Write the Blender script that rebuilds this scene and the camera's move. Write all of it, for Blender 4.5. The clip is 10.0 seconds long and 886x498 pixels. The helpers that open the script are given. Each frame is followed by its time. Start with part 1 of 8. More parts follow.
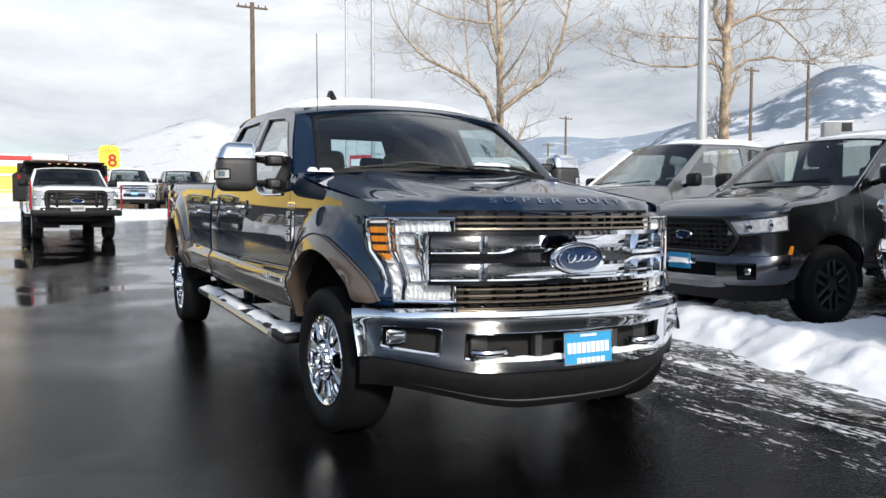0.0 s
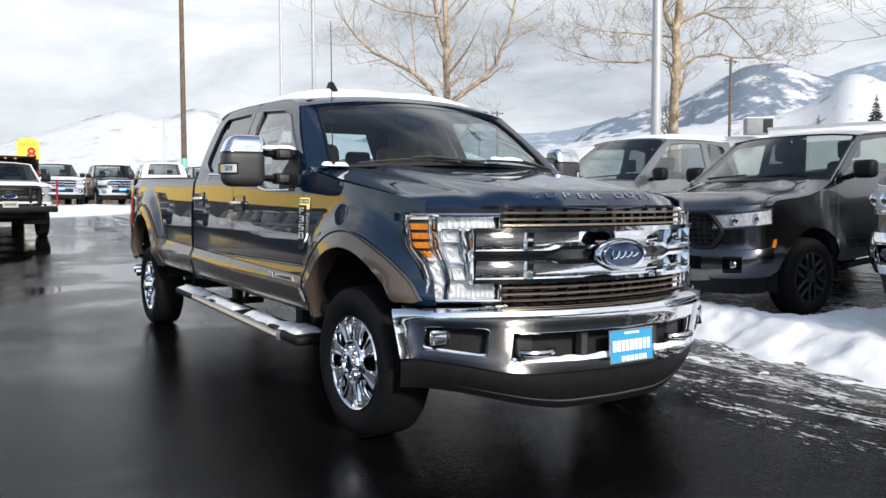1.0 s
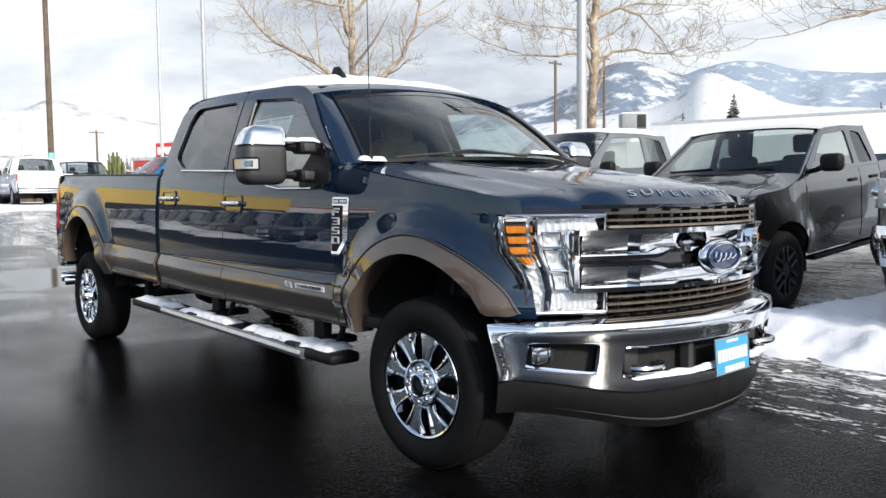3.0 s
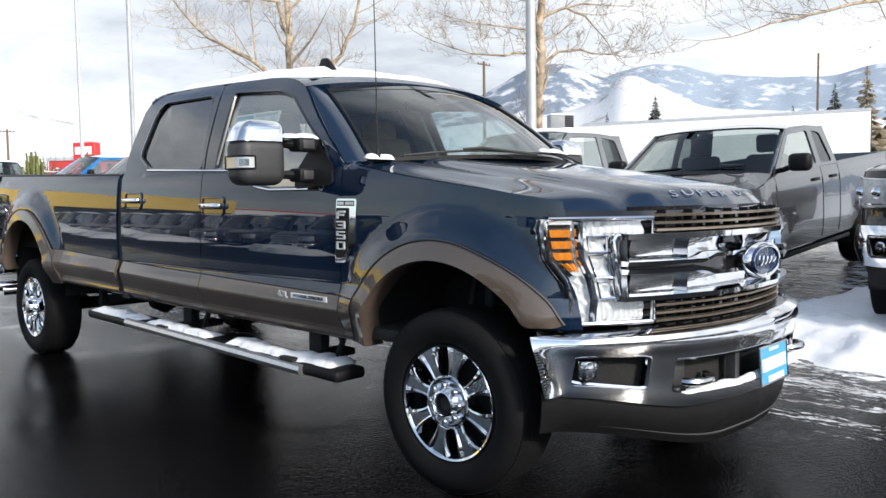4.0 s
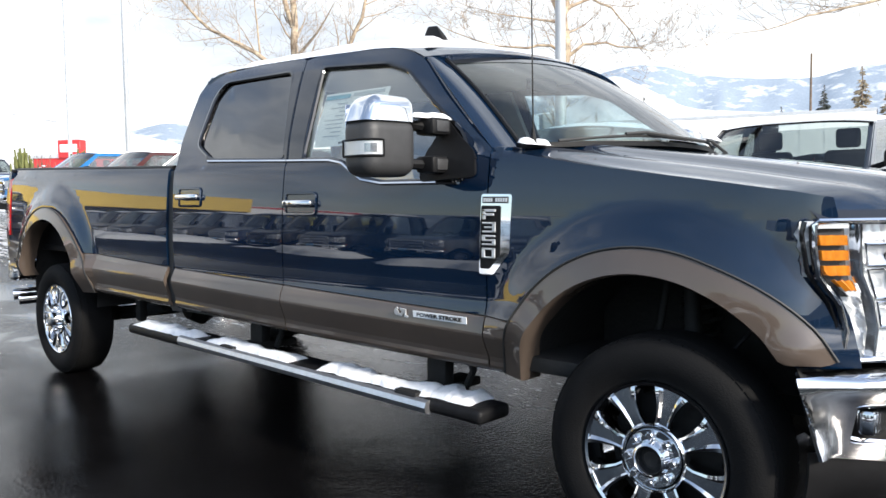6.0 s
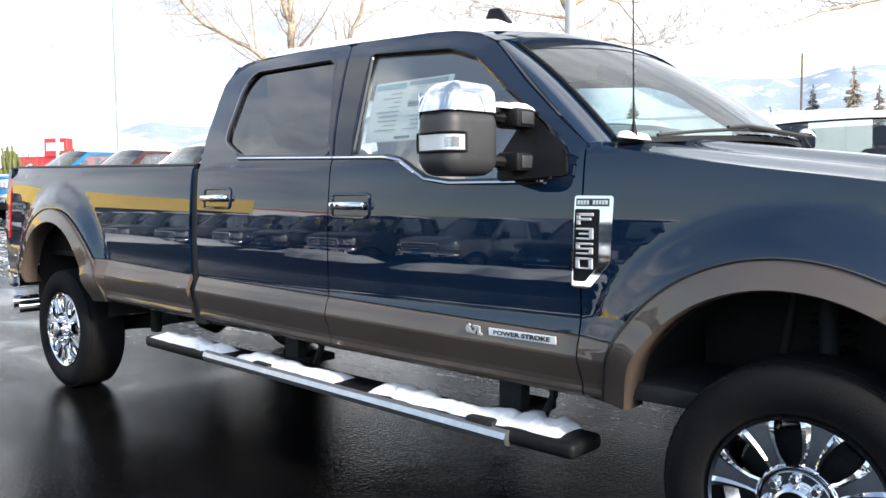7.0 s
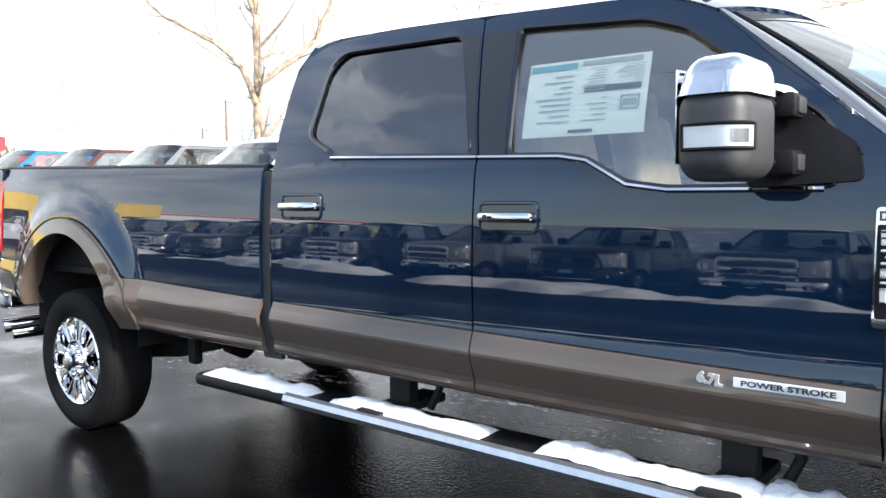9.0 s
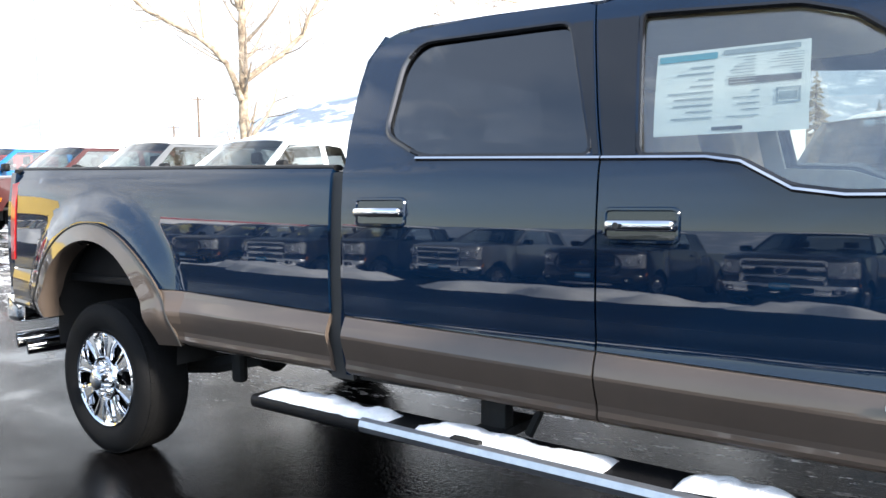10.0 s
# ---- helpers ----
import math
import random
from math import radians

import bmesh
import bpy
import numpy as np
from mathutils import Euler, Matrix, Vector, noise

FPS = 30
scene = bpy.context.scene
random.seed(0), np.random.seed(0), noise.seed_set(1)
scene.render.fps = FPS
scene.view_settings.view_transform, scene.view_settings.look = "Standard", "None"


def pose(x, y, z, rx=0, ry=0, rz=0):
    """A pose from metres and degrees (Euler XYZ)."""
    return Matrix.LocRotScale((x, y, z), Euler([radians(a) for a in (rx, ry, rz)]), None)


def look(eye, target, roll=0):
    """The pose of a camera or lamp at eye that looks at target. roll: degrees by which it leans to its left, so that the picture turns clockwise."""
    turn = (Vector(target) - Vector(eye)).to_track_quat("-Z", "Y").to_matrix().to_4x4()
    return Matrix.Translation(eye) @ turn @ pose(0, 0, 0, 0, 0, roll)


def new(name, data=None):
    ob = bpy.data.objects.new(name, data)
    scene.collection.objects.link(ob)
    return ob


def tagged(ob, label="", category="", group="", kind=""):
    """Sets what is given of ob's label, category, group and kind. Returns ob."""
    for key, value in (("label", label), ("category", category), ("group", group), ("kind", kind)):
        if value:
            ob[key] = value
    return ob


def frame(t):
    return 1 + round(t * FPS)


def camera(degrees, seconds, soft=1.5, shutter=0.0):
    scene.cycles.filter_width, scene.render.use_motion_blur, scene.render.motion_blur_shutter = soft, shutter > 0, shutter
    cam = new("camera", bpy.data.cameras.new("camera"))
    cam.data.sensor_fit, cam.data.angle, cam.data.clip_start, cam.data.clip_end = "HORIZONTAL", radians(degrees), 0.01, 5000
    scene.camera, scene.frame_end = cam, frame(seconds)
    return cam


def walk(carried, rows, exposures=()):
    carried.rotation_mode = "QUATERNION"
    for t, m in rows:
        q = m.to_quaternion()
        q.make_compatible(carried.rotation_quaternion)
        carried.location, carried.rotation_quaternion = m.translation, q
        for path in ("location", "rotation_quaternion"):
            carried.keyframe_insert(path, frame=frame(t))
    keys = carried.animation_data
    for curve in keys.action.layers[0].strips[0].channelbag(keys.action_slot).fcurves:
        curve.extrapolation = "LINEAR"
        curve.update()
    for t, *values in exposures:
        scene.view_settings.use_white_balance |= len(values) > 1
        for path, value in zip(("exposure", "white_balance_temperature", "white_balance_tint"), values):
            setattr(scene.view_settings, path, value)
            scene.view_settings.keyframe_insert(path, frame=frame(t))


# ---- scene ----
LENS = camera(57.3, 10.0)
PATH = [
    (0, (-2.462, -4.237, 1.23), (-1.556, -2.457, 1.129), 0.1),
    (0.5, (-2.669, -4.059, 1.232), (-1.689, -2.319, 1.127), 0.0),
    (1, (-2.871, -3.841, 1.237), (-1.814, -2.147, 1.122), -0.1),
    (1.5, (-3.036, -3.626, 1.246), (-1.905, -1.98, 1.123), -0.2),
    (2, (-3.163, -3.388, 1.243), (-1.984, -1.777, 1.115), -0.4),
    (3.5, (-3.438, -2.622, 1.275), (-2.067, -1.172, 1.144), -0.7),
    (4, (-3.473, -2.356, 1.275), (-2.041, -0.965, 1.143), -0.8),
    (4.5, (-3.459, -2.07, 1.255), (-2.009, -0.699, 1.121), -0.8),
    (5, (-3.444, -1.803, 1.271), (-1.991, -0.435, 1.137), -0.8),
    (5.5, (-3.427, -1.54, 1.264), (-1.972, -0.174, 1.131), -0.7),
    (7, (-3.331, -0.759, 1.276), (-1.852, 0.581, 1.141), -0.6),
    (7.5, (-3.301, -0.488, 1.304), (-1.804, 0.831, 1.168), -0.6),
    (8, (-3.295, -0.222, 1.295), (-1.782, 1.08, 1.16), -0.6),
    (8.5, (-3.301, 0.061, 1.307), (-1.761, 1.329, 1.172), -0.6),
    (9, (-3.324, 0.332, 1.315), (-1.754, 1.563, 1.178), -0.7),
    (9.5, (-3.323, 0.622, 1.31), (-1.731, 1.823, 1.169), -0.8),
    (10, (-3.351, 0.89, 1.345), (-1.741, 2.067, 1.201), -0.9),
]
walk(LENS, [(t, look(eye, target, roll)) for t, eye, target, roll in PATH],
     exposures=((0.0, 0.20), (2.5, 0.36), (4.0, 0.50), (6.0, 0.86), (8.0, 1.34), (10.0, 1.58)))

# ---- light: bright broken cloud, low winter sun before the trucks ----
SUN_AZ, SUN_EL = 187.0, 28.0          # compass degrees from +y towards +x
world = bpy.data.worlds.new("sky")
scene.world = world
world.use_nodes = True
wn = world.node_tree.nodes
wl = world.node_tree.links
wn.clear()


def wnode(kind, **kw):
    n = wn.new(kind)
    for k, v in kw.items():
        n.inputs[k].default_value = v
    return n


sky = wn.new("ShaderNodeTexSky")
sky.sky_type, sky.sun_disc = "NISHITA", False
sky.dust_density, sky.ozone_density = 0.8, 1.4
sky.sun_elevation, sky.sun_rotation = radians(SUN_EL), radians(SUN_AZ)
coord = wn.new("ShaderNodeTexCoord")
squash = wn.new("ShaderNodeMapping")
squash.inputs["Scale"].default_value = (1.0, 1.0, 3.4)
wl.new(coord.outputs["Generated"], squash.inputs["Vector"])
cloud_a = wnode("ShaderNodeTexNoise", Scale=2.1, Detail=6.0, Roughness=0.58, Distortion=0.35)
cloud_b = wnode("ShaderNodeTexNoise", Scale=1.3, Detail=5.0, Roughness=0.55, Distortion=0.2)
wl.new(squash.outputs[0], cloud_a.inputs["Vector"])
shift = wn.new("ShaderNodeMapping")
shift.inputs["Location"].default_value = (3.1, 1.7, 0.4)
shift.inputs["Scale"].default_value = (1.0, 1.0, 2.6)
wl.new(coord.outputs["Generated"], shift.inputs["Vector"])
wl.new(shift.outputs[0], cloud_b.inputs["Vector"])
tone = wn.new("ShaderNodeValToRGB")
tone.color_ramp.elements[0].position, tone.color_ramp.elements[0].color = 0.35, (0.47, 0.52, 0.59, 1)
tone.color_ramp.elements[1].position, tone.color_ramp.elements[1].color = 0.60, (0.97, 1.01, 1.05, 1)
wl.new(cloud_a.outputs[0], tone.inputs[0])
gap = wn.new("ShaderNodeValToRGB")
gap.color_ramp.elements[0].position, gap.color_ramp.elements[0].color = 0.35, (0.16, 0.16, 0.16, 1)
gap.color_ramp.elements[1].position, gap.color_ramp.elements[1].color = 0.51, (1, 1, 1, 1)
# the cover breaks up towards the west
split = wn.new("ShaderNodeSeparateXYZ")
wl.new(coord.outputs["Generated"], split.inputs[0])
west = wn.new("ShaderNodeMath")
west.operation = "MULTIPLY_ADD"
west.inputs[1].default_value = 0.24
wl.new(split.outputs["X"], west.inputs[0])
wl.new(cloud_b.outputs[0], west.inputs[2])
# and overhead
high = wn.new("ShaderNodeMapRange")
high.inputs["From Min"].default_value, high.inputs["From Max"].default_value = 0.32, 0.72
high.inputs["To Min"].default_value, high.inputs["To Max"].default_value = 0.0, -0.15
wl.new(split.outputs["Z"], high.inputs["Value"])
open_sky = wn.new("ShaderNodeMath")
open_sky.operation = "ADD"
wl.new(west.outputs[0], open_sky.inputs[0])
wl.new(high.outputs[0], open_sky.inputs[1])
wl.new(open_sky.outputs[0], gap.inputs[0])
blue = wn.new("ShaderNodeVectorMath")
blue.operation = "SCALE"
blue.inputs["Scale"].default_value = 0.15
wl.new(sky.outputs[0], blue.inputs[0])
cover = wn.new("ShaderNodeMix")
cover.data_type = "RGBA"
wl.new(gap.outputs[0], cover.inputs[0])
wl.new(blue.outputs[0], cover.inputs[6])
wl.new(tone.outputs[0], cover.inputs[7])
# thin cloud glows round the veiled sun
aim = wn.new("ShaderNodeVectorMath")
aim.operation = "DOT_PRODUCT"
wl.new(coord.outputs["Generated"], aim.inputs[0])
aim.inputs[1].default_value = (math.sin(radians(SUN_AZ)) * math.cos(radians(SUN_EL)), math.cos(radians(SUN_AZ)) * math.cos(radians(SUN_EL)), math.sin(radians(SUN_EL)))
near = wn.new("ShaderNodeMapRange")
near.inputs["From Min"].default_value, near.inputs["From Max"].default_value = 0.1, 1.0
near.inputs["To Min"].default_value, near.inputs["To Max"].default_value = 0.0, 1.0
wl.new(aim.outputs["Value"], near.inputs["Value"])
power = wn.new("ShaderNodeMath")
power.operation = "POWER"
power.inputs[1].default_value = 5.0
wl.new(near.outputs[0], power.inputs[0])
gain = wn.new("ShaderNodeMath")
gain.operation = "MULTIPLY_ADD"
gain.inputs[1].default_value, gain.inputs[2].default_value = 1.2, 1.0
wl.new(power.outputs[0], gain.inputs[0])
bright = wn.new("ShaderNodeVectorMath")
bright.operation = "SCALE"
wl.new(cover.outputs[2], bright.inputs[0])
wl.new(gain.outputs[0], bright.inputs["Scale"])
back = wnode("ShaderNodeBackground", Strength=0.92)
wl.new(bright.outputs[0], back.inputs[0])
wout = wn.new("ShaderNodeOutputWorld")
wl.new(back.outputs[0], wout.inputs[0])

sun_data = bpy.data.lights.new("sun", "SUN")
sun_data.energy, sun_data.angle, sun_data.color = 3.1, radians(6.0), (1.0, 0.93, 0.82)
sun = new("sun", sun_data)
sun_from = Vector((math.sin(radians(SUN_AZ)) * math.cos(radians(SUN_EL)), math.cos(radians(SUN_AZ)) * math.cos(radians(SUN_EL)), math.sin(radians(SUN_EL))))
sun.matrix_world = look(sun_from * 60, (0, 0, 0))


# ---- materials ----
def mat(name, col, rough=0.5, metal=0.0, var=0.0, scale=8.0, bump=0.0, bscale=60.0, coat=0.0, col2=None, detail=4.0, rvar=0.0, rand=0.0, spec=0.5, flake=0.0):
    """A Principled material with mottling at one scale and fine relief at another."""
    m = bpy.data.materials.new(name)
    m.use_nodes = True
    nt = m.node_tree
    b = nt.nodes["Principled BSDF"]
    b.inputs["Base Color"].default_value = (*col, 1)
    b.inputs["Roughness"].default_value = rough
    b.inputs["Metallic"].default_value = metal
    b.inputs["Coat Weight"].default_value = coat
    b.inputs["Coat Roughness"].default_value = 0.02
    b.inputs["Specular IOR Level"].default_value = spec
    tc = nt.nodes.new("ShaderNodeTexCoord")
    if var or col2 or rvar or rand:
        n1 = nt.nodes.new("ShaderNodeTexNoise")
        n1.inputs["Scale"].default_value, n1.inputs["Detail"].default_value, n1.inputs["Roughness"].default_value = scale, detail, 0.6
        nt.links.new(tc.outputs["Object"], n1.inputs["Vector"])
        ramp = nt.nodes.new("ShaderNodeValToRGB")
        other = col2 or tuple(c * (1 - var) for c in col)
        ramp.color_ramp.elements[0].position, ramp.color_ramp.elements[0].color = 0.35, (*other, 1)
        ramp.color_ramp.elements[1].position, ramp.color_ramp.elements[1].color = 0.65, (*col, 1)
        nt.links.new(n1.outputs[0], ramp.inputs[0])
        last = ramp.outputs[0]
        if rand:
            info = nt.nodes.new("ShaderNodeObjectInfo")
            hsv = nt.nodes.new("ShaderNodeHueSaturation")
            mr = nt.nodes.new("ShaderNodeMapRange")
            mr.inputs["To Min"].default_value, mr.inputs["To Max"].default_value = 1 - rand, 1 + rand
            nt.links.new(info.outputs["Random"], mr.inputs["Value"])
            nt.links.new(mr.outputs[0], hsv.inputs["Value"])
            nt.links.new(last, hsv.inputs["Color"])
            last = hsv.outputs[0]
        nt.links.new(last, b.inputs["Base Color"])
        if rvar:
            mr = nt.nodes.new("ShaderNodeMapRange")
            mr.inputs["To Min"].default_value, mr.inputs["To Max"].default_value = max(0.0, rough - rvar), rough + rvar
            nt.links.new(n1.outputs[0], mr.inputs["Value"])
            nt.links.new(mr.outputs[0], b.inputs["Roughness"])
    if bump:
        n2 = nt.nodes.new("ShaderNodeTexNoise")
        n2.inputs["Scale"].default_value, n2.inputs["Detail"].default_value = bscale, 4.0
        nt.links.new(tc.outputs["Object"], n2.inputs["Vector"])
        bp = nt.nodes.new("ShaderNodeBump")
        bp.inputs["Strength"].default_value, bp.inputs["Distance"].default_value = bump, 0.01
        nt.links.new(n2.outputs[0], bp.inputs["Height"])
        nt.links.new(bp.outputs[0], b.inputs["Normal"])
    if flake:
        n3 = nt.nodes.new("ShaderNodeTexVoronoi")
        n3.inputs["Scale"].default_value = 900.0
        nt.links.new(tc.outputs["Object"], n3.inputs["Vector"])
        bp = nt.nodes.new("ShaderNodeBump")
        bp.inputs["Strength"].default_value, bp.inputs["Distance"].default_value = flake, 0.002
        nt.links.new(n3.outputs["Distance"], bp.inputs["Height"])
        nt.links.new(bp.outputs[0], b.inputs["Normal"])
    return m


def glass(name, tint, gloss=0.0, power=4.5):
    m = bpy.data.materials.new(name)
    m.use_nodes = True
    nt = m.node_tree
    nt.nodes.clear()
    tr = nt.nodes.new("ShaderNodeBsdfTransparent")
    tr.inputs[0].default_value = (*tint, 1)
    gl = nt.nodes.new("ShaderNodeBsdfGlossy")
    gl.inputs["Roughness"].default_value = 0.015
    fr = nt.nodes.new("ShaderNodeLayerWeight")
    fr.inputs["Blend"].default_value = 0.5
    fifth = nt.nodes.new("ShaderNodeMath")
    fifth.operation = "POWER"
    fifth.inputs[1].default_value = power
    nt.links.new(fr.outputs["Facing"], fifth.inputs[0])
    add = nt.nodes.new("ShaderNodeMath")
    add.operation, add.use_clamp = "MULTIPLY_ADD", True
    add.inputs[1].default_value, add.inputs[2].default_value = 0.9, gloss + 0.03
    nt.links.new(fifth.outputs[0], add.inputs[0])
    mix = nt.nodes.new("ShaderNodeMixShader")
    nt.links.new(add.outputs[0], mix.inputs[0])
    nt.links.new(tr.outputs[0], mix.inputs[1])
    nt.links.new(gl.outputs[0], mix.inputs[2])
    out = nt.nodes.new("ShaderNodeOutputMaterial")
    nt.links.new(mix.outputs[0], out.inputs[0])
    return m


M_BLUE = mat("dark blue metallic paint", (0.0014, 0.0112, 0.0320), 0.40, 0.0, var=0.12, scale=3.0, coat=1.0, spec=0.03)
M_BLUE.node_tree.nodes["Principled BSDF"].inputs["Coat IOR"].default_value = 1.62
M_BROWN = mat("bronze grey metallic paint", (0.105, 0.080, 0.064), 0.40, 0.0, var=0.12, scale=3.0, coat=1.0, spec=0.05)
M_BROWN.node_tree.nodes["Principled BSDF"].inputs["Coat IOR"].default_value = 1.56
M_CHROME = mat("chrome", (0.82, 0.83, 0.85), 0.05, 1.0, var=0.06, scale=14.0, rvar=0.03)
M_CHROME_DULL = mat("satin chrome", (0.55, 0.56, 0.58), 0.22, 1.0, var=0.15, scale=20.0)
M_LAMPCHROME = mat("faceted lamp reflector", (0.97, 0.975, 0.98), 0.16, 0.30, var=0.04, scale=30.0)
M_BRONZE = mat("bronze slat", (0.34, 0.28, 0.22), 0.30, 0.8, var=0.2, scale=16.0)
M_BLACK = mat("black textured plastic", (0.011, 0.011, 0.012), 0.48, var=0.3, scale=20.0, bump=0.2, bscale=350.0, spec=0.18)
M_GLOSSBLACK = mat("gloss black trim", (0.008, 0.008, 0.009), 0.12, coat=0.5)
M_DARK = mat("dark underside", (0.012, 0.012, 0.012), 0.75, var=0.5, scale=6.0, bump=0.3, bscale=40.0)
M_RUBBER = mat("tyre rubber", (0.0055, 0.0055, 0.006), 0.80, var=0.35, scale=9.0, bump=0.2, bscale=160.0, spec=0.22)
M_GREYPL = mat("grey moulded plastic", (0.042, 0.042, 0.044), 0.5, var=0.2, scale=25.0, bump=0.10, bscale=500.0)
M_GLASS = glass("window glass", (0.90, 0.93, 0.91), 0.15)
M_SCREEN = glass("windscreen glass", (0.60, 0.78, 0.84), 0.02, 3.2)
M_TINT = glass("privacy glass", (0.10, 0.104, 0.11), 0.13)
M_LENS = glass("clear lamp lens", (0.93, 0.94, 0.95), 0.02)
M_AMBER = mat("amber reflector", (0.62, 0.20, 0.012), 0.25, coat=0.6, var=0.25, scale=40.0)
M_RED = mat("red lamp lens", (0.42, 0.012, 0.012), 0.2, coat=0.7, var=0.3, scale=30.0)
M_SILVER = mat("brushed aluminium", (0.62, 0.63, 0.65), 0.3, 0.9, var=0.15, scale=18.0)
M_TAN = mat("saddle leather", (0.42, 0.26, 0.145), 0.5, var=0.25, scale=14.0, bump=0.2, bscale=220.0)
M_PALE = mat("pale grey leather", (0.60, 0.565, 0.49), 0.55, var=0.15, scale=12.0)
M_LINER = mat("grey cloth headliner", (0.66, 0.66, 0.60), 0.9, var=0.1, scale=20.0)
M_CABIN = mat("dark cabin trim", (0.030, 0.028, 0.027), 0.7, var=0.3, scale=10.0)
M_PAPER = mat("printed paper", (0.82, 0.84, 0.82), 0.6, var=0.05, scale=10.0)
M_PRINT = mat("grey print", (0.33, 0.38, 0.40), 0.7)
M_TEAL = mat("teal print", (0.05, 0.33, 0.42), 0.6)
M_INK = mat("black ink", (0.03, 0.03, 0.03), 0.6)
M_PLATE = mat("sky blue plate", (0.03, 0.33, 0.62), 0.35, coat=0.3, var=0.1)
M_WHITE = mat("white lettering", (0.86, 0.87, 0.88), 0.45)
M_OVAL = mat("deep blue enamel", (0.006, 0.020, 0.065), 0.15, coat=1.0)
M_SNOW = mat("snow", (0.92, 0.935, 0.955), 0.62, var=0.06, scale=5.0, bump=0.5, bscale=26.0)
M_SNOWCAP = mat("thin wet snow", (0.91, 0.92, 0.93), 0.55, var=0.08, scale=22.0, bump=0.6, bscale=60.0)


# ---- mesh helpers ----
def spline(*pts):
    """A smooth curve through (x, y) pairs, flat beyond its ends."""
    xs, ys = np.array([p[0] for p in pts], float), np.array([p[1] for p in pts], float)
    d = np.diff(ys) / np.diff(xs)
    m = np.r_[d[0], (d[1:] + d[:-1]) / 2, d[-1]]
    for k in range(len(d)):
        if abs(d[k]) < 1e-9:
            m[k] = m[k + 1] = 0

    def f(x):
        if x <= xs[0]:
            return float(ys[0])
        if x >= xs[-1]:
            return float(ys[-1])
        k = int(np.searchsorted(xs, x) - 1)
        h = xs[k + 1] - xs[k]
        t = (x - xs[k]) / h
        return float((2 * t**3 - 3 * t**2 + 1) * ys[k] + (t**3 - 2 * t**2 + t) * h * m[k] + (3 * t**2 - 2 * t**3) * ys[k + 1] + (t**3 - t**2) * h * m[k + 1])

    return f


def step01(a, b, x):
    t = min(1.0, max(0.0, (x - a) / (b - a)))
    return t * t * (3 - 2 * t)


def part(name, bm, material, parent=None, label="", sharp=38, smooth=True):
    """One mesh object from a bmesh, under a thing or a part."""
    me = bpy.data.meshes.new(name)
    bm.to_mesh(me)
    bm.free()
    me.materials.append(material)
    if smooth:
        me.polygons.foreach_set("use_smooth", [True] * len(me.polygons))
        me.set_sharp_from_angle(angle=radians(sharp))
    ob = new(name, me)
    if parent is not None:
        ob.parent = parent
    if label:
        ob["label"] = label
    return ob


def thing(name, label, category, group="", kind="", at=None):
    e = new(name)
    e.empty_display_size = 0.2
    if at is not None:
        e.matrix_world = at
    return tagged(e, label, category, group, kind)


def box(bm, lo, hi, bevel=0.0, seg=2, m=None):
    """A bevelled block from corner to corner, added to bm."""
    lo, hi = Vector(lo), Vector(hi)
    r = bmesh.ops.create_cube(bm, size=1.0)
    vs = r["verts"]
    c, s = (lo + hi) / 2, hi - lo
    for v in vs:
        v.co = Vector((v.co.x * s.x, v.co.y * s.y, v.co.z * s.z)) + c
        if m is not None:
            v.co = m @ v.co
    if bevel > 0:
        es = list({e for v in vs for e in v.link_edges})
        bmesh.ops.bevel(bm, geom=es, offset=bevel, segments=seg, affect="EDGES", profile=0.5)
    return bm


def block(lo, hi, bevel=0.01, seg=2, m=None):
    return box(bmesh.new(), lo, hi, bevel, seg, m)


def sheet(fun, us, vs, skip=None, thick=0.0, bm=None, close=False):
    """A grid of quads from fun(u, v); skip(u, v) leaves a hole; thick: solid, to the back of its faces."""
    bm = bm or bmesh.new()
    grid = [[bm.verts.new(fun(u, v)) for v in vs] for u in us]
    faces = []
    n = len(us)
    for i in range(n if close else n - 1):
        for j in range(len(vs) - 1):
            k = (i + 1) % n
            if skip and skip((us[i] + us[k]) / 2, (vs[j] + vs[j + 1]) / 2):
                continue
            faces.append(bm.faces.new((grid[i][j], grid[k][j], grid[k][j + 1], grid[i][j + 1])))
    loose = [v for v in bm.verts if not v.link_faces]
    bmesh.ops.delete(bm, geom=loose, context="VERTS")
    bm.normal_update()
    if thick:
        bmesh.ops.solidify(bm, geom=faces, thickness=thick)
        bm.normal_update()
    return bm


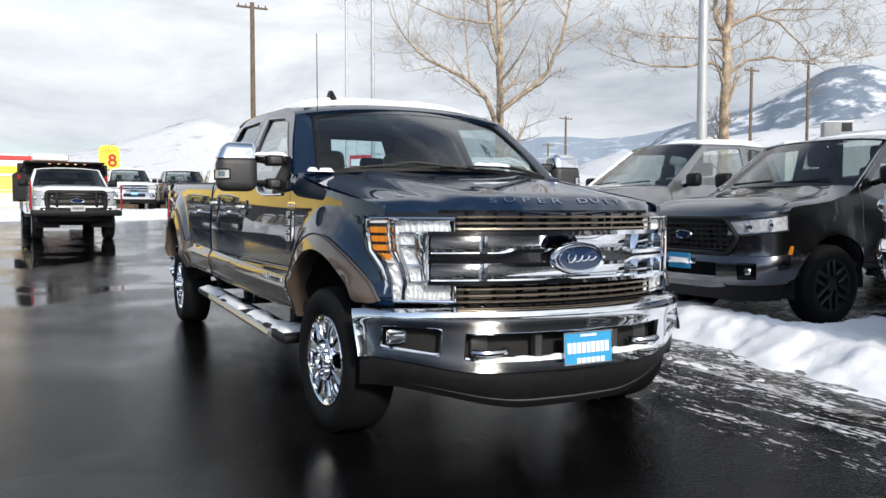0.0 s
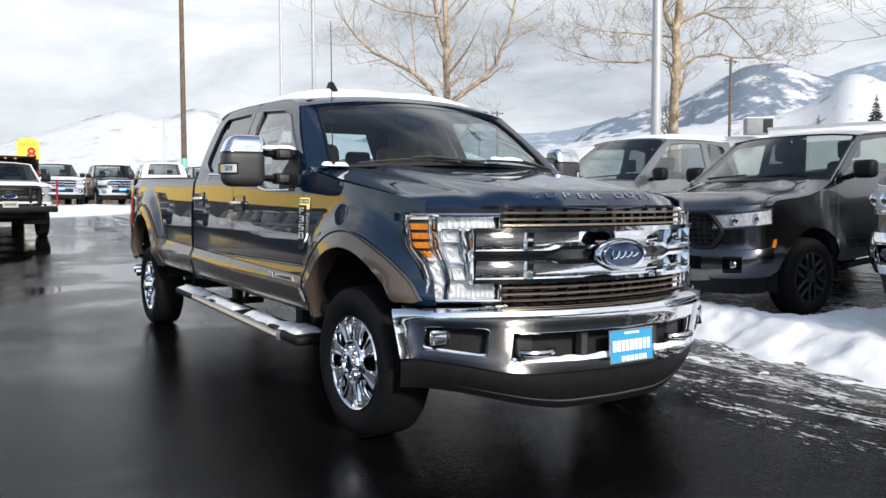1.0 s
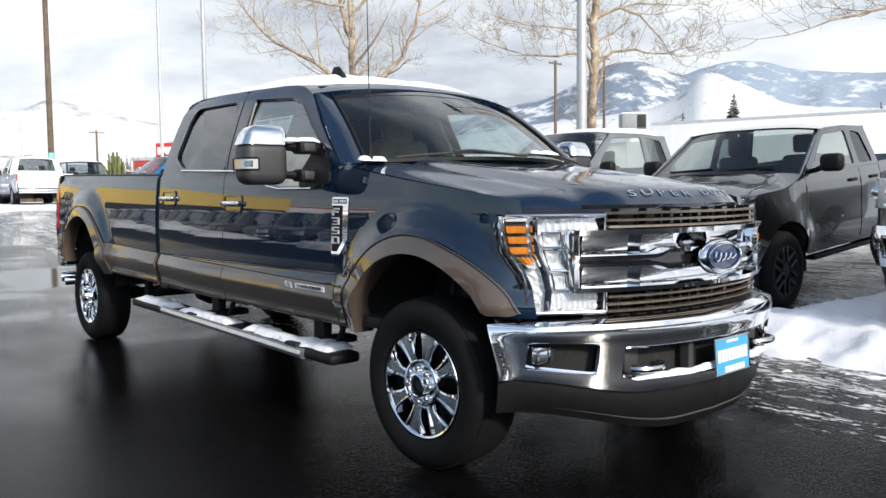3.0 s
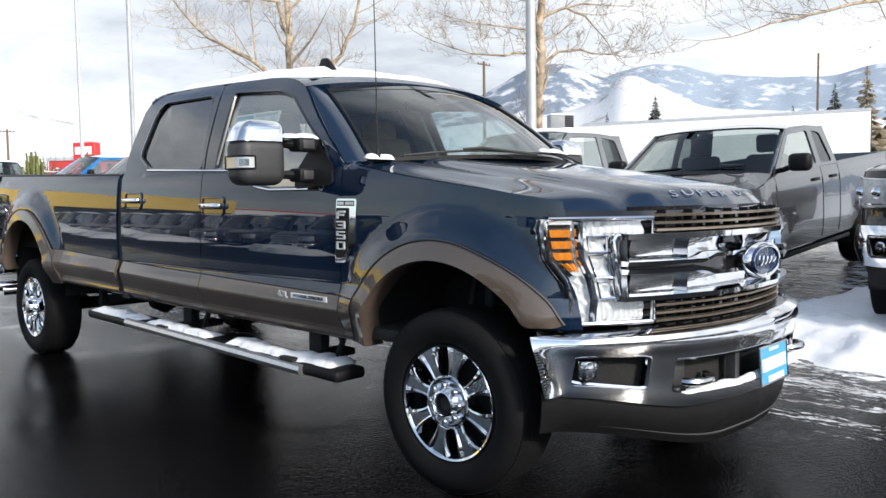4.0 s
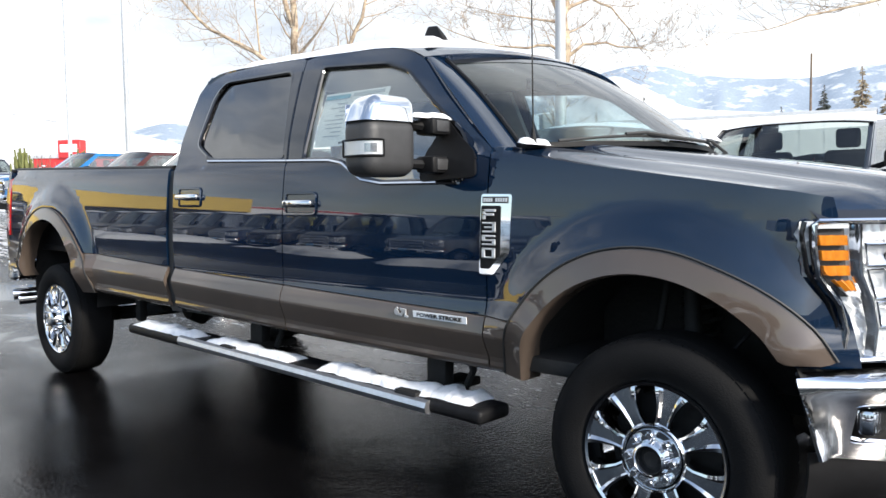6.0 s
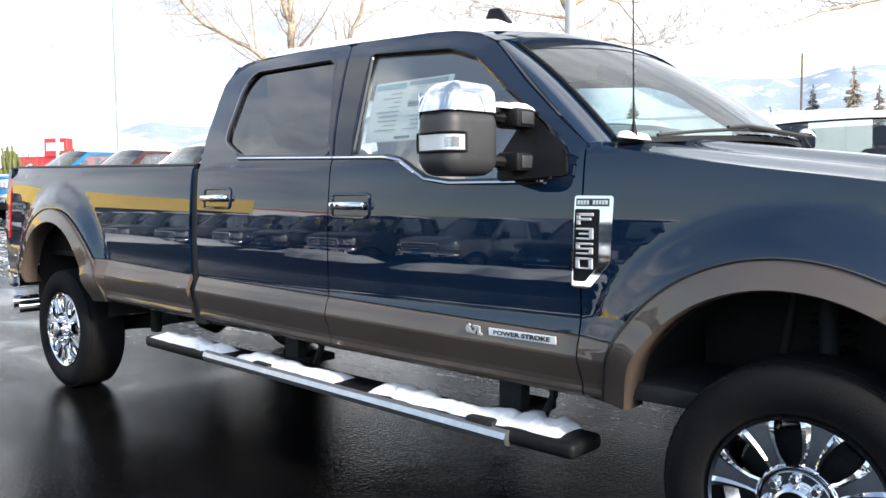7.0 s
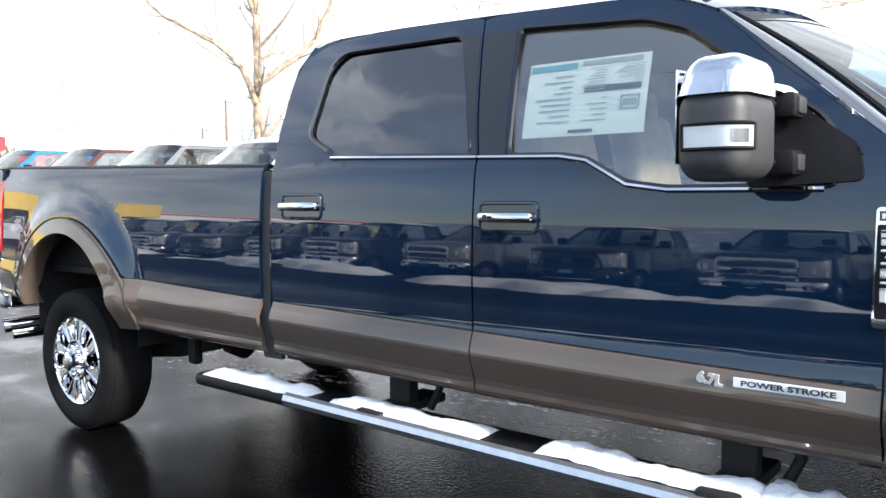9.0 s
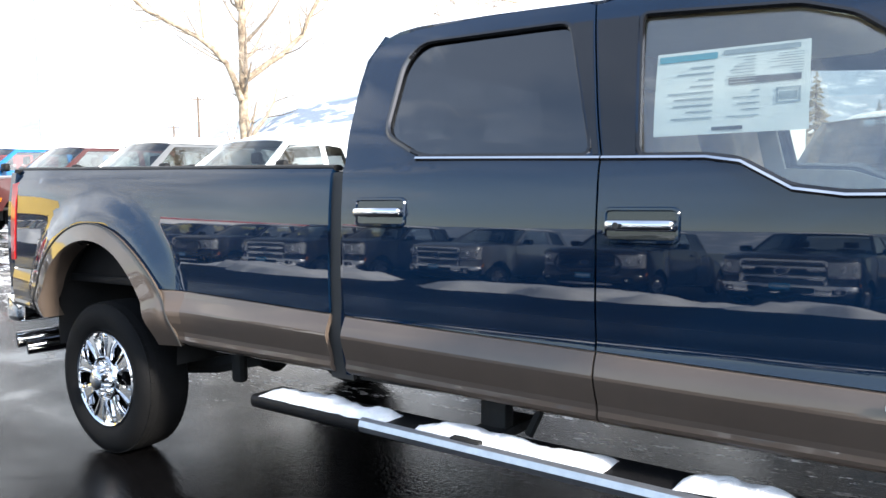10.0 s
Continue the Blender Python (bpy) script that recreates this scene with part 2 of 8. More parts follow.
def panel(outline, xfun, side, holes=(), step=0.07, thick=0.022):
    """A body panel: an outline in (y, z), with holes, bent to x = side * xfun(y, z) and given thickness inwards."""
    bm = bmesh.new()
    edges = []
    for loop in (outline, *holes):
        vs = [bm.verts.new((0, y, z)) for y, z in loop]
        edges += [bm.edges.new((vs[i], vs[(i + 1) % len(vs)])) for i in range(len(vs))]
    bmesh.ops.triangle_fill(bm, edges=edges, use_beauty=True)
    ys, zs = [p[0] for p in outline], [p[1] for p in outline]
    for axis, lo, hi in ((1, min(ys), max(ys)), (2, min(zs), max(zs))):
        n = max(1, int((hi - lo) / step))
        for k in range(1, n):
            co, no = [0, 0, 0], [0, 0, 0]
            co[axis], no[axis] = lo + (hi - lo) * k / n, 1
            bmesh.ops.bisect_plane(bm, geom=bm.verts[:] + bm.edges[:] + bm.faces[:], plane_co=co, plane_no=no, dist=1e-5)
    bmesh.ops.remove_doubles(bm, verts=bm.verts[:], dist=0.0008)
    for v in bm.verts:
        v.co.x = side * xfun(v.co.y, v.co.z)
    bm.normal_update()
    if bm.faces and sum(f.normal.x * f.calc_area() for f in bm.faces) * side < 0:
        bmesh.ops.reverse_faces(bm, faces=bm.faces[:])
        bm.normal_update()
    if thick:
        bmesh.ops.solidify(bm, geom=bm.faces[:], thickness=thick)
    return bm


def true_normals(ob, xfun, side):
    """Shades a body panel by the slope of its own surface, so that its reflections run smooth."""
    me = ob.data
    h = 0.004
    on, nor = [], []
    for v in me.vertices:
        y, z = v.co.y, v.co.z
        on.append(abs(v.co.x - side * xfun(y, z)) < 0.0006)
        nor.append(Vector((side, -(xfun(y + h, z) - xfun(y - h, z)) / (2 * h), -(xfun(y, z + h) - xfun(y, z - h)) / (2 * h))).normalized())
    loops = [None] * len(me.loops)
    for f in me.polygons:
        face = all(on[i] for i in f.vertices)
        for k in f.loop_indices:
            loops[k] = nor[me.loops[k].vertex_index] if face else f.normal
    me.normals_split_custom_set(loops)
    return ob


def tube(points, r, n=8, bm=None, caps=True, flat=1.0):
    """A round bar of radius r (a number or a list) along points."""
    alone = bm is None
    bm = bm or bmesh.new()
    pts = [Vector(p) for p in points]
    rs = r if isinstance(r, (list, tuple)) else [r] * len(pts)
    rings, up = [], None
    for i, p in enumerate(pts):
        d = (pts[min(i + 1, len(pts) - 1)] - pts[max(i - 1, 0)]).normalized()
        if up is None:
            up = Vector((0, 0, 1)) if abs(d.z) < 0.9 else Vector((1, 0, 0))
        a = d.cross(up).normalized()
        up = a.cross(d).normalized()
        rings.append([bm.verts.new(p + rs[i] * (math.cos(2 * math.pi * k / n) * a + flat * math.sin(2 * math.pi * k / n) * up)) for k in range(n)])
    for q, s in zip(rings, rings[1:]):
        for k in range(n):
            bm.faces.new((q[k], s[k], s[(k + 1) % n], q[(k + 1) % n]))
    if caps:
        bm.faces.new(rings[0])
        bm.faces.new(rings[-1][::-1])
    if alone:
        bmesh.ops.recalc_face_normals(bm, faces=bm.faces[:])
    return bm


def lathe(profile, n=48, bm=None, m=None, closed=False):
    """Turns (axial, radius) pairs round the x axis."""
    bm = bm or bmesh.new()
    rings = []
    for k in range(n):
        a = 2 * math.pi * k / n
        ring = []
        for ax, r in profile:
            co = Vector((ax, r * math.cos(a), r * math.sin(a)))
            ring.append(bm.verts.new(m @ co if m is not None else co))
        rings.append(ring)
    last = len(profile) if closed else len(profile) - 1
    for k in range(n):
        q, s = rings[k], rings[(k + 1) % n]
        for j in range(last):
            j2 = (j + 1) % len(profile)
            bm.faces.new((q[j], q[j2], s[j2], s[j]))
    bmesh.ops.remove_doubles(bm, verts=bm.verts[:], dist=1e-5)
    bmesh.ops.recalc_face_normals(bm, faces=bm.faces[:])
    return bm


def ring(cx, cz, rx, rz, n=40, a0=0.0, a1=360.0):
    return [(cx + rx * math.cos(radians(a0 + (a1 - a0) * k / n)), cz + rz * math.sin(radians(a0 + (a1 - a0) * k / n))) for k in range(n + 1)]


def rounded(pts, r, n=4):
    """Rounds the corners of a closed outline."""
    out = []
    for i, p in enumerate(pts):
        p, a, b = Vector(p), Vector(pts[i - 1]), Vector(pts[(i + 1) % len(pts)])
        ra = min(r, (a - p).length * 0.45)
        rb = min(r, (b - p).length * 0.45)
        s, e = p + (a - p).normalized() * ra, p + (b - p).normalized() * rb
        for k in range(n + 1):
            t = k / n
            q = s * (1 - t) ** 2 + p * 2 * t * (1 - t) + e * t * t
            out.append((q.x, q.y))
    return out


def letters(name, text, size, m, material, parent, depth=0.004, bold=0.0, label="", spacing=1.0):
    """Raised lettering in the built-in font, as a mesh."""
    cu = bpy.data.curves.new(name, "FONT")
    cu.body, cu.size, cu.extrude, cu.offset = text, size, depth, bold
    cu.align_x, cu.align_y, cu.space_character, cu.resolution_u = "CENTER", "CENTER", spacing, 3
    tmp = bpy.data.objects.new(name + "_tmp", cu)
    scene.collection.objects.link(tmp)
    me = bpy.data.meshes.new_from_object(tmp)
    scene.collection.objects.unlink(tmp)
    bpy.data.objects.remove(tmp)
    me.materials.clear()
    me.materials.append(material)
    ob = new(name, me)
    if parent is not None:
        ob.parent = parent
    ob.matrix_basis = m
    if label:
        ob["label"] = label
    return ob


def lin(a, b, n):
    return [a + (b - a) * k / n for k in range(n + 1)]


# ---- the lot ----
left_z = spline((5.5, 0.0), (9, 0.08), (15, 0.30), (18, 0.41), (24, 0.72), (30, 1.0), (36, 1.08))
right_z = spline((-9, 0.0), (-3, 0.2), (2, 0.24), (5.5, 0.28), (9, 0.45), (17, 0.58), (26, 0.95), (34, 1.06))


def ground_z(x, y):
    """Level under the truck; the lot climbs gently to the back and under the row of parked vehicles."""
    k = step01(1.5, 3.6, x)
    near = step01(4.6, 3.6, y)
    ramp = min(0.42, max(0.06, 0.12 + 0.078 * (x - 4.33)))
    return left_z(y) * (1 - k) + (right_z(y) * (1 - near) + ramp * near) * k


def ground_mat():
    m = bpy.data.materials.new("wet asphalt with slush and snow")
    m.use_nodes = True
    nt = m.node_tree
    L = nt.links.new
    b = nt.nodes["Principled BSDF"]
    b.inputs["Specular IOR Level"].default_value = 0.20
    tc = nt.nodes.new("ShaderNodeTexCoord")

    def tex(scale, detail=5.0, rough=0.6, dist=0.0, sc=None):
        n = nt.nodes.new("ShaderNodeTexNoise")
        n.inputs["Scale"].default_value, n.inputs["Detail"].default_value = scale, detail
        n.inputs["Roughness"].default_value, n.inputs["Distortion"].default_value = rough, dist
        if sc:
            mp = nt.nodes.new("ShaderNodeMapping")
            mp.inputs["Scale"].default_value = sc
            L(tc.outputs["Object"], mp.inputs["Vector"])
            L(mp.outputs[0], n.inputs["Vector"])
        else:
            L(tc.outputs["Object"], n.inputs["Vector"])
        return n

    def ramp(src, stops):
        r = nt.nodes.new("ShaderNodeValToRGB")
        while len(r.color_ramp.elements) < len(stops):
            r.color_ramp.elements.new(0.5)
        for e, (p, c) in zip(r.color_ramp.elements, stops):
            e.position = p
            e.color = (*c, 1) if isinstance(c, tuple) else (c, c, c, 1)
        L(src, r.inputs[0])
        return r

    fine, wet, blot = tex(95.0, 2.0), tex(0.55, 5.0, 0.55, 0.6), tex(2.2, 6.0, 0.65)
    base = ramp(fine.outputs[0], [(0.36, (0.0015, 0.0015, 0.0017)), (0.52, (0.0035, 0.0032, 0.0037)), (0.60, (0.008, 0.0078, 0.0078)), (0.68, (0.016, 0.0155, 0.0155))])
    stain = ramp(blot.outputs[0], [(0.3, 0.55), (0.7, 1.0)])
    mul = nt.nodes.new("ShaderNodeMix")
    mul.data_type, mul.blend_type = "RGBA", "MULTIPLY"
    mul.inputs[0].default_value = 1.0
    L(base.outputs[0], mul.inputs[6])
    L(stain.outputs[0], mul.inputs[7])
    # slush pressed into streaks along the lot, thicker towards the snow bank
    streak, fleck = tex(1.0, 5.0, 0.7, 0.3, (5.5, 0.9, 1.0)), tex(1.0, 4.0, 0.75, 0.2, (26.0, 9.0, 1.0))
    sep = nt.nodes.new("ShaderNodeSeparateXYZ")
    L(tc.outputs["Object"], sep.inputs[0])

    def maprange(src, a, b2, c, d):
        n = nt.nodes.new("ShaderNodeMapRange")
        n.interpolation_type = "SMOOTHSTEP"
        for key, val in zip(("From Min", "From Max", "To Min", "To Max"), (a, b2, c, d)):
            n.inputs[key].default_value = val
        L(src, n.inputs["Value"])
        return n.outputs[0]

    def calc(op, p, q):
        n = nt.nodes.new("ShaderNodeMath")
        n.operation = op
        for k, v in enumerate((p, q)):
            if isinstance(v, (int, float)):
                n.inputs[k].default_value = v
            else:
                L(v, n.inputs[k])
        return n.outputs[0]

    side = calc("MULTIPLY", maprange(sep.outputs["X"], 0.2, 2.3, 0.0, 1.0), maprange(sep.outputs["X"], 9.0, 12.0, 1.0, 0.0))
    under = calc("MULTIPLY", maprange(sep.outputs["X"], -0.6, 0.8, 0.0, 0.50), maprange(sep.outputs["Y"], 0.9, 1.7, 0.0, 1.0))
    under = calc("MULTIPLY", under, maprange(sep.outputs["Y"], 6.5, 8.0, 1.0, 0.0))
    side = calc("MAXIMUM", side, under)
    mixed = calc("ADD", calc("MULTIPLY", streak.outputs[0], 0.48), calc("MULTIPLY", fleck.outputs[0], 0.52))
    slush = maprange(calc("ADD", mixed, calc("MULTIPLY", side, 0.115)), 0.598, 0.66, 0.0, 1.0)
    slush = calc("MULTIPLY", slush, maprange(side, 0.05, 0.35, 0.0, 1.0))
    cover = nt.nodes.new("ShaderNodeMix")
    cover.data_type = "RGBA"
    L(slush, cover.inputs[0])
    L(mul.outputs[2], cover.inputs[6])
    shade = ramp(blot.outputs[0], [(0.40, (0.33, 0.31, 0.28)), (0.56, (0.66, 0.67, 0.69))])
    L(shade.outputs[0], cover.inputs[7])
    L(cover.outputs[2], b.inputs["Base Color"])
    # meltwater lies about the vehicles and towards the low back of the lot
    melt = calc("SUBTRACT", calc("SUBTRACT", calc("ADD", maprange(sep.outputs["Y"], 2.5, 9.0, 0.0, 0.16), calc("MULTIPLY", maprange(sep.outputs["Y"], -1.0, 0.2, 0.09, 0.0), maprange(sep.outputs["X"], -2.6, -1.2, 0.0, 1.0))), maprange(sep.outputs["X"], -6.0, -4.4, 0.25, 0.0)), 0.06)
    damp = calc("SUBTRACT", wet.outputs[0], melt)
    rough = ramp(damp, [(0.36, 0.02), (0.41, 0.11), (0.60, 0.15)])
    gloss = ramp(damp, [(0.34, 0.28), (0.42, 0.085), (0.60, 0.045)])
    L(gloss.outputs[0], b.inputs["Specular IOR Level"])
    dry = maprange(sep.outputs["X"], -6.0, -4.4, 0.45, 0.0)      # drier towards the row opposite
    L(calc("ADD", calc("ADD", rough.outputs[0], dry), calc("MULTIPLY", slush, 0.3)), b.inputs["Roughness"])
    amount = ramp(damp, [(0.34, 0.03), (0.44, 0.19), (0.58, 0.34)])
    grit = tex(52.0, 3.0)
    bp = nt.nodes.new("ShaderNodeBump")
    bp.inputs["Distance"].default_value = 0.010
    L(amount.outputs[0], bp.inputs["Strength"])
    L(grit.outputs[0], bp.inputs["Height"])
    L(bp.outputs[0], b.inputs["Normal"])
    return m


M_GROUND = ground_mat()
gx = [-900, -500, -250, -120, -60, -30, -18, -12] + lin(-9, 9, 36) + [11, 14, 18, 26, 40, 70, 130, 260, 500, 900]
gy = [-900, -400, -150, -60, -30, -18, -12] + lin(-9, 12, 42) + [14, 17, 20, 23, 26, 30, 34, 38, 42, 46, 60, 100, 200, 450, 900]
ground = part("ground", sheet(lambda u, v: (u, v, ground_z(u, v)), gx, gy), M_GROUND)
tagged(ground, "wet black asphalt of a car lot with puddles and grit", "ground", kind="structure")


def snow_sheet(name, label, xs, ys, height):
    """Snow that dips under the asphalt where height(x, y) falls below nothing."""
    bm = sheet(lambda u, v: (u, v, ground_z(u, v) + height(u, v)), xs, ys)
    dead = [f for f in bm.faces if all(v.co.z < ground_z(v.co.x, v.co.y) - 0.05 for v in f.verts)]
    bmesh.ops.delete(bm, geom=dead, context="FACES")
    ob = part(name, bm, M_SNOW, None, sharp=80)
    return tagged(ob, label, "snow", kind="stuff")


def n3(x, y, s, o=0.0):
    return noise.fractal(Vector((x * s, y * s, o)), 0.7, 2.1, 5)


def bank(x, y):
    """The ploughed bank in front of the parked row, and slush that thins towards the asphalt."""
    edge = 2.35 + 0.16 * (y + 0.8) * (1 if y > -0.8 else 0.5) - 0.25 * step01(2.0, 5.0, y) + 0.22 * n3(x, y, 0.9, 4)
    d = x - edge
    core = 0.20 * step01(0.0, 0.55, d) * (1 - 0.75 * step01(1.5, 2.6, d)) - 0.30 * step01(0.75, 1.35, d) * step01(0.2, 1.2, y) * step01(3.6, 2.9, y) + 0.055 * n3(x, y, 2.2) + 0.014 * n3(x, y, 8)
    rim = -0.10 * (1 - step01(-0.15, 0.10, d))
    slush = -0.004 + 0.022 * n3(x * 1.5, y * 0.5, 3.0, 7) + 0.010 * n3(x, y, 14.0, 3) - 0.035 * (1 - step01(-1.5, -0.2, d)) if d < 0.1 else 0
    h = core + rim
    if d < 0.1:
        h = max(h, slush - 0.004)
    return h - 0.5 * step01(5.6, 6.2, x)


snow_sheet("snow_bank", "ploughed bank of trampled snow with slush at its edge", lin(0.9, 6.2, 140), lin(-16.0, 9.0, 420), bank)


def far_snow(x, y):
    lot = step01(24.5, 26.0, y + 0.6 * n3(x, y, 0.25)) if x < 12 else step01(12, 15, x + 0.8 * n3(x, y, 0.3))
    return -0.08 + 0.16 * lot + 0.05 * n3(x, y, 0.5)


fx = [-400, -200, -110, -70, -45] + lin(-30, 46, 60) + [60, 85, 120, 200, 400]
fy = [-60, -30, -10] + lin(0, 60, 60) + [70, 90, 120, 200, 400]
snow_sheet("snow_field", "white snow lying beyond the lot", fx, fy, far_snow)
# ---- the blue truck ----
side_low = spline((0.40, 0.955), (0.58, 1.012), (0.66, 1.034), (0.75, 1.048), (0.80, 1.050), (0.86, 1.0385), (0.90, 1.0405), (1.0, 1.0425), (1.12, 1.0385), (1.24, 1.0325), (1.32, 1.0255), (1.40, 1.0155), (1.45, 1.004))
side_up = spline((1.40, 1.012), (1.45, 0.995), (1.55, 0.963), (1.70, 0.900), (1.91, 0.800), (1.98, 0.758), (2.05, 0.70))
nose_in = spline((-0.62, 0.20), (-0.53, 0.135), (-0.45, 0.085), (-0.30, 0.038), (-0.1, 0.012), (0.2, 0.0), (5.2, 0.0), (5.7, 0.012))
front_y = spline((0, -0.850), (0.3, -0.822), (0.5, -0.768), (0.7, -0.682), (0.8, -0.615), (0.93, -0.505), (1.0, -0.42))
FA, RA = (0.04, 0.49), (4.76, 0.615)   # centres of the wheel openings


def flare_bulge(y, z):
    b = 0.0
    for (cy, cz), r0 in ((FA, 0.60), (RA, 0.62)):
        r = math.hypot(y - cy, z - cz)
        b = max(b, 0.046 * (1 - step01(r0 - 0.02, r0 + 0.16, r)) * step01(0.62, 0.80, z))
    return b


def crown(y):
    """Cab and bed sides are gently barrelled along their length."""
    if y > 3.11:
        return 0.008 - (y - 4.4) ** 2 / 110
    if y > 0.7:
        return 0.008 - (y - 2.0) ** 2 / 80
    return -0.0131 - 0.0098 * (1 - math.exp((y - 0.7) / 0.3))


def side_x(y, z):
    return (side_low(z) if z < 1.425 else side_up(z)) - nose_in(y) + flare_bulge(y, z) + crown(y)


def trim_z(y):
    return float(np.interp(y, [0.6, 0.74, 2.0, 3.07, 4.14, 5.7], [0.800, 0.804, 0.838, 0.862, 0.905, 0.945]))


def sill_z(y):
    return float(np.interp(y, [0.6, 0.715, 2.0, 3.08, 4.0, 5.7], [0.570, 0.574, 0.592, 0.615, 0.625, 0.71]))


def line(f, a, b, n):
    return [(y, f(y)) for y in lin(a, b, n)]


hood_edge_z = spline((-0.60, 1.205), (-0.525, 1.238), (-0.282, 1.283), (0.289, 1.366), (0.75, 1.448))
roof_edge_z = spline((1.22, 1.865), (1.31, 1.905), (1.46, 1.940), (1.8, 1.962), (2.3, 1.983), (2.8, 1.992), (2.98, 1.980), (3.06, 1.945))

truck = thing("pickup_truck", "dark blue four-door pickup with bronze lower trim, snow on its roof", "truck")


def wheel(parent, at, front, mirror):
    """Tyre, tread, chrome rim with eight spokes, hub and nuts; the outer face looks to -x."""
    w = new("wheel")
    w.parent = parent
    w.matrix_basis = at
    # axial 0 is the outer face of the tyre
    tyre = lathe([(0.045, 0.250), (0.012, 0.256), (-0.002, 0.275), (-0.012, 0.315), (-0.010, 0.350), (0.006, 0.376), (0.022, 0.390), (0.05, 0.398), (0.13, 0.401), (0.21, 0.398), (0.238, 0.390), (0.255, 0.373), (0.268, 0.335), (0.262, 0.29), (0.22, 0.256)], 64)
    part("tyre", tyre, M_RUBBER, w, sharp=60)
    bm = bmesh.new()
    for k in range(64):
        a = 2 * math.pi * k / 64
        for x0, x1, off in ((0.020, 0.056, 0), (0.064, 0.112, 0.5), (0.124, 0.172, 0), (0.184, 0.235, 0.5)):
            aa = a + off * math.pi / 64
            rr = 0.392 if x0 < 0.03 or x1 > 0.23 else 0.397
            m = Matrix.Rotation(aa, 4, "X")
            box(bm, (x0, -0.0165, rr - 0.012), (x1, 0.0165, rr + 0.002), 0, 1, m)
    part("tread", bm, M_RUBBER, w, smooth=False)
    rim = lathe([(0.012, 0.246), (0.004, 0.241), (0.008, 0.233), (0.028, 0.228), (0.075, 0.222), (0.20, 0.216), (0.21, 0.24)], 64)
    part("rim", rim, M_CHROME, w, "bright chrome rim")
    part("brake_disc", lathe([(0.11, 0.0), (0.11, 0.19), (0.125, 0.195), (0.125, 0.0)], 40), M_DARK, w)
    bm = bmesh.new()
    # (radius, half width, axial): a broad flat spoke with steep flanks and a scooped middle
    prof = [(0.100, 0.029, 0.014), (0.135, 0.028, 0.008), (0.175, 0.037, 0.004), (0.205, 0.050, 0.003), (0.222, 0.060, 0.006), (0.234, 0.074, 0.012)]
    for sgn in (-1, 1):
        rows = []
        for k, (r, hw, ax) in enumerate(prof):
            scoop = (0.002, 0.006, 0.010, 0.011, 0.008, 0.002)[k]
            rows.append([Vector((ax + 0.055, sgn * hw * 1.08, r)), Vector((ax + 0.014, sgn * hw, r)), Vector((ax + 0.002, sgn * hw * 0.90, r)), Vector((ax, sgn * hw * 0.66, r)), Vector((ax + scoop, sgn * hw * 0.46, r)), Vector((ax + scoop, 0, r))])
        vs = [[bm.verts.new(c) for c in row] for row in rows]
        for q, t in zip(vs, vs[1:]):
            for j in range(5):
                bm.faces.new((q[j], q[j + 1], t[j + 1], t[j]))
    bmesh.ops.recalc_face_normals(bm, faces=bm.faces[:])
    spoke = part("spoke", bm, M_CHROME, w, sharp=18)
    for k in range(8):
        o = spoke if k == 0 else new("spoke", spoke.data)
        o.parent, o.matrix_basis = w, Matrix.Rotation(2 * math.pi * (k + 0.35) / 8, 4, "X")
    part("hub_ring", lathe([(0.06, 0.108), (0.010, 0.112), (0.004, 0.108), (0.012, 0.101), (0.03, 0.099)], 40), M_CHROME, w)
    part("hub_gap", lathe([(0.024, 0.101), (0.026, 0.088)], 40), M_DARK, w)
    hub = [(0.055, 0.094), (0.016, 0.096), (0.008, 0.092), (0.010, 0.060), (0.0, 0.056)]
    hub += [(-0.022, 0.054), (-0.026, 0.047), (-0.018, 0.042), (0.02, 0.040)] if front else [(-0.038, 0.050), (-0.046, 0.040), (-0.048, 0.0)]
    part("hub", lathe(hub, 40), M_CHROME, w)
    if front:
        part("hub_bore", lathe([(0.016, 0.041), (0.010, 0.030), (0.0, 0.024), (0.0, 0.0)], 24), M_DARK, w)
    # the valve and a maker's mark on one spoke
    part("valve", tube([(0.02, 0.05, 0.215), (0.0, 0.052, 0.205)], 0.005, 6), M_BLACK, w)
    nut = None
    for k in range(8):
        m = Matrix.Rotation(2 * math.pi * k / 8, 4, "X") @ Matrix.Translation((0, 0, 0.076))
        if nut is None:
            nut = part("wheel_nut", lathe([(0.02, 0.016), (-0.012, 0.0145), (-0.018, 0.010), (-0.018, 0.0)], 10), M_CHROME, w)
            nut.matrix_basis = m
        else:
            o = new("wheel_nut", nut.data)
            o.parent, o.matrix_basis = w, m
    for o in w.children:
        if o.name.split(".")[0] not in ("tyre", "tread"):
            o.matrix_basis = Matrix.Diagonal((1, 1.03, 1.03, 1)) @ o.matrix_basis
    return w


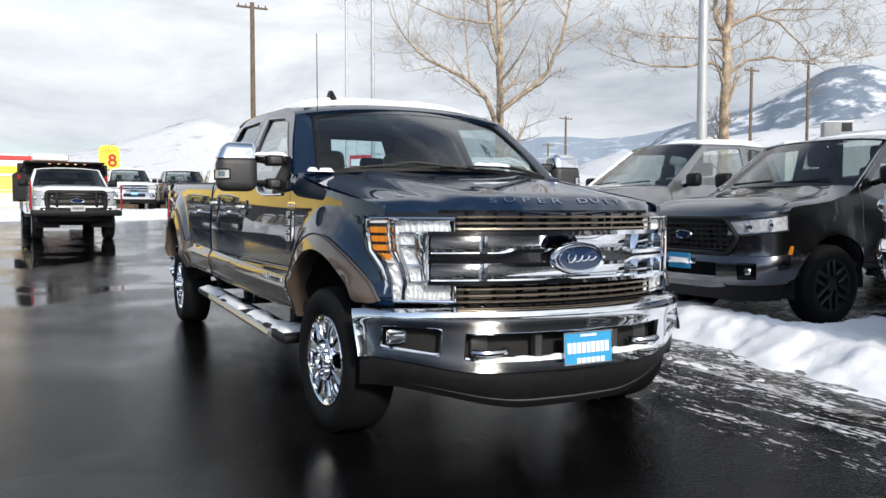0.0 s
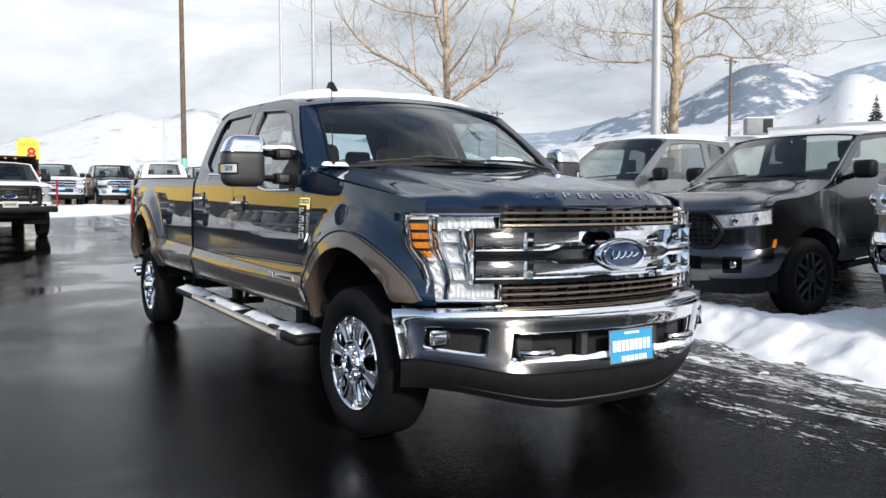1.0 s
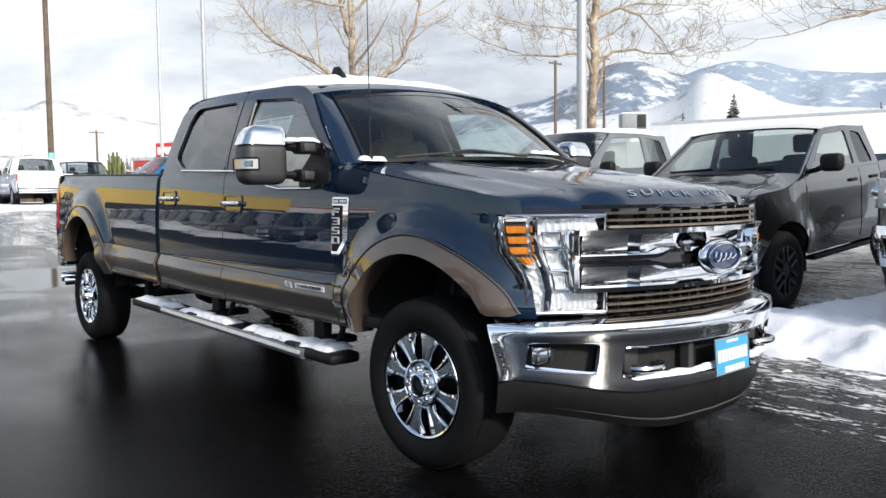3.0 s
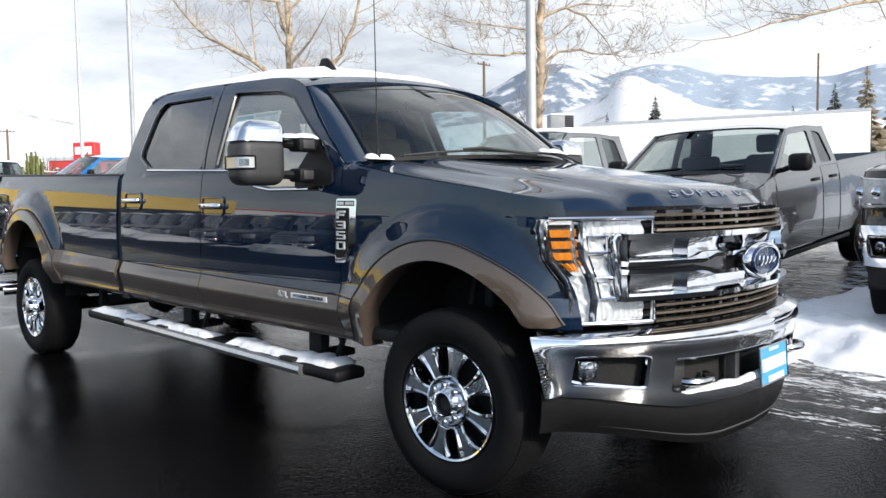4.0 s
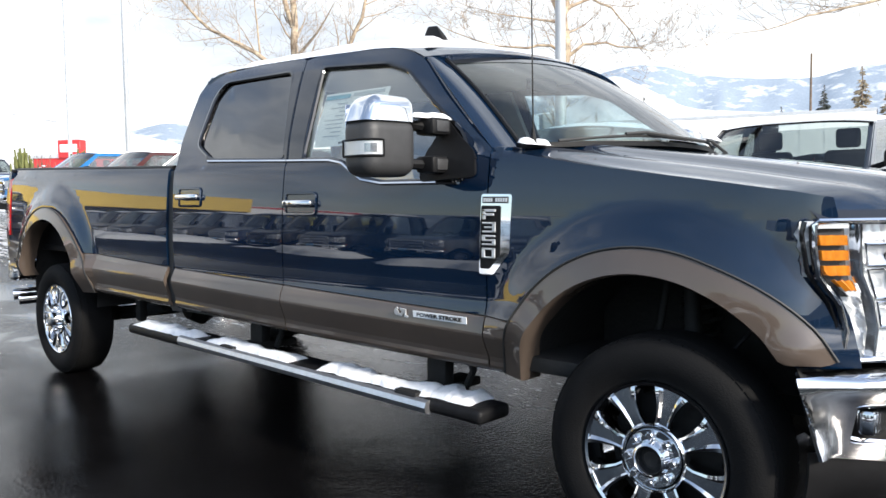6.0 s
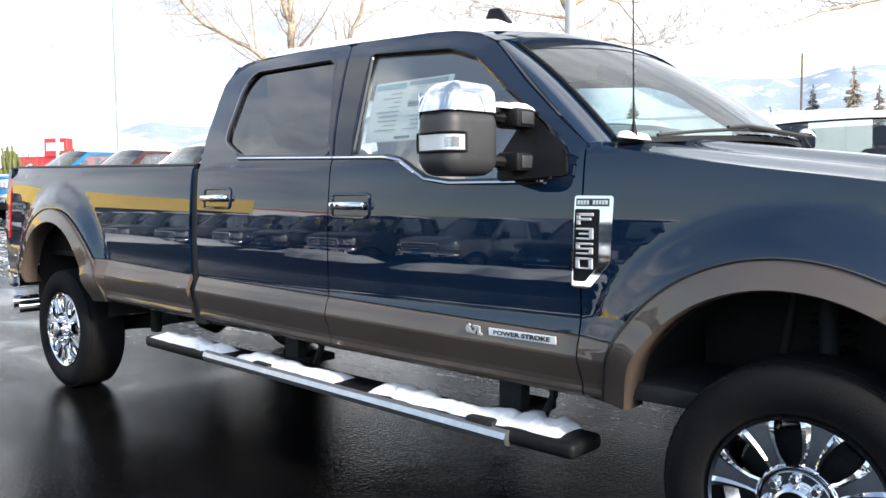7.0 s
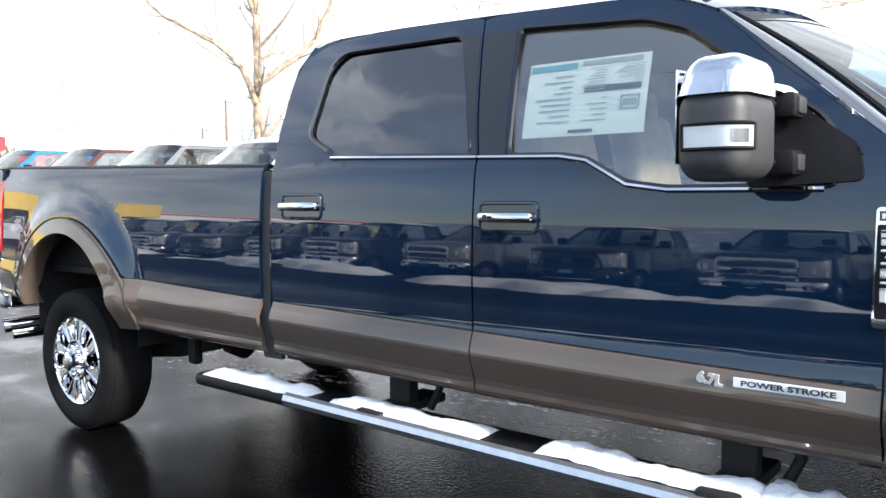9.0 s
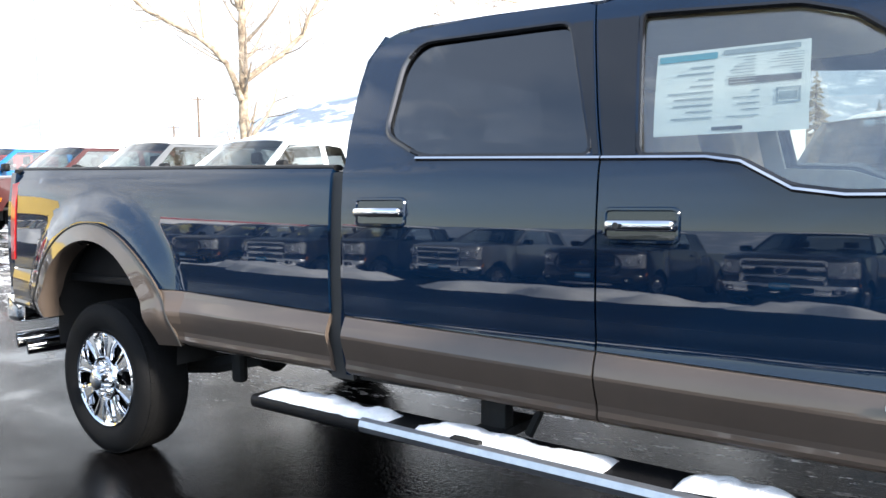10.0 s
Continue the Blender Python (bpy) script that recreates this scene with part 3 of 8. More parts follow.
def flare(side, c, r_in, outer, name):
    """A fender flare: a band round the wheel opening, rolled in at its lip."""
    def f(u, v):
        a = radians(u)
        ro = outer(u)
        r = r_in + (ro - r_in) * min(v, 1.0) if v >= 0 else r_in
        y, z = c[0] + r * math.cos(a), c[1] + r * math.sin(a)
        if c is FA and u > 120:
            z = max(z, 0.757)
        r2 = min(max(r, 0.555), ro)
        x_body = side_x(c[0] + r2 * math.cos(a), c[1] + r2 * math.sin(a))
        x = x_body + 0.008 + 0.024 * min(1.0, max(v, 0.0) / 0.12 + 0.35) * (1 - 0.72 * max(v, 0.0))
        if v < 0:
            x -= 0.10 * -v
        if v > 1:
            x = x_body - 0.004
        return (side * x, y, z)
    a0, a1 = (9, 154) if c is FA else (8, 178)
    us = lin(a0, a1, 44)
    vs = [-1.0, -0.5, 0.0, 0.04, 0.08, 0.12, 0.3, 0.5, 0.7, 0.85, 1.0, 1.001]
    bm = sheet(f, us, vs)
    bmesh.ops.recalc_face_normals(bm, faces=bm.faces[:])
    band = part(name, bm, M_BROWN, truck, "bronze grey fender flare")
    seam = [Vector(f(u, 1.0)) + Vector((side * 0.001, 0.003 * math.cos(radians(u)), 0.003 * math.sin(radians(u)))) for u in us]
    part("flare_seam", tube(seam, 0.0045, 5), M_INK, band)
    return band


def trim_sheet(side, y0, y1):
    """The lower bronze band of a flank, from the sill to the colour line, with a stepped upper edge."""
    def f(u, v):
        z = sill_z(u) + (trim_z(u) - 0.003 - sill_z(u)) * min(v, 1.0)
        k = [(0.0, -0.030), (0.05, -0.004), (0.10, 0.008), (0.15, 0.010), (0.22, 0.003), (0.30, 0.001), (0.60, 0.0155), (0.66, 0.0175), (0.70, 0.0165), (0.97, 0.000), (1.0, -0.006)]
        dx = float(np.interp(v, [a for a, b in k], [b for a, b in k]))
        return (side * (side_x(u, z) + dx), u, z)
    bm = sheet(f, lin(y0, y1, max(2, int((y1 - y0) / 0.09))), [0, 0.03, 0.05, 0.075, 0.10, 0.125, 0.15, 0.185, 0.22, 0.26, 0.30, 0.45, 0.58, 0.62, 0.66, 0.68, 0.70, 0.80, 0.88, 0.97, 1.0])
    bmesh.ops.recalc_face_normals(bm, faces=bm.faces[:])
    if sum(f2.normal.x for f2 in bm.faces) * side < 0:
        bmesh.ops.reverse_faces(bm, faces=bm.faces[:])
    bmesh.ops.solidify(bm, geom=bm.faces[:], thickness=0.02)
    return bm


def body_side(side):
    """Fender, doors, bed side and the lower bronze trim of one flank."""
    ri = 0.56
    arc = lambda c, a0, a1, ry, rz, n=22: [(c[0] + ry * math.cos(radians(a0 + (a1 - a0) * k / n)), c[1] + rz * math.sin(radians(a0 + (a1 - a0) * k / n))) for k in range(n + 1)]
    # fender, blue down to the flare
    up = [(0.705, trim_z(0.7))] + [(0.705, 1.05), (0.705, 1.25), (0.705, 1.425)]
    top = [(y, hood_edge_z(y)) for y in lin(0.66, -0.50, 12)]
    nose = [(-0.512, 1.19), (-0.500, 1.10), (-0.512, 0.98), (-0.545, 0.90), (-0.575, 0.79)]
    a_end = math.degrees(math.asin((0.80 - FA[1]) / ri))
    arch = arc(FA, 180 - a_end, a_end, ri, ri)
    fender = up + top + nose + [(-0.58, 0.748), (-0.43, 0.748)] + arch + [(0.60, trim_z(0.6))]
    true_normals(part("fender", panel(fender, side_x, side, step=0.03), M_BLUE, truck), side_x, side)
    part("fender_trim", trim_sheet(side, 0.575, 0.705), M_BROWN, truck, sharp=9)
    # doors
    win_f = rounded([(1.868, 1.440), (1.935, 1.903), (1.45, 1.866), (1.30, 1.815), (1.10, 1.665), (0.88, 1.515), (0.83, 1.44), (0.83, 1.322), (1.29, 1.322), (1.42, 1.340), (1.56, 1.418), (1.66, 1.434)], 0.03)
    win_r = rounded([(2.715, 1.470), (2.020, 1.446), (2.187, 1.912), (2.84, 1.922), (2.905, 1.85), (2.905, 1.56)], 0.05)
    split = [(1.985, 1.445), (2.108, 1.962)]
    front = [(0.712, trim_z(0.71))] + line(trim_z, 0.9, 1.9, 6) + [(1.984, trim_z(1.98)), (1.986, 1.2)] + split + line(roof_edge_z, 2.04, 1.24, 14) + [(1.19, 1.835), (1.03, 1.690), (0.80, 1.505), (0.712, 1.44), (0.712, 1.2)]
    rear = [(1.991, trim_z(1.99))] + line(trim_z, 2.1, 3.0, 5) + [(3.068, trim_z(3.068)), (3.074, 1.2), (3.085, 1.42), (3.102, 1.60), (3.108, 1.80), (3.092, 1.90), (3.055, 1.950)] + line(roof_edge_z, 2.98, 2.15, 12) + [(2.115, 1.963), (1.992, 1.445), (1.993, 1.2)]
    for nm, outer, hole, lo_a, lo_b, window, seal in (("front_door", front, win_f, 0.712, 1.984, M_GLASS, win_f), ("rear_door", rear, win_r, 1.991, 3.068, M_TINT, win_r)):
        door = true_normals(part(nm, panel(outer, side_x, side, [hole], step=0.04), M_BLUE, truck), side_x, side)
        part("door_trim", trim_sheet(side, lo_a, lo_b), M_BROWN, door, "bronze grey lower panel", sharp=9)
        part("window", panel(hole, lambda y, z: side_x(y, z) - 0.016, side, step=0.12, thick=0.004), window, door, "side window glass")
        loop = [(side * (side_x(y, z) - 0.006), y, z) for y, z in hole]
        part("window_seal", tube(loop + loop[:1], 0.011, 6, caps=False), M_GLOSSBLACK, door)
    # bright strip along the foot of the windows
    strip = [(1.985, 1.438), (1.66, 1.428), (1.56, 1.412), (1.42, 1.334), (1.29, 1.316), (0.86, 1.314)]
    part("window_strip", tube([(side * (side_x(y, z) + 0.004), y, z) for y, z in strip], 0.008, 6), M_CHROME, truck, "thin chrome strip under the window")
    strip = [(2.73, 1.463), (1.99, 1.438)]
    part("window_strip", tube([(side * (side_x(y, z) + 0.004), y, z) for y, z in strip], 0.008, 6), M_CHROME, truck, "thin chrome strip under the window")
    # black pillar cover between the windows
    for q in ([(1.874, 1.446), (1.978, 1.446), (2.088, 1.905), (1.942, 1.898)], [(1.998, 1.450), (2.016, 1.450), (2.180, 1.908), (2.108, 1.906)]):
        part("pillar_cover", panel(q, lambda y, z: side_x(y, z) + 0.003, side, step=0.08, thick=0.006), M_GLOSSBLACK, truck)
    # bed side
    b0, b1 = 3.150, 5.69
    rail = lambda y: 1.438 + 0.024 * (y - 3.13)
    bed = [(b0, trim_z(b0)), (b0, 1.2)] + line(rail, b0, b1, 10) + [(b1 + 0.02, 1.3), (b1 + 0.01, 1.0), (b1, trim_z(b1))] + line(trim_z, 5.6, 5.22, 4)
    bed += [p for p in arc(RA, 32, 150, 0.555, 0.555, 22)] + line(trim_z, 4.2, 3.3, 6)
    true_normals(part("bed_side", panel(bed, side_x, side, step=0.04), M_BLUE, truck), side_x, side)
    part("bed_trim", trim_sheet(side, b0, 4.24), M_BROWN, truck, sharp=9)
    part("bed_trim", trim_sheet(side, 5.26, b1), M_BROWN, truck, sharp=9)
    loop = [(side * (side_x(y, rail(y)) - 0.03), y, rail(y) + 0.004) for y in lin(b0, b1, 8)]
    part("bed_rail", tube(loop, 0.030, 8, flat=0.45), M_BLACK, truck)
    # wheel wells
    for c, rr, a0, a1 in ((FA, 0.54, 0, 180), (RA, 0.54, 0, 180)):
        us = lin(a0 + (-10 if c is RA else 10), a1 + (10 if c is RA else -22), 20)
        bm = sheet(lambda u, v: (side * v, c[0] + rr * math.cos(radians(u)), c[1] + rr * math.sin(radians(u))), us, [0.30, 0.6, 0.985])
        part("wheel_well", bm, M_DARK, truck)
    flare(side, FA, 0.507, lambda u: 0.597 + 0.04 * step01(110, 150, u), "front_flare")
    flare(side, RA, 0.500, lambda u: 0.590 + 0.07 * step01(120, 175, u), "rear_flare")


body_side(-1)
body_side(1)
for side in (-1, 1):
    coil = [(side * 0.62 + 0.065 * math.cos(a), 0.03 + 0.065 * math.sin(a), 0.56 + 0.0085 * a) for a in lin(0, 40, 130)]
    part("coil_spring", tube(coil, 0.010, 6), M_DARK, truck)
    part("damper", tube([(side * 0.74, 0.20, 0.50), (side * 0.70, 0.16, 0.74), (side * 0.70, 0.16, 0.75), (side * 0.68, 0.13, 0.98)], [0.030, 0.030, 0.016, 0.016], 10), M_DARK, truck)
    part("brake_hose", tube([(side * 0.66, -0.16, 0.95), (side * 0.74, -0.20, 0.80), (side * 0.80, -0.10, 0.66)], 0.009, 6), M_BLACK, truck)
    part("inner_fender", block((side * 0.52 - 0.02, -0.40, 0.55), (side * 0.52 + 0.02, 0.50, 1.02), 0.02, 2), M_DARK, truck)

for side in (-1, 1):
    for yy, front in ((0.0, True), (4.78, False)):
        at = Matrix.Translation((side * 1.045, yy, 0.397))
        turn = 3.0 if front else 0.0
        if side < 0:
            at = at @ pose(0, 0, 0, 0, 0, turn)
        else:
            at = at @ pose(0, 0, 0, 0, 0, 180 + turn)
        wheel(truck, at, front, side > 0)


# cab: roof, windscreen, pillars, rear wall
def roof_pt(u, v):
    """u: -1..1 across, v: along y."""
    y = v
    ez = roof_edge_z(y)
    zc = float(np.interp(y, [1.22, 1.3, 1.46, 1.8, 2.3, 2.8, 2.98, 3.06], [1.925, 1.962, 1.992, 2.020, 2.035, 2.032, 2.015, 1.97]))
    a = abs(u)
    z = ez + 0.004 + (zc - ez) * (1 - a ** 2.6)
    return (u * (side_up(ez) + 0.004), y - 0.11 * (1 - a * a) * (1 - step01(1.22, 1.8, y)), z)


roof = part("roof", sheet(roof_pt, lin(-1, 1, 28), [1.22, 1.26, 1.31, 1.38, 1.46, 1.6, 1.8, 2.05, 2.3, 2.55, 2.8, 2.9, 2.98, 3.03, 3.06], thick=0.03), M_BLUE, truck)


def screen_pt(u, v):
    """Windscreen: u -1..1 across, v 0 foot .. 1 top."""
    wb, wt = 0.86, 0.72
    x = u * (wb + (wt - wb) * v)
    y0 = 0.715 - 0.29 * (1 - u * u)
    y1 = 1.235 - 0.12 * (1 - u * u)
    z0, z1 = 1.458 + 0.035 * (1 - u * u), 1.872 + 0.052 * (1 - u * u)
    return (x, y0 + (y1 - y0) * v, z0 + (z1 - z0) * v + 0.025 * math.sin(math.pi * v))


part("windscreen", sheet(screen_pt, lin(-1, 1, 20), lin(0, 1, 8)), M_SCREEN, truck, "large curved windscreen")
bm = sheet(lambda u, v: Vector(screen_pt(u, 0.90 + 0.1 * v)) + Vector((0, -0.001, 0.002)), lin(-1, 1, 20), [0, 1.0])
part("windscreen_band", bm, M_GLOSSBLACK, truck)
for side in (-1, 1):
    def pillar(u, v):
        a = Vector(screen_pt(side * (0.965), v))
        yb, zb = 0.735 + (1.225 - 0.735) * v, 1.452 + (1.868 - 1.452) * v + 0.004 * math.sin(math.pi * v)
        b = Vector((side * (side_x(yb, zb) - 0.004), yb - 0.01, zb))
        p = a.lerp(b, u)
        p.x += side * 0.018 * math.sin(math.pi * u)
        p.y -= 0.012 * math.sin(math.pi * u)
        return p
    part("pillar", sheet(pillar, lin(0, 1, 6), lin(-0.02, 1.0, 8)), M_BLUE, truck)
    def tuck(u, v):
        yb, zb = 0.725 + (1.215 - 0.725) * v, 1.452 + (1.868 - 1.452) * v
        return (side * (side_x(yb, zb) - 0.004 - 0.008 * u), yb + 0.060 * u, zb - 0.036 * u)
    part("pillar_foot", block((min(side * 0.84, side * (side_x(0.71, 1.43) - 0.012)), 0.66, 1.38), (max(side * 0.84, side * (side_x(0.71, 1.43) - 0.012)), 0.77, 1.446), 0.006), M_BLUE, truck)
    part("pillar_flange", sheet(tuck, lin(0, 1, 3), lin(-0.02, 1.0, 8)), M_BLUE, truck)
    part("windscreen_trim", tube([Vector(screen_pt(side * 0.97, v)) + Vector((side * 0.004, -0.006, 0.004)) for v in lin(0, 1, 8)], 0.010, 6), M_BLACK, truck)

# rear wall of the cab, with a window
bm = sheet(lambda u, v: (u * (side_up(v) if v > 1.425 else side_low(v)) * 0.985, 3.07 + (0.03 * step01(1.40, 1.8, v) - 0.06 * step01(1.85, 2.0, v)), v), lin(-1, 1, 16), lin(0.62, 1.97, 14),
           skip=lambda u, v: abs(u) < 0.72 and 1.50 < v < 1.86, thick=0.02)
part("cab_back", bm, M_BLUE, truck)
bm = sheet(lambda u, v: (u * 0.68, 3.06, v), lin(-1, 1, 6), lin(1.48, 1.88, 4))
part("rear_window", bm, M_GLASS, truck)
# cab floor and inner sills
part("cab_floor", block((-0.99, 0.25, 0.60), (0.99, 3.04, 0.66), 0.01), M_DARK, truck)
for side in (-1, 1):
    part("inner_sill", panel([(0.62, 0.60), (3.06, 0.64), (3.06, 1.40), (0.62, 1.28)], lambda y, z: side_x(y, z) - 0.045, side, step=0.3, thick=0.01), M_PALE, truck)


# bonnet
hood_mid = spline((-0.90, 1.205), (-0.83, 1.228), (-0.78, 1.262), (-0.68, 1.292), (-0.45, 1.332), (-0.147, 1.378), (0.3, 1.436), (0.72, 1.492))


def hood_pt(u, v):
    """u -1..1 across, v 0 at the lip .. 1 at the screen."""
    a = abs(u)
    xs = u * (0.925 + 0.02 * v)
    ax = abs(xs)
    yf = front_y(ax) + 0.045 + 0.02 * ax
    yb = 0.705 - 0.235 * (1 - a * a)
    y = yf + (yb - yf) * v
    d = (y - yf)
    zm = hood_mid(y + 0.0 if ax < 0.3 else y - (front_y(ax) - front_y(0)) * (1 - v))
    ze = hood_edge_z(max(y, -0.6)) - 0.004
    w = step01(0.50, 0.66, a) * 0.45 + step01(0.74, 1.0, a) * 0.55
    z = zm + (ze - zm) * w
    z -= 0.05 * (1 - step01(0, 0.10, d))
    z += 0.014 * math.exp(-((a - 0.60) / 0.05) ** 2) * step01(0.05, 0.4, v)
    return (xs, y, z)


vs = [0, 0.012, 0.03, 0.06, 0.1] + lin(0.16, 1.0, 16)
part("bonnet", sheet(hood_pt, lin(-1, 1, 48), vs, thick=0.02), M_BLUE, truck, "wide blue bonnet with raised centre", sharp=60)
part("cowl", sheet(lambda u, v: (u * 0.86, 0.69 - 0.235 * (1 - u * u) + 0.06 * v - 0.02, 1.462 + 0.025 * (1 - u * u) - 0.01 * v), lin(-1, 1, 16), lin(0, 1, 3), thick=0.02), M_BLACK, truck)
# ---- front of the blue truck ----
def ahead(x, d=0.0):
    """The plan line of the nose, d metres forward of it."""
    return front_y(abs(x)) - d


def bar(x0, x1, z0, z1, d, material, name, parent=None, depth=0.03, n=24, bend=None, label="", lean=0.06):
    """A bar that follows the nose from x0 to x1; bend(x) lifts it."""
    def f(u, v):
        k = v % 1.0
        prof = [(0, z0), (depth * (0.46 - lean), z0 + (z1 - z0) * 0.06), (depth * 0.46, (z0 + z1) / 2), (depth * (0.46 + lean), z1 - (z1 - z0) * 0.06), (0, z1), (-depth * 0.5, z1), (-depth * 0.5, z0), (0, z0)]
        dd, z = prof[int(v)]
        return (u, ahead(u, d + dd), z + (bend(u) if bend else 0))
    bm = sheet(f, lin(x0, x1, n), list(range(8)))
    bmesh.ops.remove_doubles(bm, verts=bm.verts[:], dist=1e-5)
    bmesh.ops.holes_fill(bm, edges=bm.edges[:])
    bmesh.ops.recalc_face_normals(bm, faces=bm.faces[:])
    return part(name, bm, material, parent or truck, label)


grille = part("grille", sheet(lambda u, v: (u, ahead(u, -0.055), v), lin(-0.66, 0.66, 24), lin(0.735, 1.22, 10), thick=0.01), M_GLOSSBLACK, truck, "chrome and bronze grille")
for z in (1.188, 1.158, 1.130, 0.832, 0.800, 0.770):
    bar(-0.60, 0.60, z - 0.008, z + 0.003, -0.002, M_BRONZE, "slat", grille, 0.028, label="bronze grille slat")
for z0, z1 in ((1.115, 1.205), (0.755, 0.85)):
    for k in range(-4, 5):
        x = k * 0.135
        part("rib", block((x - 0.004, ahead(x, -0.045), z0), (x + 0.004, ahead(x, -0.01), z1), 0.001, 1), M_BLACK, grille)
# chrome frames round recessed, hollow-faced pockets, split by a black slot
def pocket(x0, x1, z0, z1, n):
    """A hollow chrome face set back behind its frame."""
    def f(u, v):
        k = (v - z0) / (z1 - z0)
        edge = min(u - x0, x1 - u)
        return (u, ahead(u, 0.020 - 0.046 * step01(0.0, 0.016, edge) + 0.010 * k + 0.005 * (2 * k - 1) ** 2), v)
    us = [x0, x0 + 0.008, x0 + 0.016] + lin(x0 + 0.03, x1 - 0.03, n) + [x1 - 0.016, x1 - 0.008, x1]
    return part("pocket", sheet(f, us, lin(z0, z1, 10)), M_CHROME, grille, sharp=50)


rise = lambda x: 0.020 * (1 - step01(0.33, 0.40, abs(x)))
dip = lambda x: -0.020 * (1 - step01(0.33, 0.40, abs(x)))
for z0, z1 in ((1.006, 1.096), (0.874, 0.962)):
    for x0, x1, n in ((-0.725, -0.471, 6), (-0.469, 0.469, 20), (0.471, 0.725, 6)):
        pocket(x0, x1, z0, z1, n)
for side in (-1, 1):
    part("end_cap", sheet(lambda u, v: (side * (0.735 + 0.012 * u), ahead(0.735, 0.03 - 0.09 * u), v), lin(0, 1, 4), [0.86, 0.90, 0.966, 1.002, 1.07, 1.11], thick=0.006), M_CHROME, grille)
bar(-0.745, 0.745, 1.092, 1.118, 0.016, M_CHROME, "chrome_bar", grille, 0.066, 34)
bar(-0.745, 0.745, 0.852, 0.876, 0.016, M_CHROME, "chrome_bar", grille, 0.066, 34)
bar(-0.745, 0.745, 0.990, 1.010, 0.018, M_CHROME, "chrome_bar", grille, 0.060, 44, rise)
bar(-0.745, 0.745, 0.958, 0.978, 0.018, M_CHROME, "chrome_bar", grille, 0.060, 44, dip)
bar(-0.735, 0.735, 0.955, 1.012, 0.006, M_GLOSSBLACK, "slot", grille, 0.02, 30)
# round badge
emblem = thing("emblem", "", "")
emblem.parent = truck
for k in ("label", "category"):
    if k in emblem:
        del emblem[k]
emblem.matrix_basis = pose(0.0, -0.895, 0.978, 90, 0, 0)


def oval(rx, ry, h, edge, n=40, bm=None):
    bm = bm or bmesh.new()
    rows = [(1.0, 0.0), (1.0, h * 0.5), (1 - edge * 0.5, h), (1 - edge, h * 0.9), (1 - edge * 1.05, h * 0.75), (0.0, h * 0.8)]
    return sheet(lambda u, v: (rx * rows[int(v)][0] * math.cos(u), ry * rows[int(v)][0] * math.sin(u), rows[int(v)][1]), [2 * math.pi * k / n for k in range(n)], list(range(len(rows))), bm=bm, close=True)


part("badge_rim", oval(0.168, 0.082, 0.030, 0.16), M_CHROME, emblem, sharp=50)
part("badge_face", oval(0.138, 0.064, 0.036, 0.05), M_OVAL, emblem, "blue oval enamel face")
sq = [(-0.085 + 0.17 * t + 0.012 * math.cos(t * 26), 0.022 * math.sin(t * 26 + 0.6) * (1.0 - 0.6 * t), 0.034) for t in lin(0, 1, 70)]
part("badge_mark", tube(sq, 0.0038, 5), M_CHROME, emblem)
sq = [(0.132 * math.cos(a), 0.060 * math.sin(a), 0.034) for a in [2 * math.pi * k / 48 for k in range(49)]]
part("badge_line", tube(sq, 0.0025, 5, caps=False), M_CHROME, emblem)


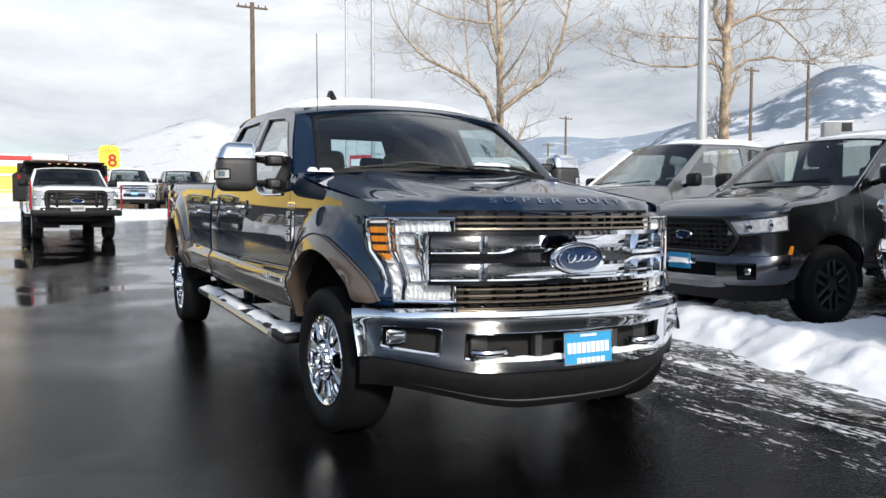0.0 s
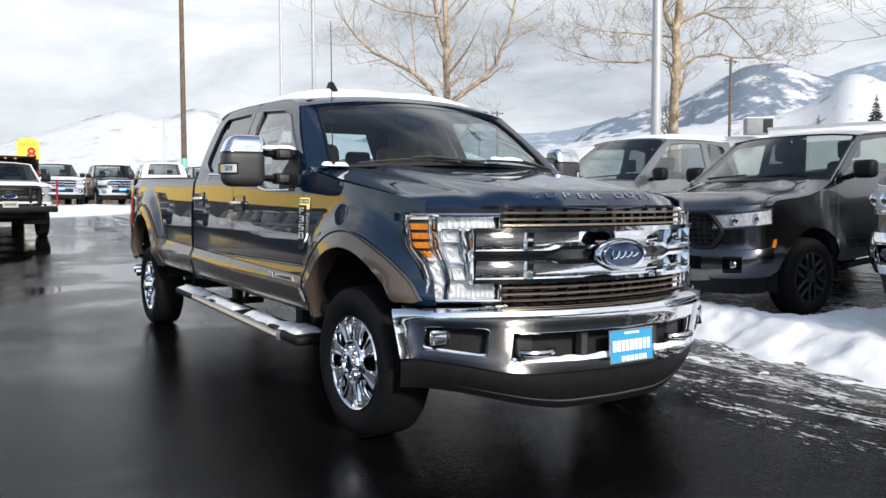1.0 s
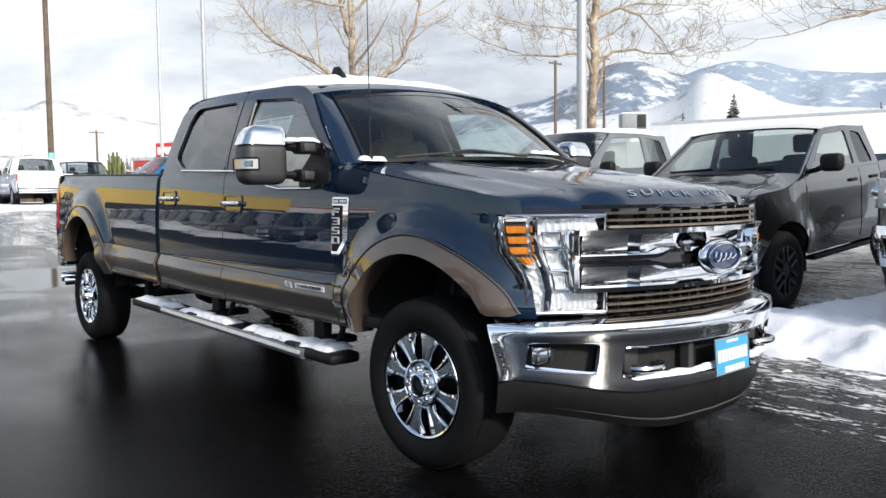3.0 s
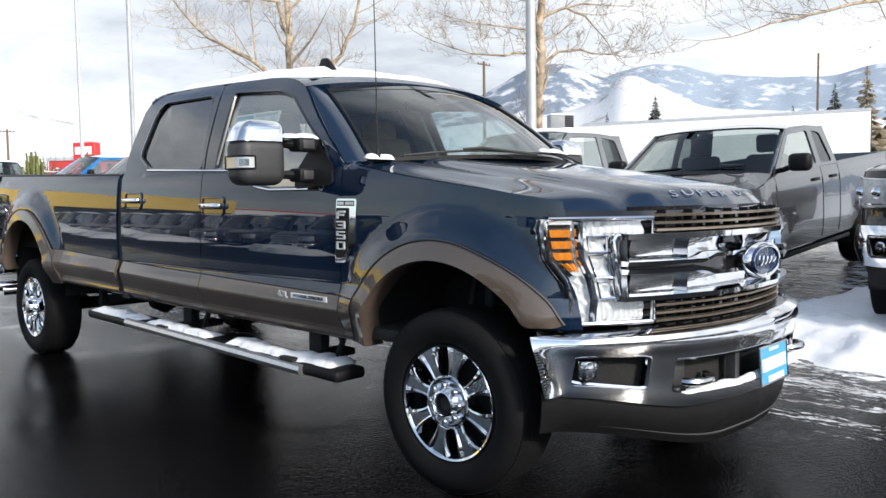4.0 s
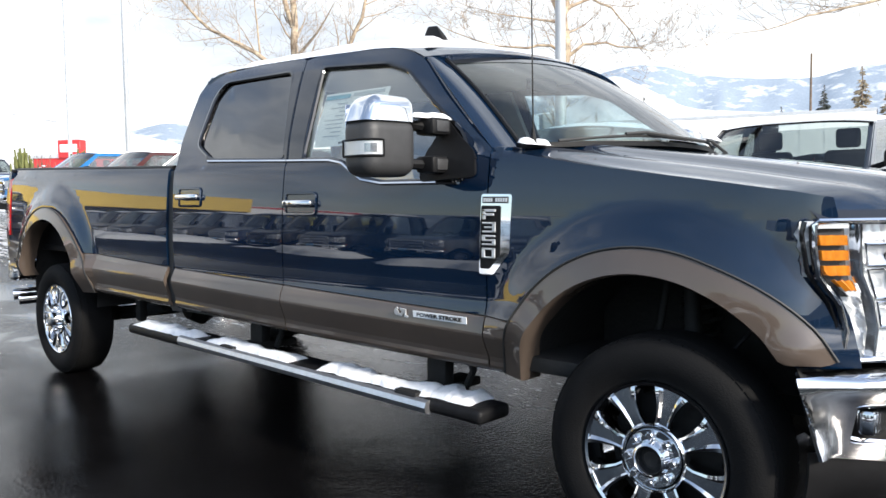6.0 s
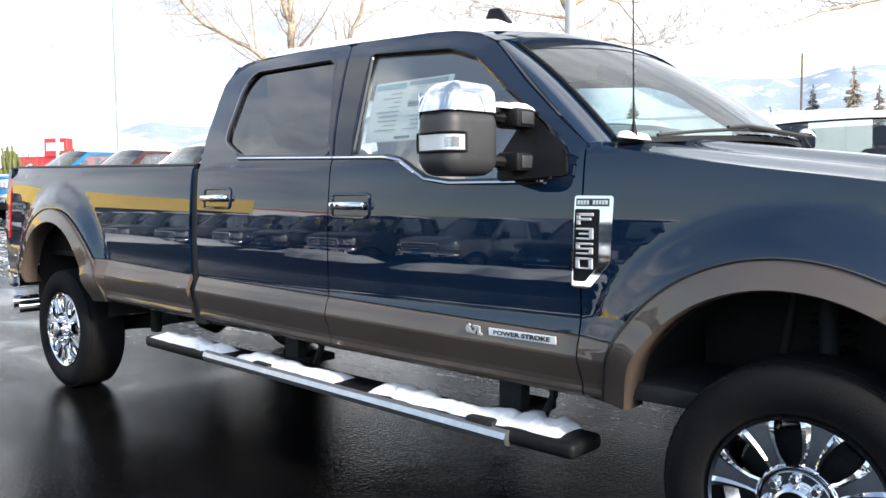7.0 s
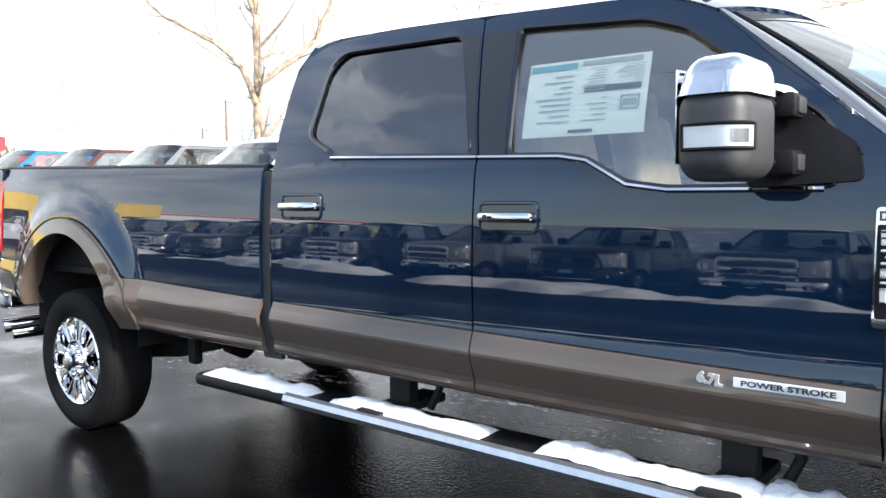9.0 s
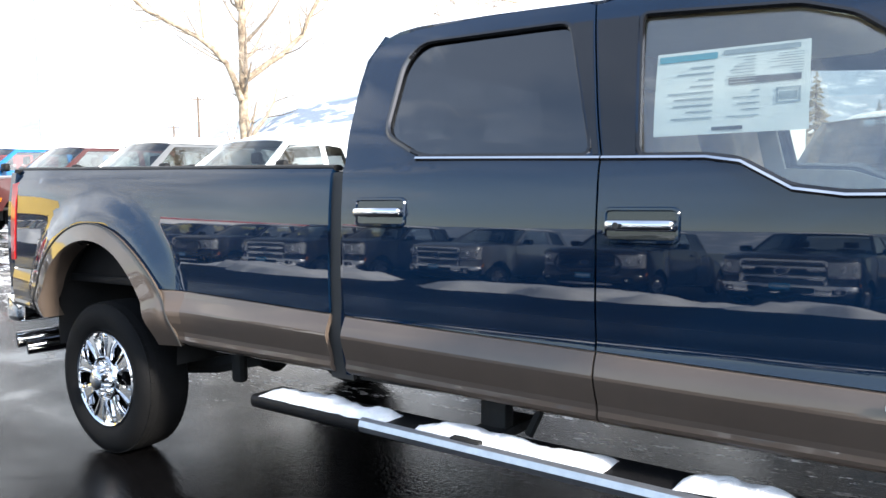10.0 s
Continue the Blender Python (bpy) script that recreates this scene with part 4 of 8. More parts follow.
# headlamps
def lamp(side):
    h = new("headlamp")
    h.parent = truck
    h["label"] = "tall clear headlamp with amber side marker"
    def outx(v):
        return float(np.interp(v, [0.77, 0.86, 0.94, 1.02, 1.15, 1.175], [0.905, 0.895, 0.915, 0.955, 0.968, 0.962]))
    def shell(d):
        return lambda u, v: (side * (0.612 + (outx(v) - 0.612) * u), ahead(0.612 + (outx(v) - 0.612) * u, d), v)
    us = lin(0, 1, 14)
    vs = [0.768, 0.80, 0.84, 0.88, 0.94, 0.985, 1.03, 1.09, 1.14, 1.176]
    notch = lambda u, v: u < 0.40 and 0.862 < v < 1.108      # the grille bar runs into the lamp
    rnd = random.Random(5)
    cut = {}
    def chipped(u, v):
        key = (round(u, 4), round(v, 4))
        if key not in cut:
            cut[key] = rnd.uniform(-0.010, 0.010)
        return shell(-0.045 + cut[key])(u + 0.010 * math.sin(v * 190), v)
    part("housing", sheet(chipped, lin(0, 1, 24), lin(0.768, 1.176, 22), skip=notch), M_LAMPCHROME, h, smooth=False)
    part("lens", sheet(shell(0.006), us, vs, skip=notch), M_LENS, h, "clear lens")
    inner = [(0, 1.108), (0.40, 1.108), (0.43, 1.09), (0.43, 0.985), (0.43, 0.88), (0.40, 0.862), (0, 0.862)]
    rim = [(0, 0.768), (0.5, 0.768), (1, 0.768), (1, 0.80), (1, 0.86), (1, 0.94), (1, 1.02), (1, 1.10), (1, 1.165), (0.985, 1.176), (0.5, 1.176), (0, 1.176)] + inner + [(0, 0.768)]
    part("bezel", tube([shell(0.004)(u, v) for u, v in rim], 0.010, 8, caps=False), M_CHROME, h)
    # fluted reflectors in the two arms
    for z0, z1 in ((0.782, 0.852), (1.118, 1.166)):
        part("flutes", sheet(lambda u, v: Vector(shell(-0.030)(u, v)) + Vector((0, 0.012 * abs(math.sin(u * 46)) + 0.10 * (v - z0), 0)), lin(0.03, 0.58, 72), [z0, (z0 + z1) / 2, z1]), M_LAMPCHROME, h, sharp=25)
    # three lamp cells, each a chrome frame round a hollow reflector and a clear block
    for z0, z1 in ((1.046, 1.108), (0.950, 1.034), (0.866, 0.938)):
        u0, u1 = 0.46, 0.640
        loop = [(u0, z0), (u1, z0), (u1, z1), (u0, z1), (u0, z0)]
        cell = part("lamp_cell", tube([shell(-0.014)(u, v) for u, v in loop], 0.006, 6, caps=False), M_CHROME, h)

        def bowl(u, v):
            a, b = (u - (u0 + u1) / 2) / ((u1 - u0) / 2), (v - (z0 + z1) / 2) / ((z1 - z0) / 2)
            return shell(-0.016 - 0.034 * max(0.0, 1 - 0.5 * (a * a + b * b)))(u, v)
        part("reflector", sheet(bowl, lin(u0, u1, 8), lin(z0, z1, 8)), M_LAMPCHROME, cell)
        part("bulb", lathe([(-0.016, 0.0), (-0.011, 0.014), (0.010, 0.017), (0.018, 0.0)], 14, m=Matrix.Translation(shell(-0.030)((u0 + u1) / 2, (z0 + z1) / 2)) @ Matrix.Rotation(radians(90), 4, "Z")), M_LENS, cell)
    # upright chrome pillar between the cells and the marker
    part("divider", sheet(lambda u, v: Vector(shell(-0.022 + 0.022 * math.sin(math.pi * (u - 0.675) / 0.065))(u, v)), lin(0.675, 0.74, 7), [0.775, 0.86, 0.94, 1.02, 1.10, 1.17]), M_CHROME, h)
    # the marker: four amber bars in a bright surround
    edge_u = lambda z: 0.955 if z > 1.03 else 0.955 - 1.2 * (1.03 - z)
    mark = part("marker_back", sheet(lambda u, v: shell(-0.024)(0.765 + (edge_u(v) + 0.02 - 0.765) * u, v), lin(0, 1, 4), [0.955, 1.0, 1.03, 1.10, 1.162]), M_GREYPL, h)
    for k in range(4):
        z = 0.990 + 0.044 * k
        part("amber_marker", sheet(lambda u, v: Vector(shell(-0.008)(0.79 + (edge_u(v) - 0.79) * u, v)) + Vector((0, 0.004 * abs(math.sin(u * 9)), 0)), lin(0, 1, 10), [z - 0.0145, z, z + 0.0145], thick=0.014), M_AMBER, mark, "amber side marker")
    for a, b in ((0.958, 0.985), (1.156, 1.166)):
        part("marker_edge", sheet(lambda u, v: shell(-0.010)(0.78 + (edge_u(v) - 0.78) * u, v), lin(0, 1, 4), [a, b], thick=0.01), M_LAMPCHROME, mark)
    # painted surround
    part("lamp_surround", tube([shell(-0.015)(1.02, v) for v in vs], 0.008, 6), M_GLOSSBLACK, h)


lamp(-1)
lamp(1)

# nose under the bonnet lip
part("lip_seal", sheet(lambda u, v: (u, ahead(u, -0.03 - 0.03 * v), 1.178 + 0.03 * v), lin(-0.93, 0.93, 30), [0, 1]), M_GLOSSBLACK, truck)

# bumper: plan line, with ends that run back along the fenders
def bump_xy(u, d=0.0):
    x = u * 1.040
    y = front_y(min(abs(x), 0.93)) - 0.060 - d
    if abs(x) > 0.93:
        k = (abs(x) - 0.93) / 0.11
        y = -0.565 + 0.115 * k - d * (1 - k)
    return x, y


low_z = lambda u: 0.425 + 0.075 * step01(0.45, 0.95, abs(u))
top_z = lambda u: 0.735 - 0.012 * step01(0.5, 1.0, abs(u))
prof_d = spline((0, 0.0), (0.08, 0.004), (0.3, 0.010), (0.7, 0.030), (0.90, 0.040), (0.965, 0.028), (1.0, -0.010))


def bump_pt(u, v):
    x, y = bump_xy(u, prof_d(v))
    y -= 0.07 * (1 - v) * step01(0.93, 1.0, abs(u))      # the ends are cut back towards the bottom
    return (x, y, low_z(u) + (top_z(u) - low_z(u)) * v)


us = sorted(set([round(k, 4) for k in lin(-1, 1, 60)] + [-0.91, 0.91, -0.675, 0.675, 0.575, -0.575]))
vs = [0, 0.06, 0.12, 0.20, 0.30, 0.42, 0.54, 0.64, 0.70, 0.76, 0.82, 0.87, 0.91, 0.95, 0.98, 1.0]
hole = lambda u, v: (0.675 < abs(u) < 0.905 and 0.20 < v < 0.70) or (abs(u) < 0.572 and 0.20 < v < 0.64)
bumper = part("front_bumper", sheet(bump_pt, us, vs, skip=hole, thick=-0.012), M_CHROME, truck, "chrome front bumper", sharp=45)
part("bumper_step", sheet(lambda u, v: (bump_xy(u)[0], bump_xy(u)[1] + 0.10 * v, top_z(u) - 0.004 + 0.012 * v), lin(-0.93, 0.93, 40), lin(0, 1, 3), thick=0.01), M_CHROME_DULL, bumper)
for k in range(-6, 7):
    part("step_pad", block((k * 0.085 - 0.034, ahead(k * 0.085, -0.005), 0.742), (k * 0.085 + 0.034, ahead(k * 0.085, -0.05), 0.750), 0.002, 1), M_BLACK, bumper)
for side in (-1, 1):
    edge = lambda pts: [Vector(bump_pt(side * u, v)) + Vector((0, -0.004, 0)) for u, v in pts]
    loop = rounded([(0.675, 0.20), (0.905, 0.22), (0.905, 0.70), (0.675, 0.70)], 0.05)
    part("fog_trim", tube(edge(loop + loop[:1]), 0.010, 6, caps=False), M_CHROME, bumper)
    part("fog_pocket", sheet(lambda u, v: Vector(bump_pt(side * u, v)) + Vector((0, 0.06, 0)), lin(0.65, 0.93, 4), lin(0.1, 0.8, 4), thick=0.01), M_DARK, bumper)
    c = Vector(bump_pt(side * 0.84, 0.47)) + Vector((0, 0.035, 0))
    fog = part("fog_lamp", block(c - Vector((0.05, 0.03, 0.038)), c + Vector((0.05, 0.02, 0.038)), 0.012), M_CHROME, bumper, "small square fog lamp")
    part("fog_lens", block(c - Vector((0.044, 0.036, 0.032)), c + Vector((0.044, -0.028, 0.032)), 0.008), M_LENS, fog)
    c = Vector((side * 0.475, ahead(0.475, 0.03), 0.545))
    hook = part("hook_plate", block(c - Vector((0.075, -0.02, 0.052)), c + Vector((0.075, 0.06, 0.058)), 0.012), M_GREYPL, bumper)
    pts = [c + Vector((0.09 * math.cos(a), -0.035 - 0.055 * math.sin(a), -0.014)) for a in [radians(k) for k in range(-10, 200, 15)]]
    part("tow_hook", tube(pts, 0.016, 8), M_CHROME_DULL, hook, "grey steel tow hook")
    x = side * 0.235
    part("bumper_post", block((x - 0.02, ahead(x, 0.04), 0.48), (x + 0.02, ahead(x, 0.07), 0.635), 0.006), M_GREYPL, bumper)
part("bumper_back", sheet(lambda u, v: (u, ahead(u, 0.005), v), lin(-0.62, 0.62, 16), lin(0.44, 0.68, 3), thick=0.01), M_DARK, bumper)
part("opening_lip", tube([Vector(bump_pt(u, 0.20)) + Vector((0, -0.004, 0)) for u in lin(-0.57, 0.57, 26)], 0.011, 6), M_CHROME, bumper)
part("opening_lip", tube([Vector(bump_pt(u, 0.64)) + Vector((0, -0.004, 0)) for u in lin(-0.57, 0.57, 26)], 0.009, 6), M_CHROME, bumper)
# valance
val_low = lambda u: 0.235 + 0.12 * step01(0.25, 0.95, abs(u))


def val_pt(u, v):
    x, y = bump_xy(u * 0.97, -0.02 - 0.05 * (1 - v) + 0.02 * math.sin(math.pi * v))
    return (x, y, val_low(u) + (low_z(u) + 0.01 - val_low(u)) * v)


val = part("valance", sheet(val_pt, lin(-1, 1, 44), lin(0, 1, 8), thick=-0.012), M_BLACK, truck, "black plastic valance under the bumper")
part("valance_strip", sheet(lambda u, v: Vector(val_pt(u, 0.10 + 0.13 * v)) + Vector((0, -0.006 - 0.012 * math.sin(math.pi * v), 0)), lin(-0.82, 0.82, 36), lin(0, 1, 4)), M_GREYPL, val, "grey strip along the valance")

# licence plate
plate = part("dealer_plate", block((-0.150, -0.004, -0.078), (0.150, 0.004, 0.078), 0.003, 1), M_PLATE, truck, "light blue dealer plate with white print")
plate.matrix_basis = pose(0.035, -0.948, 0.528, -4, 0, 1.5)
part("plate_frame", tube([(-0.152, -0.004, -0.08), (0.152, -0.004, -0.08), (0.152, -0.004, 0.08), (-0.152, -0.004, 0.08), (-0.152, -0.004, -0.08)], 0.005, 5), M_CHROME_DULL, plate)
for lo, hi, mt in (((-0.132, -0.007, -0.024), (0.134, -0.0045, 0.030), M_WHITE), ((-0.075, -0.007, -0.074), (0.105, -0.0045, -0.048), M_WHITE), ((-0.05, -0.007, 0.058), (0.055, -0.0045, 0.070), M_WHITE)):
    n = 9 if hi[2] - lo[2] > 0.03 else 6
    w = (hi[0] - lo[0]) / n
    for k in range(n):
        part("print_bar", block((lo[0] + k * w, lo[1], lo[2]), (lo[0] + (k + 0.78) * w, hi[1], hi[2]), 0, 1), mt, plate)

M_LETTER = mat("dark satin lettering", (0.50, 0.55, 0.64), 0.20, 1.0, var=0.1, scale=20.0)
# raised lettering across the bonnet's front edge
word = "SUPER DUTY"
for k, ch in enumerate(word):
    if ch == " ":
        continue
    x = -0.372 + 0.0880 * k
    u, v = x / 0.925, 0.052
    p = Vector(hood_pt(u, v))
    du = (Vector(hood_pt(u + 0.02, v)) - Vector(hood_pt(u - 0.02, v))).normalized()
    dv = (Vector(hood_pt(u, v + 0.02)) - Vector(hood_pt(u, v - 0.02))).normalized()
    nz = du.cross(dv).normalized()
    dv = nz.cross(du)
    m = Matrix((du, dv, nz)).transposed().to_4x4()
    m.translation = p + nz * 0.002
    letters("bonnet_letter", ch, 0.056, m @ Matrix.Diagonal((1.85, 1.0, 1, 1)), M_LETTER, truck, 0.0012, 0.0)
# ---- fittings of the blue truck ----
M_FIGURE = mat("bright silver figures", (0.72, 0.73, 0.74), 0.28, 0.35, var=0.08, scale=30.0)
M_SATIN = mat("satin silver print", (0.50, 0.50, 0.49), 0.45, var=0.1, scale=20.0)
for side in (-1, 1):
    # tow mirror: head on two arms from a black sail
    mirror = part("mirror", block((-0.128, -0.092, -0.170), (0.125, 0.085, 0.06), 0.058, 6), M_GREYPL, truck, "large tow mirror with chrome cap")
    mirror.matrix_basis = pose(side * 1.272, 1.035, 1.505, 0, 0, side * 4)
    bm = block((-0.1295, -0.0935, -0.08), (0.1265, 0.0865, 0.142), 0.052, 6)
    for v in bm.verts:
        v.co.z = max(v.co.z, 0.040)
        k = max(0.0, v.co.z - 0.040) / 0.10
        v.co.x = v.co.x * (1 - 0.16 * k) - side * 0.022 * k
        v.co.y *= 1 - 0.16 * k
    part("mirror_cap", bm, M_CHROME, mirror, "chrome mirror cap", sharp=60)
    part("mirror_glass", block((-0.095, 0.086, -0.125), (0.095, 0.090, 0.11), 0.002, 1), M_CHROME, mirror)
    # the turn lamp wraps round the outer front corner
    def wrap(d):
        line = [(0.128 + d, 0.055), (0.128 + d, 0.01), (0.128 + d, -0.034)]
        line += [(0.070 + (0.058 + d) * math.cos(radians(a)), -0.034 - (0.058 + d) * math.sin(radians(a))) for a in (15, 30, 45, 60, 75, 90)]
        line += [(0.055, -0.092 - d)]
        return lambda u, v: (side * line[int(u)][0] if side < 0 else line[int(u)][0] - 0.003, line[int(u)][1], v)
    steps = list(range(10))
    tl_ = part("turn_lamp", sheet(wrap(0.004), steps, [-0.090, -0.085, -0.040, -0.034]), M_LENS, mirror)
    part("turn_reflector", sheet(wrap(0.001), steps, [-0.087, -0.074, -0.062, -0.050, -0.037]), M_FIGURE, tl_, "clear turn lamp")
    part("turn_chip", sheet(wrap(0.0025), [4, 5, 6, 7], [-0.078, -0.062, -0.046]), M_CHROME_DULL, tl_)
    edge = [wrap(0.003)(u, -0.092) for u in steps] + [wrap(0.003)(u, -0.032) for u in steps[::-1]]
    part("turn_bezel", tube(edge + edge[:1], 0.0045, 5, caps=False), M_BLACK, tl_)
    sail = part("mirror_sail", panel(rounded([(0.765, 1.335), (1.06, 1.320), (1.055, 1.40), (0.97, 1.575), (0.885, 1.505), (0.78, 1.43)], 0.025), lambda y, z: side_x(y, z) + 0.012, side, step=0.08, thick=0.03), M_BLACK, truck)
    for za, zb in ((1.535, 1.545), (1.385, 1.390)):
        part("mirror_arm", tube([(side * 0.95, 0.97, za), (side * 1.08, 0.985, za), (side * 1.17, 1.03, zb)], [0.036, 0.032, 0.024], 8, flat=0.75), M_BLACK, mirror.parent)
        c = Vector((side * 1.045, 0.965, za))
        part("arm_block", block(c - Vector((0.055, 0.05, 0.034)), c + Vector((0.055, 0.05, 0.034)), 0.014), M_BLACK, truck)
        part("arm_cover", block(c + Vector((-0.035, -0.056, -0.022)), c + Vector((0.035, -0.045, 0.022)), 0.004), M_GREYPL, truck)
    # door handles
    for y0, y1, z in ((1.735, 1.955, 1.232), (2.765, 2.995, 1.268)):
        ym = (y0 + y1) / 2
        cup = rounded([(y0 - 0.006, z - 0.050), (y1 + 0.004, z - 0.050), (y1 + 0.004, z + 0.048), (y0 - 0.006, z + 0.048)], 0.02)
        handle = part("door_handle", panel(cup, lambda y, z: side_x(y, z) + 0.0025, side, step=0.06, thick=0.006), M_GLOSSBLACK, truck, "chrome pull handle in a recessed cup")
        loop = [(side * (side_x(y, z2) + 0.003), y, z2) for y, z2 in cup]
        part("cup_rim", tube(loop + loop[:1], 0.007, 6, caps=False), M_BLUE, handle)
        bm = block((-0.018, y0 - 0.004, z - 0.017), (0.018, y1 - 0.006, z + 0.017), 0.013, 3)
        for v in bm.verts:
            v.co.x += side * (side_x(ym, z) + 0.030 - 0.010 * ((v.co.y - ym) / 0.11) ** 2)
        part("handle_bar", bm, M_CHROME, handle, "chrome handle bar")
        if y0 < 2:
            part("lock", lathe([(0, 0), (0, 0.010), (0.004, 0.010), (0.004, 0)], 10, m=Matrix.Translation((side * (side_x(ym, z) + 0.050), y0 + 0.168, z)) @ Matrix.Rotation(radians(180 if side < 0 else 0), 4, "Z")), M_INK, handle)
    # number badge on the fender
    bx = lambda y, z: side_x(y, z) + 0.004
    outer = [(0.590, 1.265), (0.735, 1.267), (0.740, 0.958), (0.675, 0.958), (0.597, 1.045)]
    badge = part("fender_badge", panel(rounded(outer, 0.012), bx, side, step=0.08, thick=0.012), M_CHROME, truck, "tall chrome fender badge with raised figures")
    part("badge_panel", panel(rounded([(0.640, 1.222), (0.732, 1.223), (0.734, 0.982), (0.690, 0.982), (0.640, 1.040)], 0.008), lambda y, z: bx(y, z) + 0.002, side, step=0.09, thick=0.004), M_BLACK, badge)
    # squared figures, each built of strokes: (left, right, low, high) as shares of the figure
    strokes = {"F": ((0, 1, 0.74, 1), (0, 0.24, 0, 1), (0, 0.86, 0.36, 0.60)), "3": ((0, 1, 0.82, 1), (0.15, 1, 0.41, 0.58), (0, 1, 0, 0.17), (0.76, 1, 0, 1)),
               "5": ((0, 1, 0.82, 1), (0, 0.24, 0.40, 1), (0, 1, 0.41, 0.58), (0.76, 1, 0, 0.60), (0, 1, 0, 0.17)), "0": ((0, 1, 0.82, 1), (0, 1, 0, 0.17), (0, 0.24, 0, 1), (0.76, 1, 0, 1))}
    for k, ch in enumerate("F350"):
        z = 1.170 - 0.049 * k
        bm = bmesh.new()
        for a, b, lo, hi in strokes[ch]:
            ya, yb = (0.722 - 0.066 * a, 0.722 - 0.066 * b) if side < 0 else (0.656 + 0.066 * a, 0.656 + 0.066 * b)
            xo = side * (bx(0.69, z) + 0.003)
            box(bm, (min(xo, xo + side * 0.007), min(ya, yb), z + 0.039 * lo), (max(xo, xo + side * 0.007), max(ya, yb), z + 0.039 * hi), 0.0022, 1)
        part("badge_figure", bm, M_FIGURE, badge, smooth=False)
    part("badge_bar", panel([(0.606, 1.256), (0.728, 1.257), (0.728, 1.232), (0.606, 1.231)], lambda y, z: bx(y, z) + 0.002, side, step=0.1, thick=0.003), M_GREYPL, badge)
    for k in range(10):
        if k != 4:
            ya = 0.722 - 0.0115 * k
            part("print_bar", panel([(ya, 1.251), (ya - 0.008, 1.251), (ya - 0.008, 1.237), (ya, 1.237)], lambda y, z: bx(y, z) + 0.004, side, step=0.1, thick=0.002), M_FIGURE, badge)
    # engine plate on the door
    px = lambda y, z: side_x(y, z) + 0.013
    pl = part("engine_plate", panel([(0.793, 0.788), (1.079, 0.791), (1.079, 0.764), (0.793, 0.760)], px, side, step=0.1, thick=0.004), M_WHITE, truck, "silver engine name plate")
    rot = pose(0, 0, 0, 90, 0, -90) if side < 0 else pose(0, 0, 0, 90, 0, 90)
    letters("plate_letters", "POWER STROKE", 0.0225, Matrix.Translation((side * (px(0.936, 0.776) + 0.0015), 0.936, 0.7755)) @ rot @ Matrix.Diagonal((1.48, 0.95, 1, 1)), M_INK, pl, 0.0015, 0.0006)
    letters("plate_letters", "6.7L", 0.042, Matrix.Translation((side * (px(1.145, 0.777) + 0.001), 1.145, 0.777)) @ rot @ Matrix(((1.0, 0.28, 0, 0), (0, 0.95, 0, 0), (0, 0, 1, 0), (0, 0, 0, 1))), M_FIGURE, pl, 0.003, 0.0028)
    # running board
    board = part("running_board", block((-0.11, 0.72, 0.325), (0.085, 3.62, 0.385), 0.022, 3), M_BLACK, truck, "black running board with aluminium edge")
    board.matrix_basis = Matrix.Translation((side * 0.958, 0, 0.034)) @ Matrix.Rotation(radians(1.0), 4, "X")
    ex = side * 0.115
    part("board_edge", tube([(ex * 0.98, y, 0.352 + (y - 0.99) * 0.008) for y in lin(0.99, 2.96, 8)], 0.026, 8, flat=1.15), M_SILVER, board, "brushed aluminium edge")
    for yy in (1.06, 2.42):
        part("bracket", block((-0.12 if side < 0 else -0.30, yy, 0.36), (0.30 if side < 0 else 0.12, yy + 0.13, 0.40), 0.01), M_DARK, board)
        part("bracket_leg", block((side * -0.10 - 0.03, yy + 0.01, 0.37), (side * -0.10 + 0.03, yy + 0.12, 0.62), 0.008), M_DARK, board)
        part("bracket_stay", tube([(side * -0.12, yy - 0.06, 0.38), (side * -0.13, yy - 0.10, 0.47), (side * -0.10, yy - 0.07, 0.60)], 0.018, 6), M_DARK, board)
    # lamps at the tail
    tl = part("tail_lamp", panel([(5.648, 1.43), (5.700, 1.42), (5.70, 0.985), (5.665, 0.985), (5.655, 1.2)], lambda y, z: side_x(5.6, z) + 0.004, side, step=0.1, thick=0.05), M_RED, truck, "tall red tail lamp")
    # inner wheel arch hardware
    part("shock", tube([(side * 0.78, -0.02, 0.42), (side * 0.70, 0.03, 0.98)], 0.030, 10), M_DARK, truck)
    coil = [(side * 0.62 + 0.055 * math.cos(a), 0.05 + 0.055 * math.sin(a), 0.5 + 0.011 * a) for a in lin(0, 38, 90)]
    part("coil_spring", tube(coil, 0.012, 6), M_DARK, truck)
    part("frame_rail", block((side * 0.40 - 0.05, -0.55, 0.46), (side * 0.40 + 0.05, 5.6, 0.62), 0.01), M_DARK, truck)

for side, ya in ((-1, 0.0), (-1, 4.78)):
    part("axle", tube([(-0.80, ya, 0.385), (-0.2, ya, 0.385), (0.2, ya, 0.385), (0.80, ya, 0.385)], [0.05, 0.055, 0.055, 0.05], 10), M_DARK, truck)
    part("differential", lathe([(-0.14, 0.0), (-0.12, 0.09), (0.0, 0.15), (0.12, 0.09), (0.14, 0.0)], 16, m=Matrix.Translation((0.12, ya, 0.36))), M_DARK, truck)
part("crossmember", block((-0.42, 1.9, 0.44), (0.42, 2.1, 0.52), 0.01), M_DARK, truck)
part("gearbox", block((-0.22, 0.2, 0.42), (0.22, 1.8, 0.70), 0.06, 3), M_DARK, truck)
part("driveshaft", tube([(0.05, 1.8, 0.45), (0.1, 4.6, 0.40)], 0.045, 10), M_DARK, truck)
part("fuel_tank", block((-0.30, 2.35, 0.50), (0.30, 3.9, 0.68), 0.05, 3), M_DARK, truck)
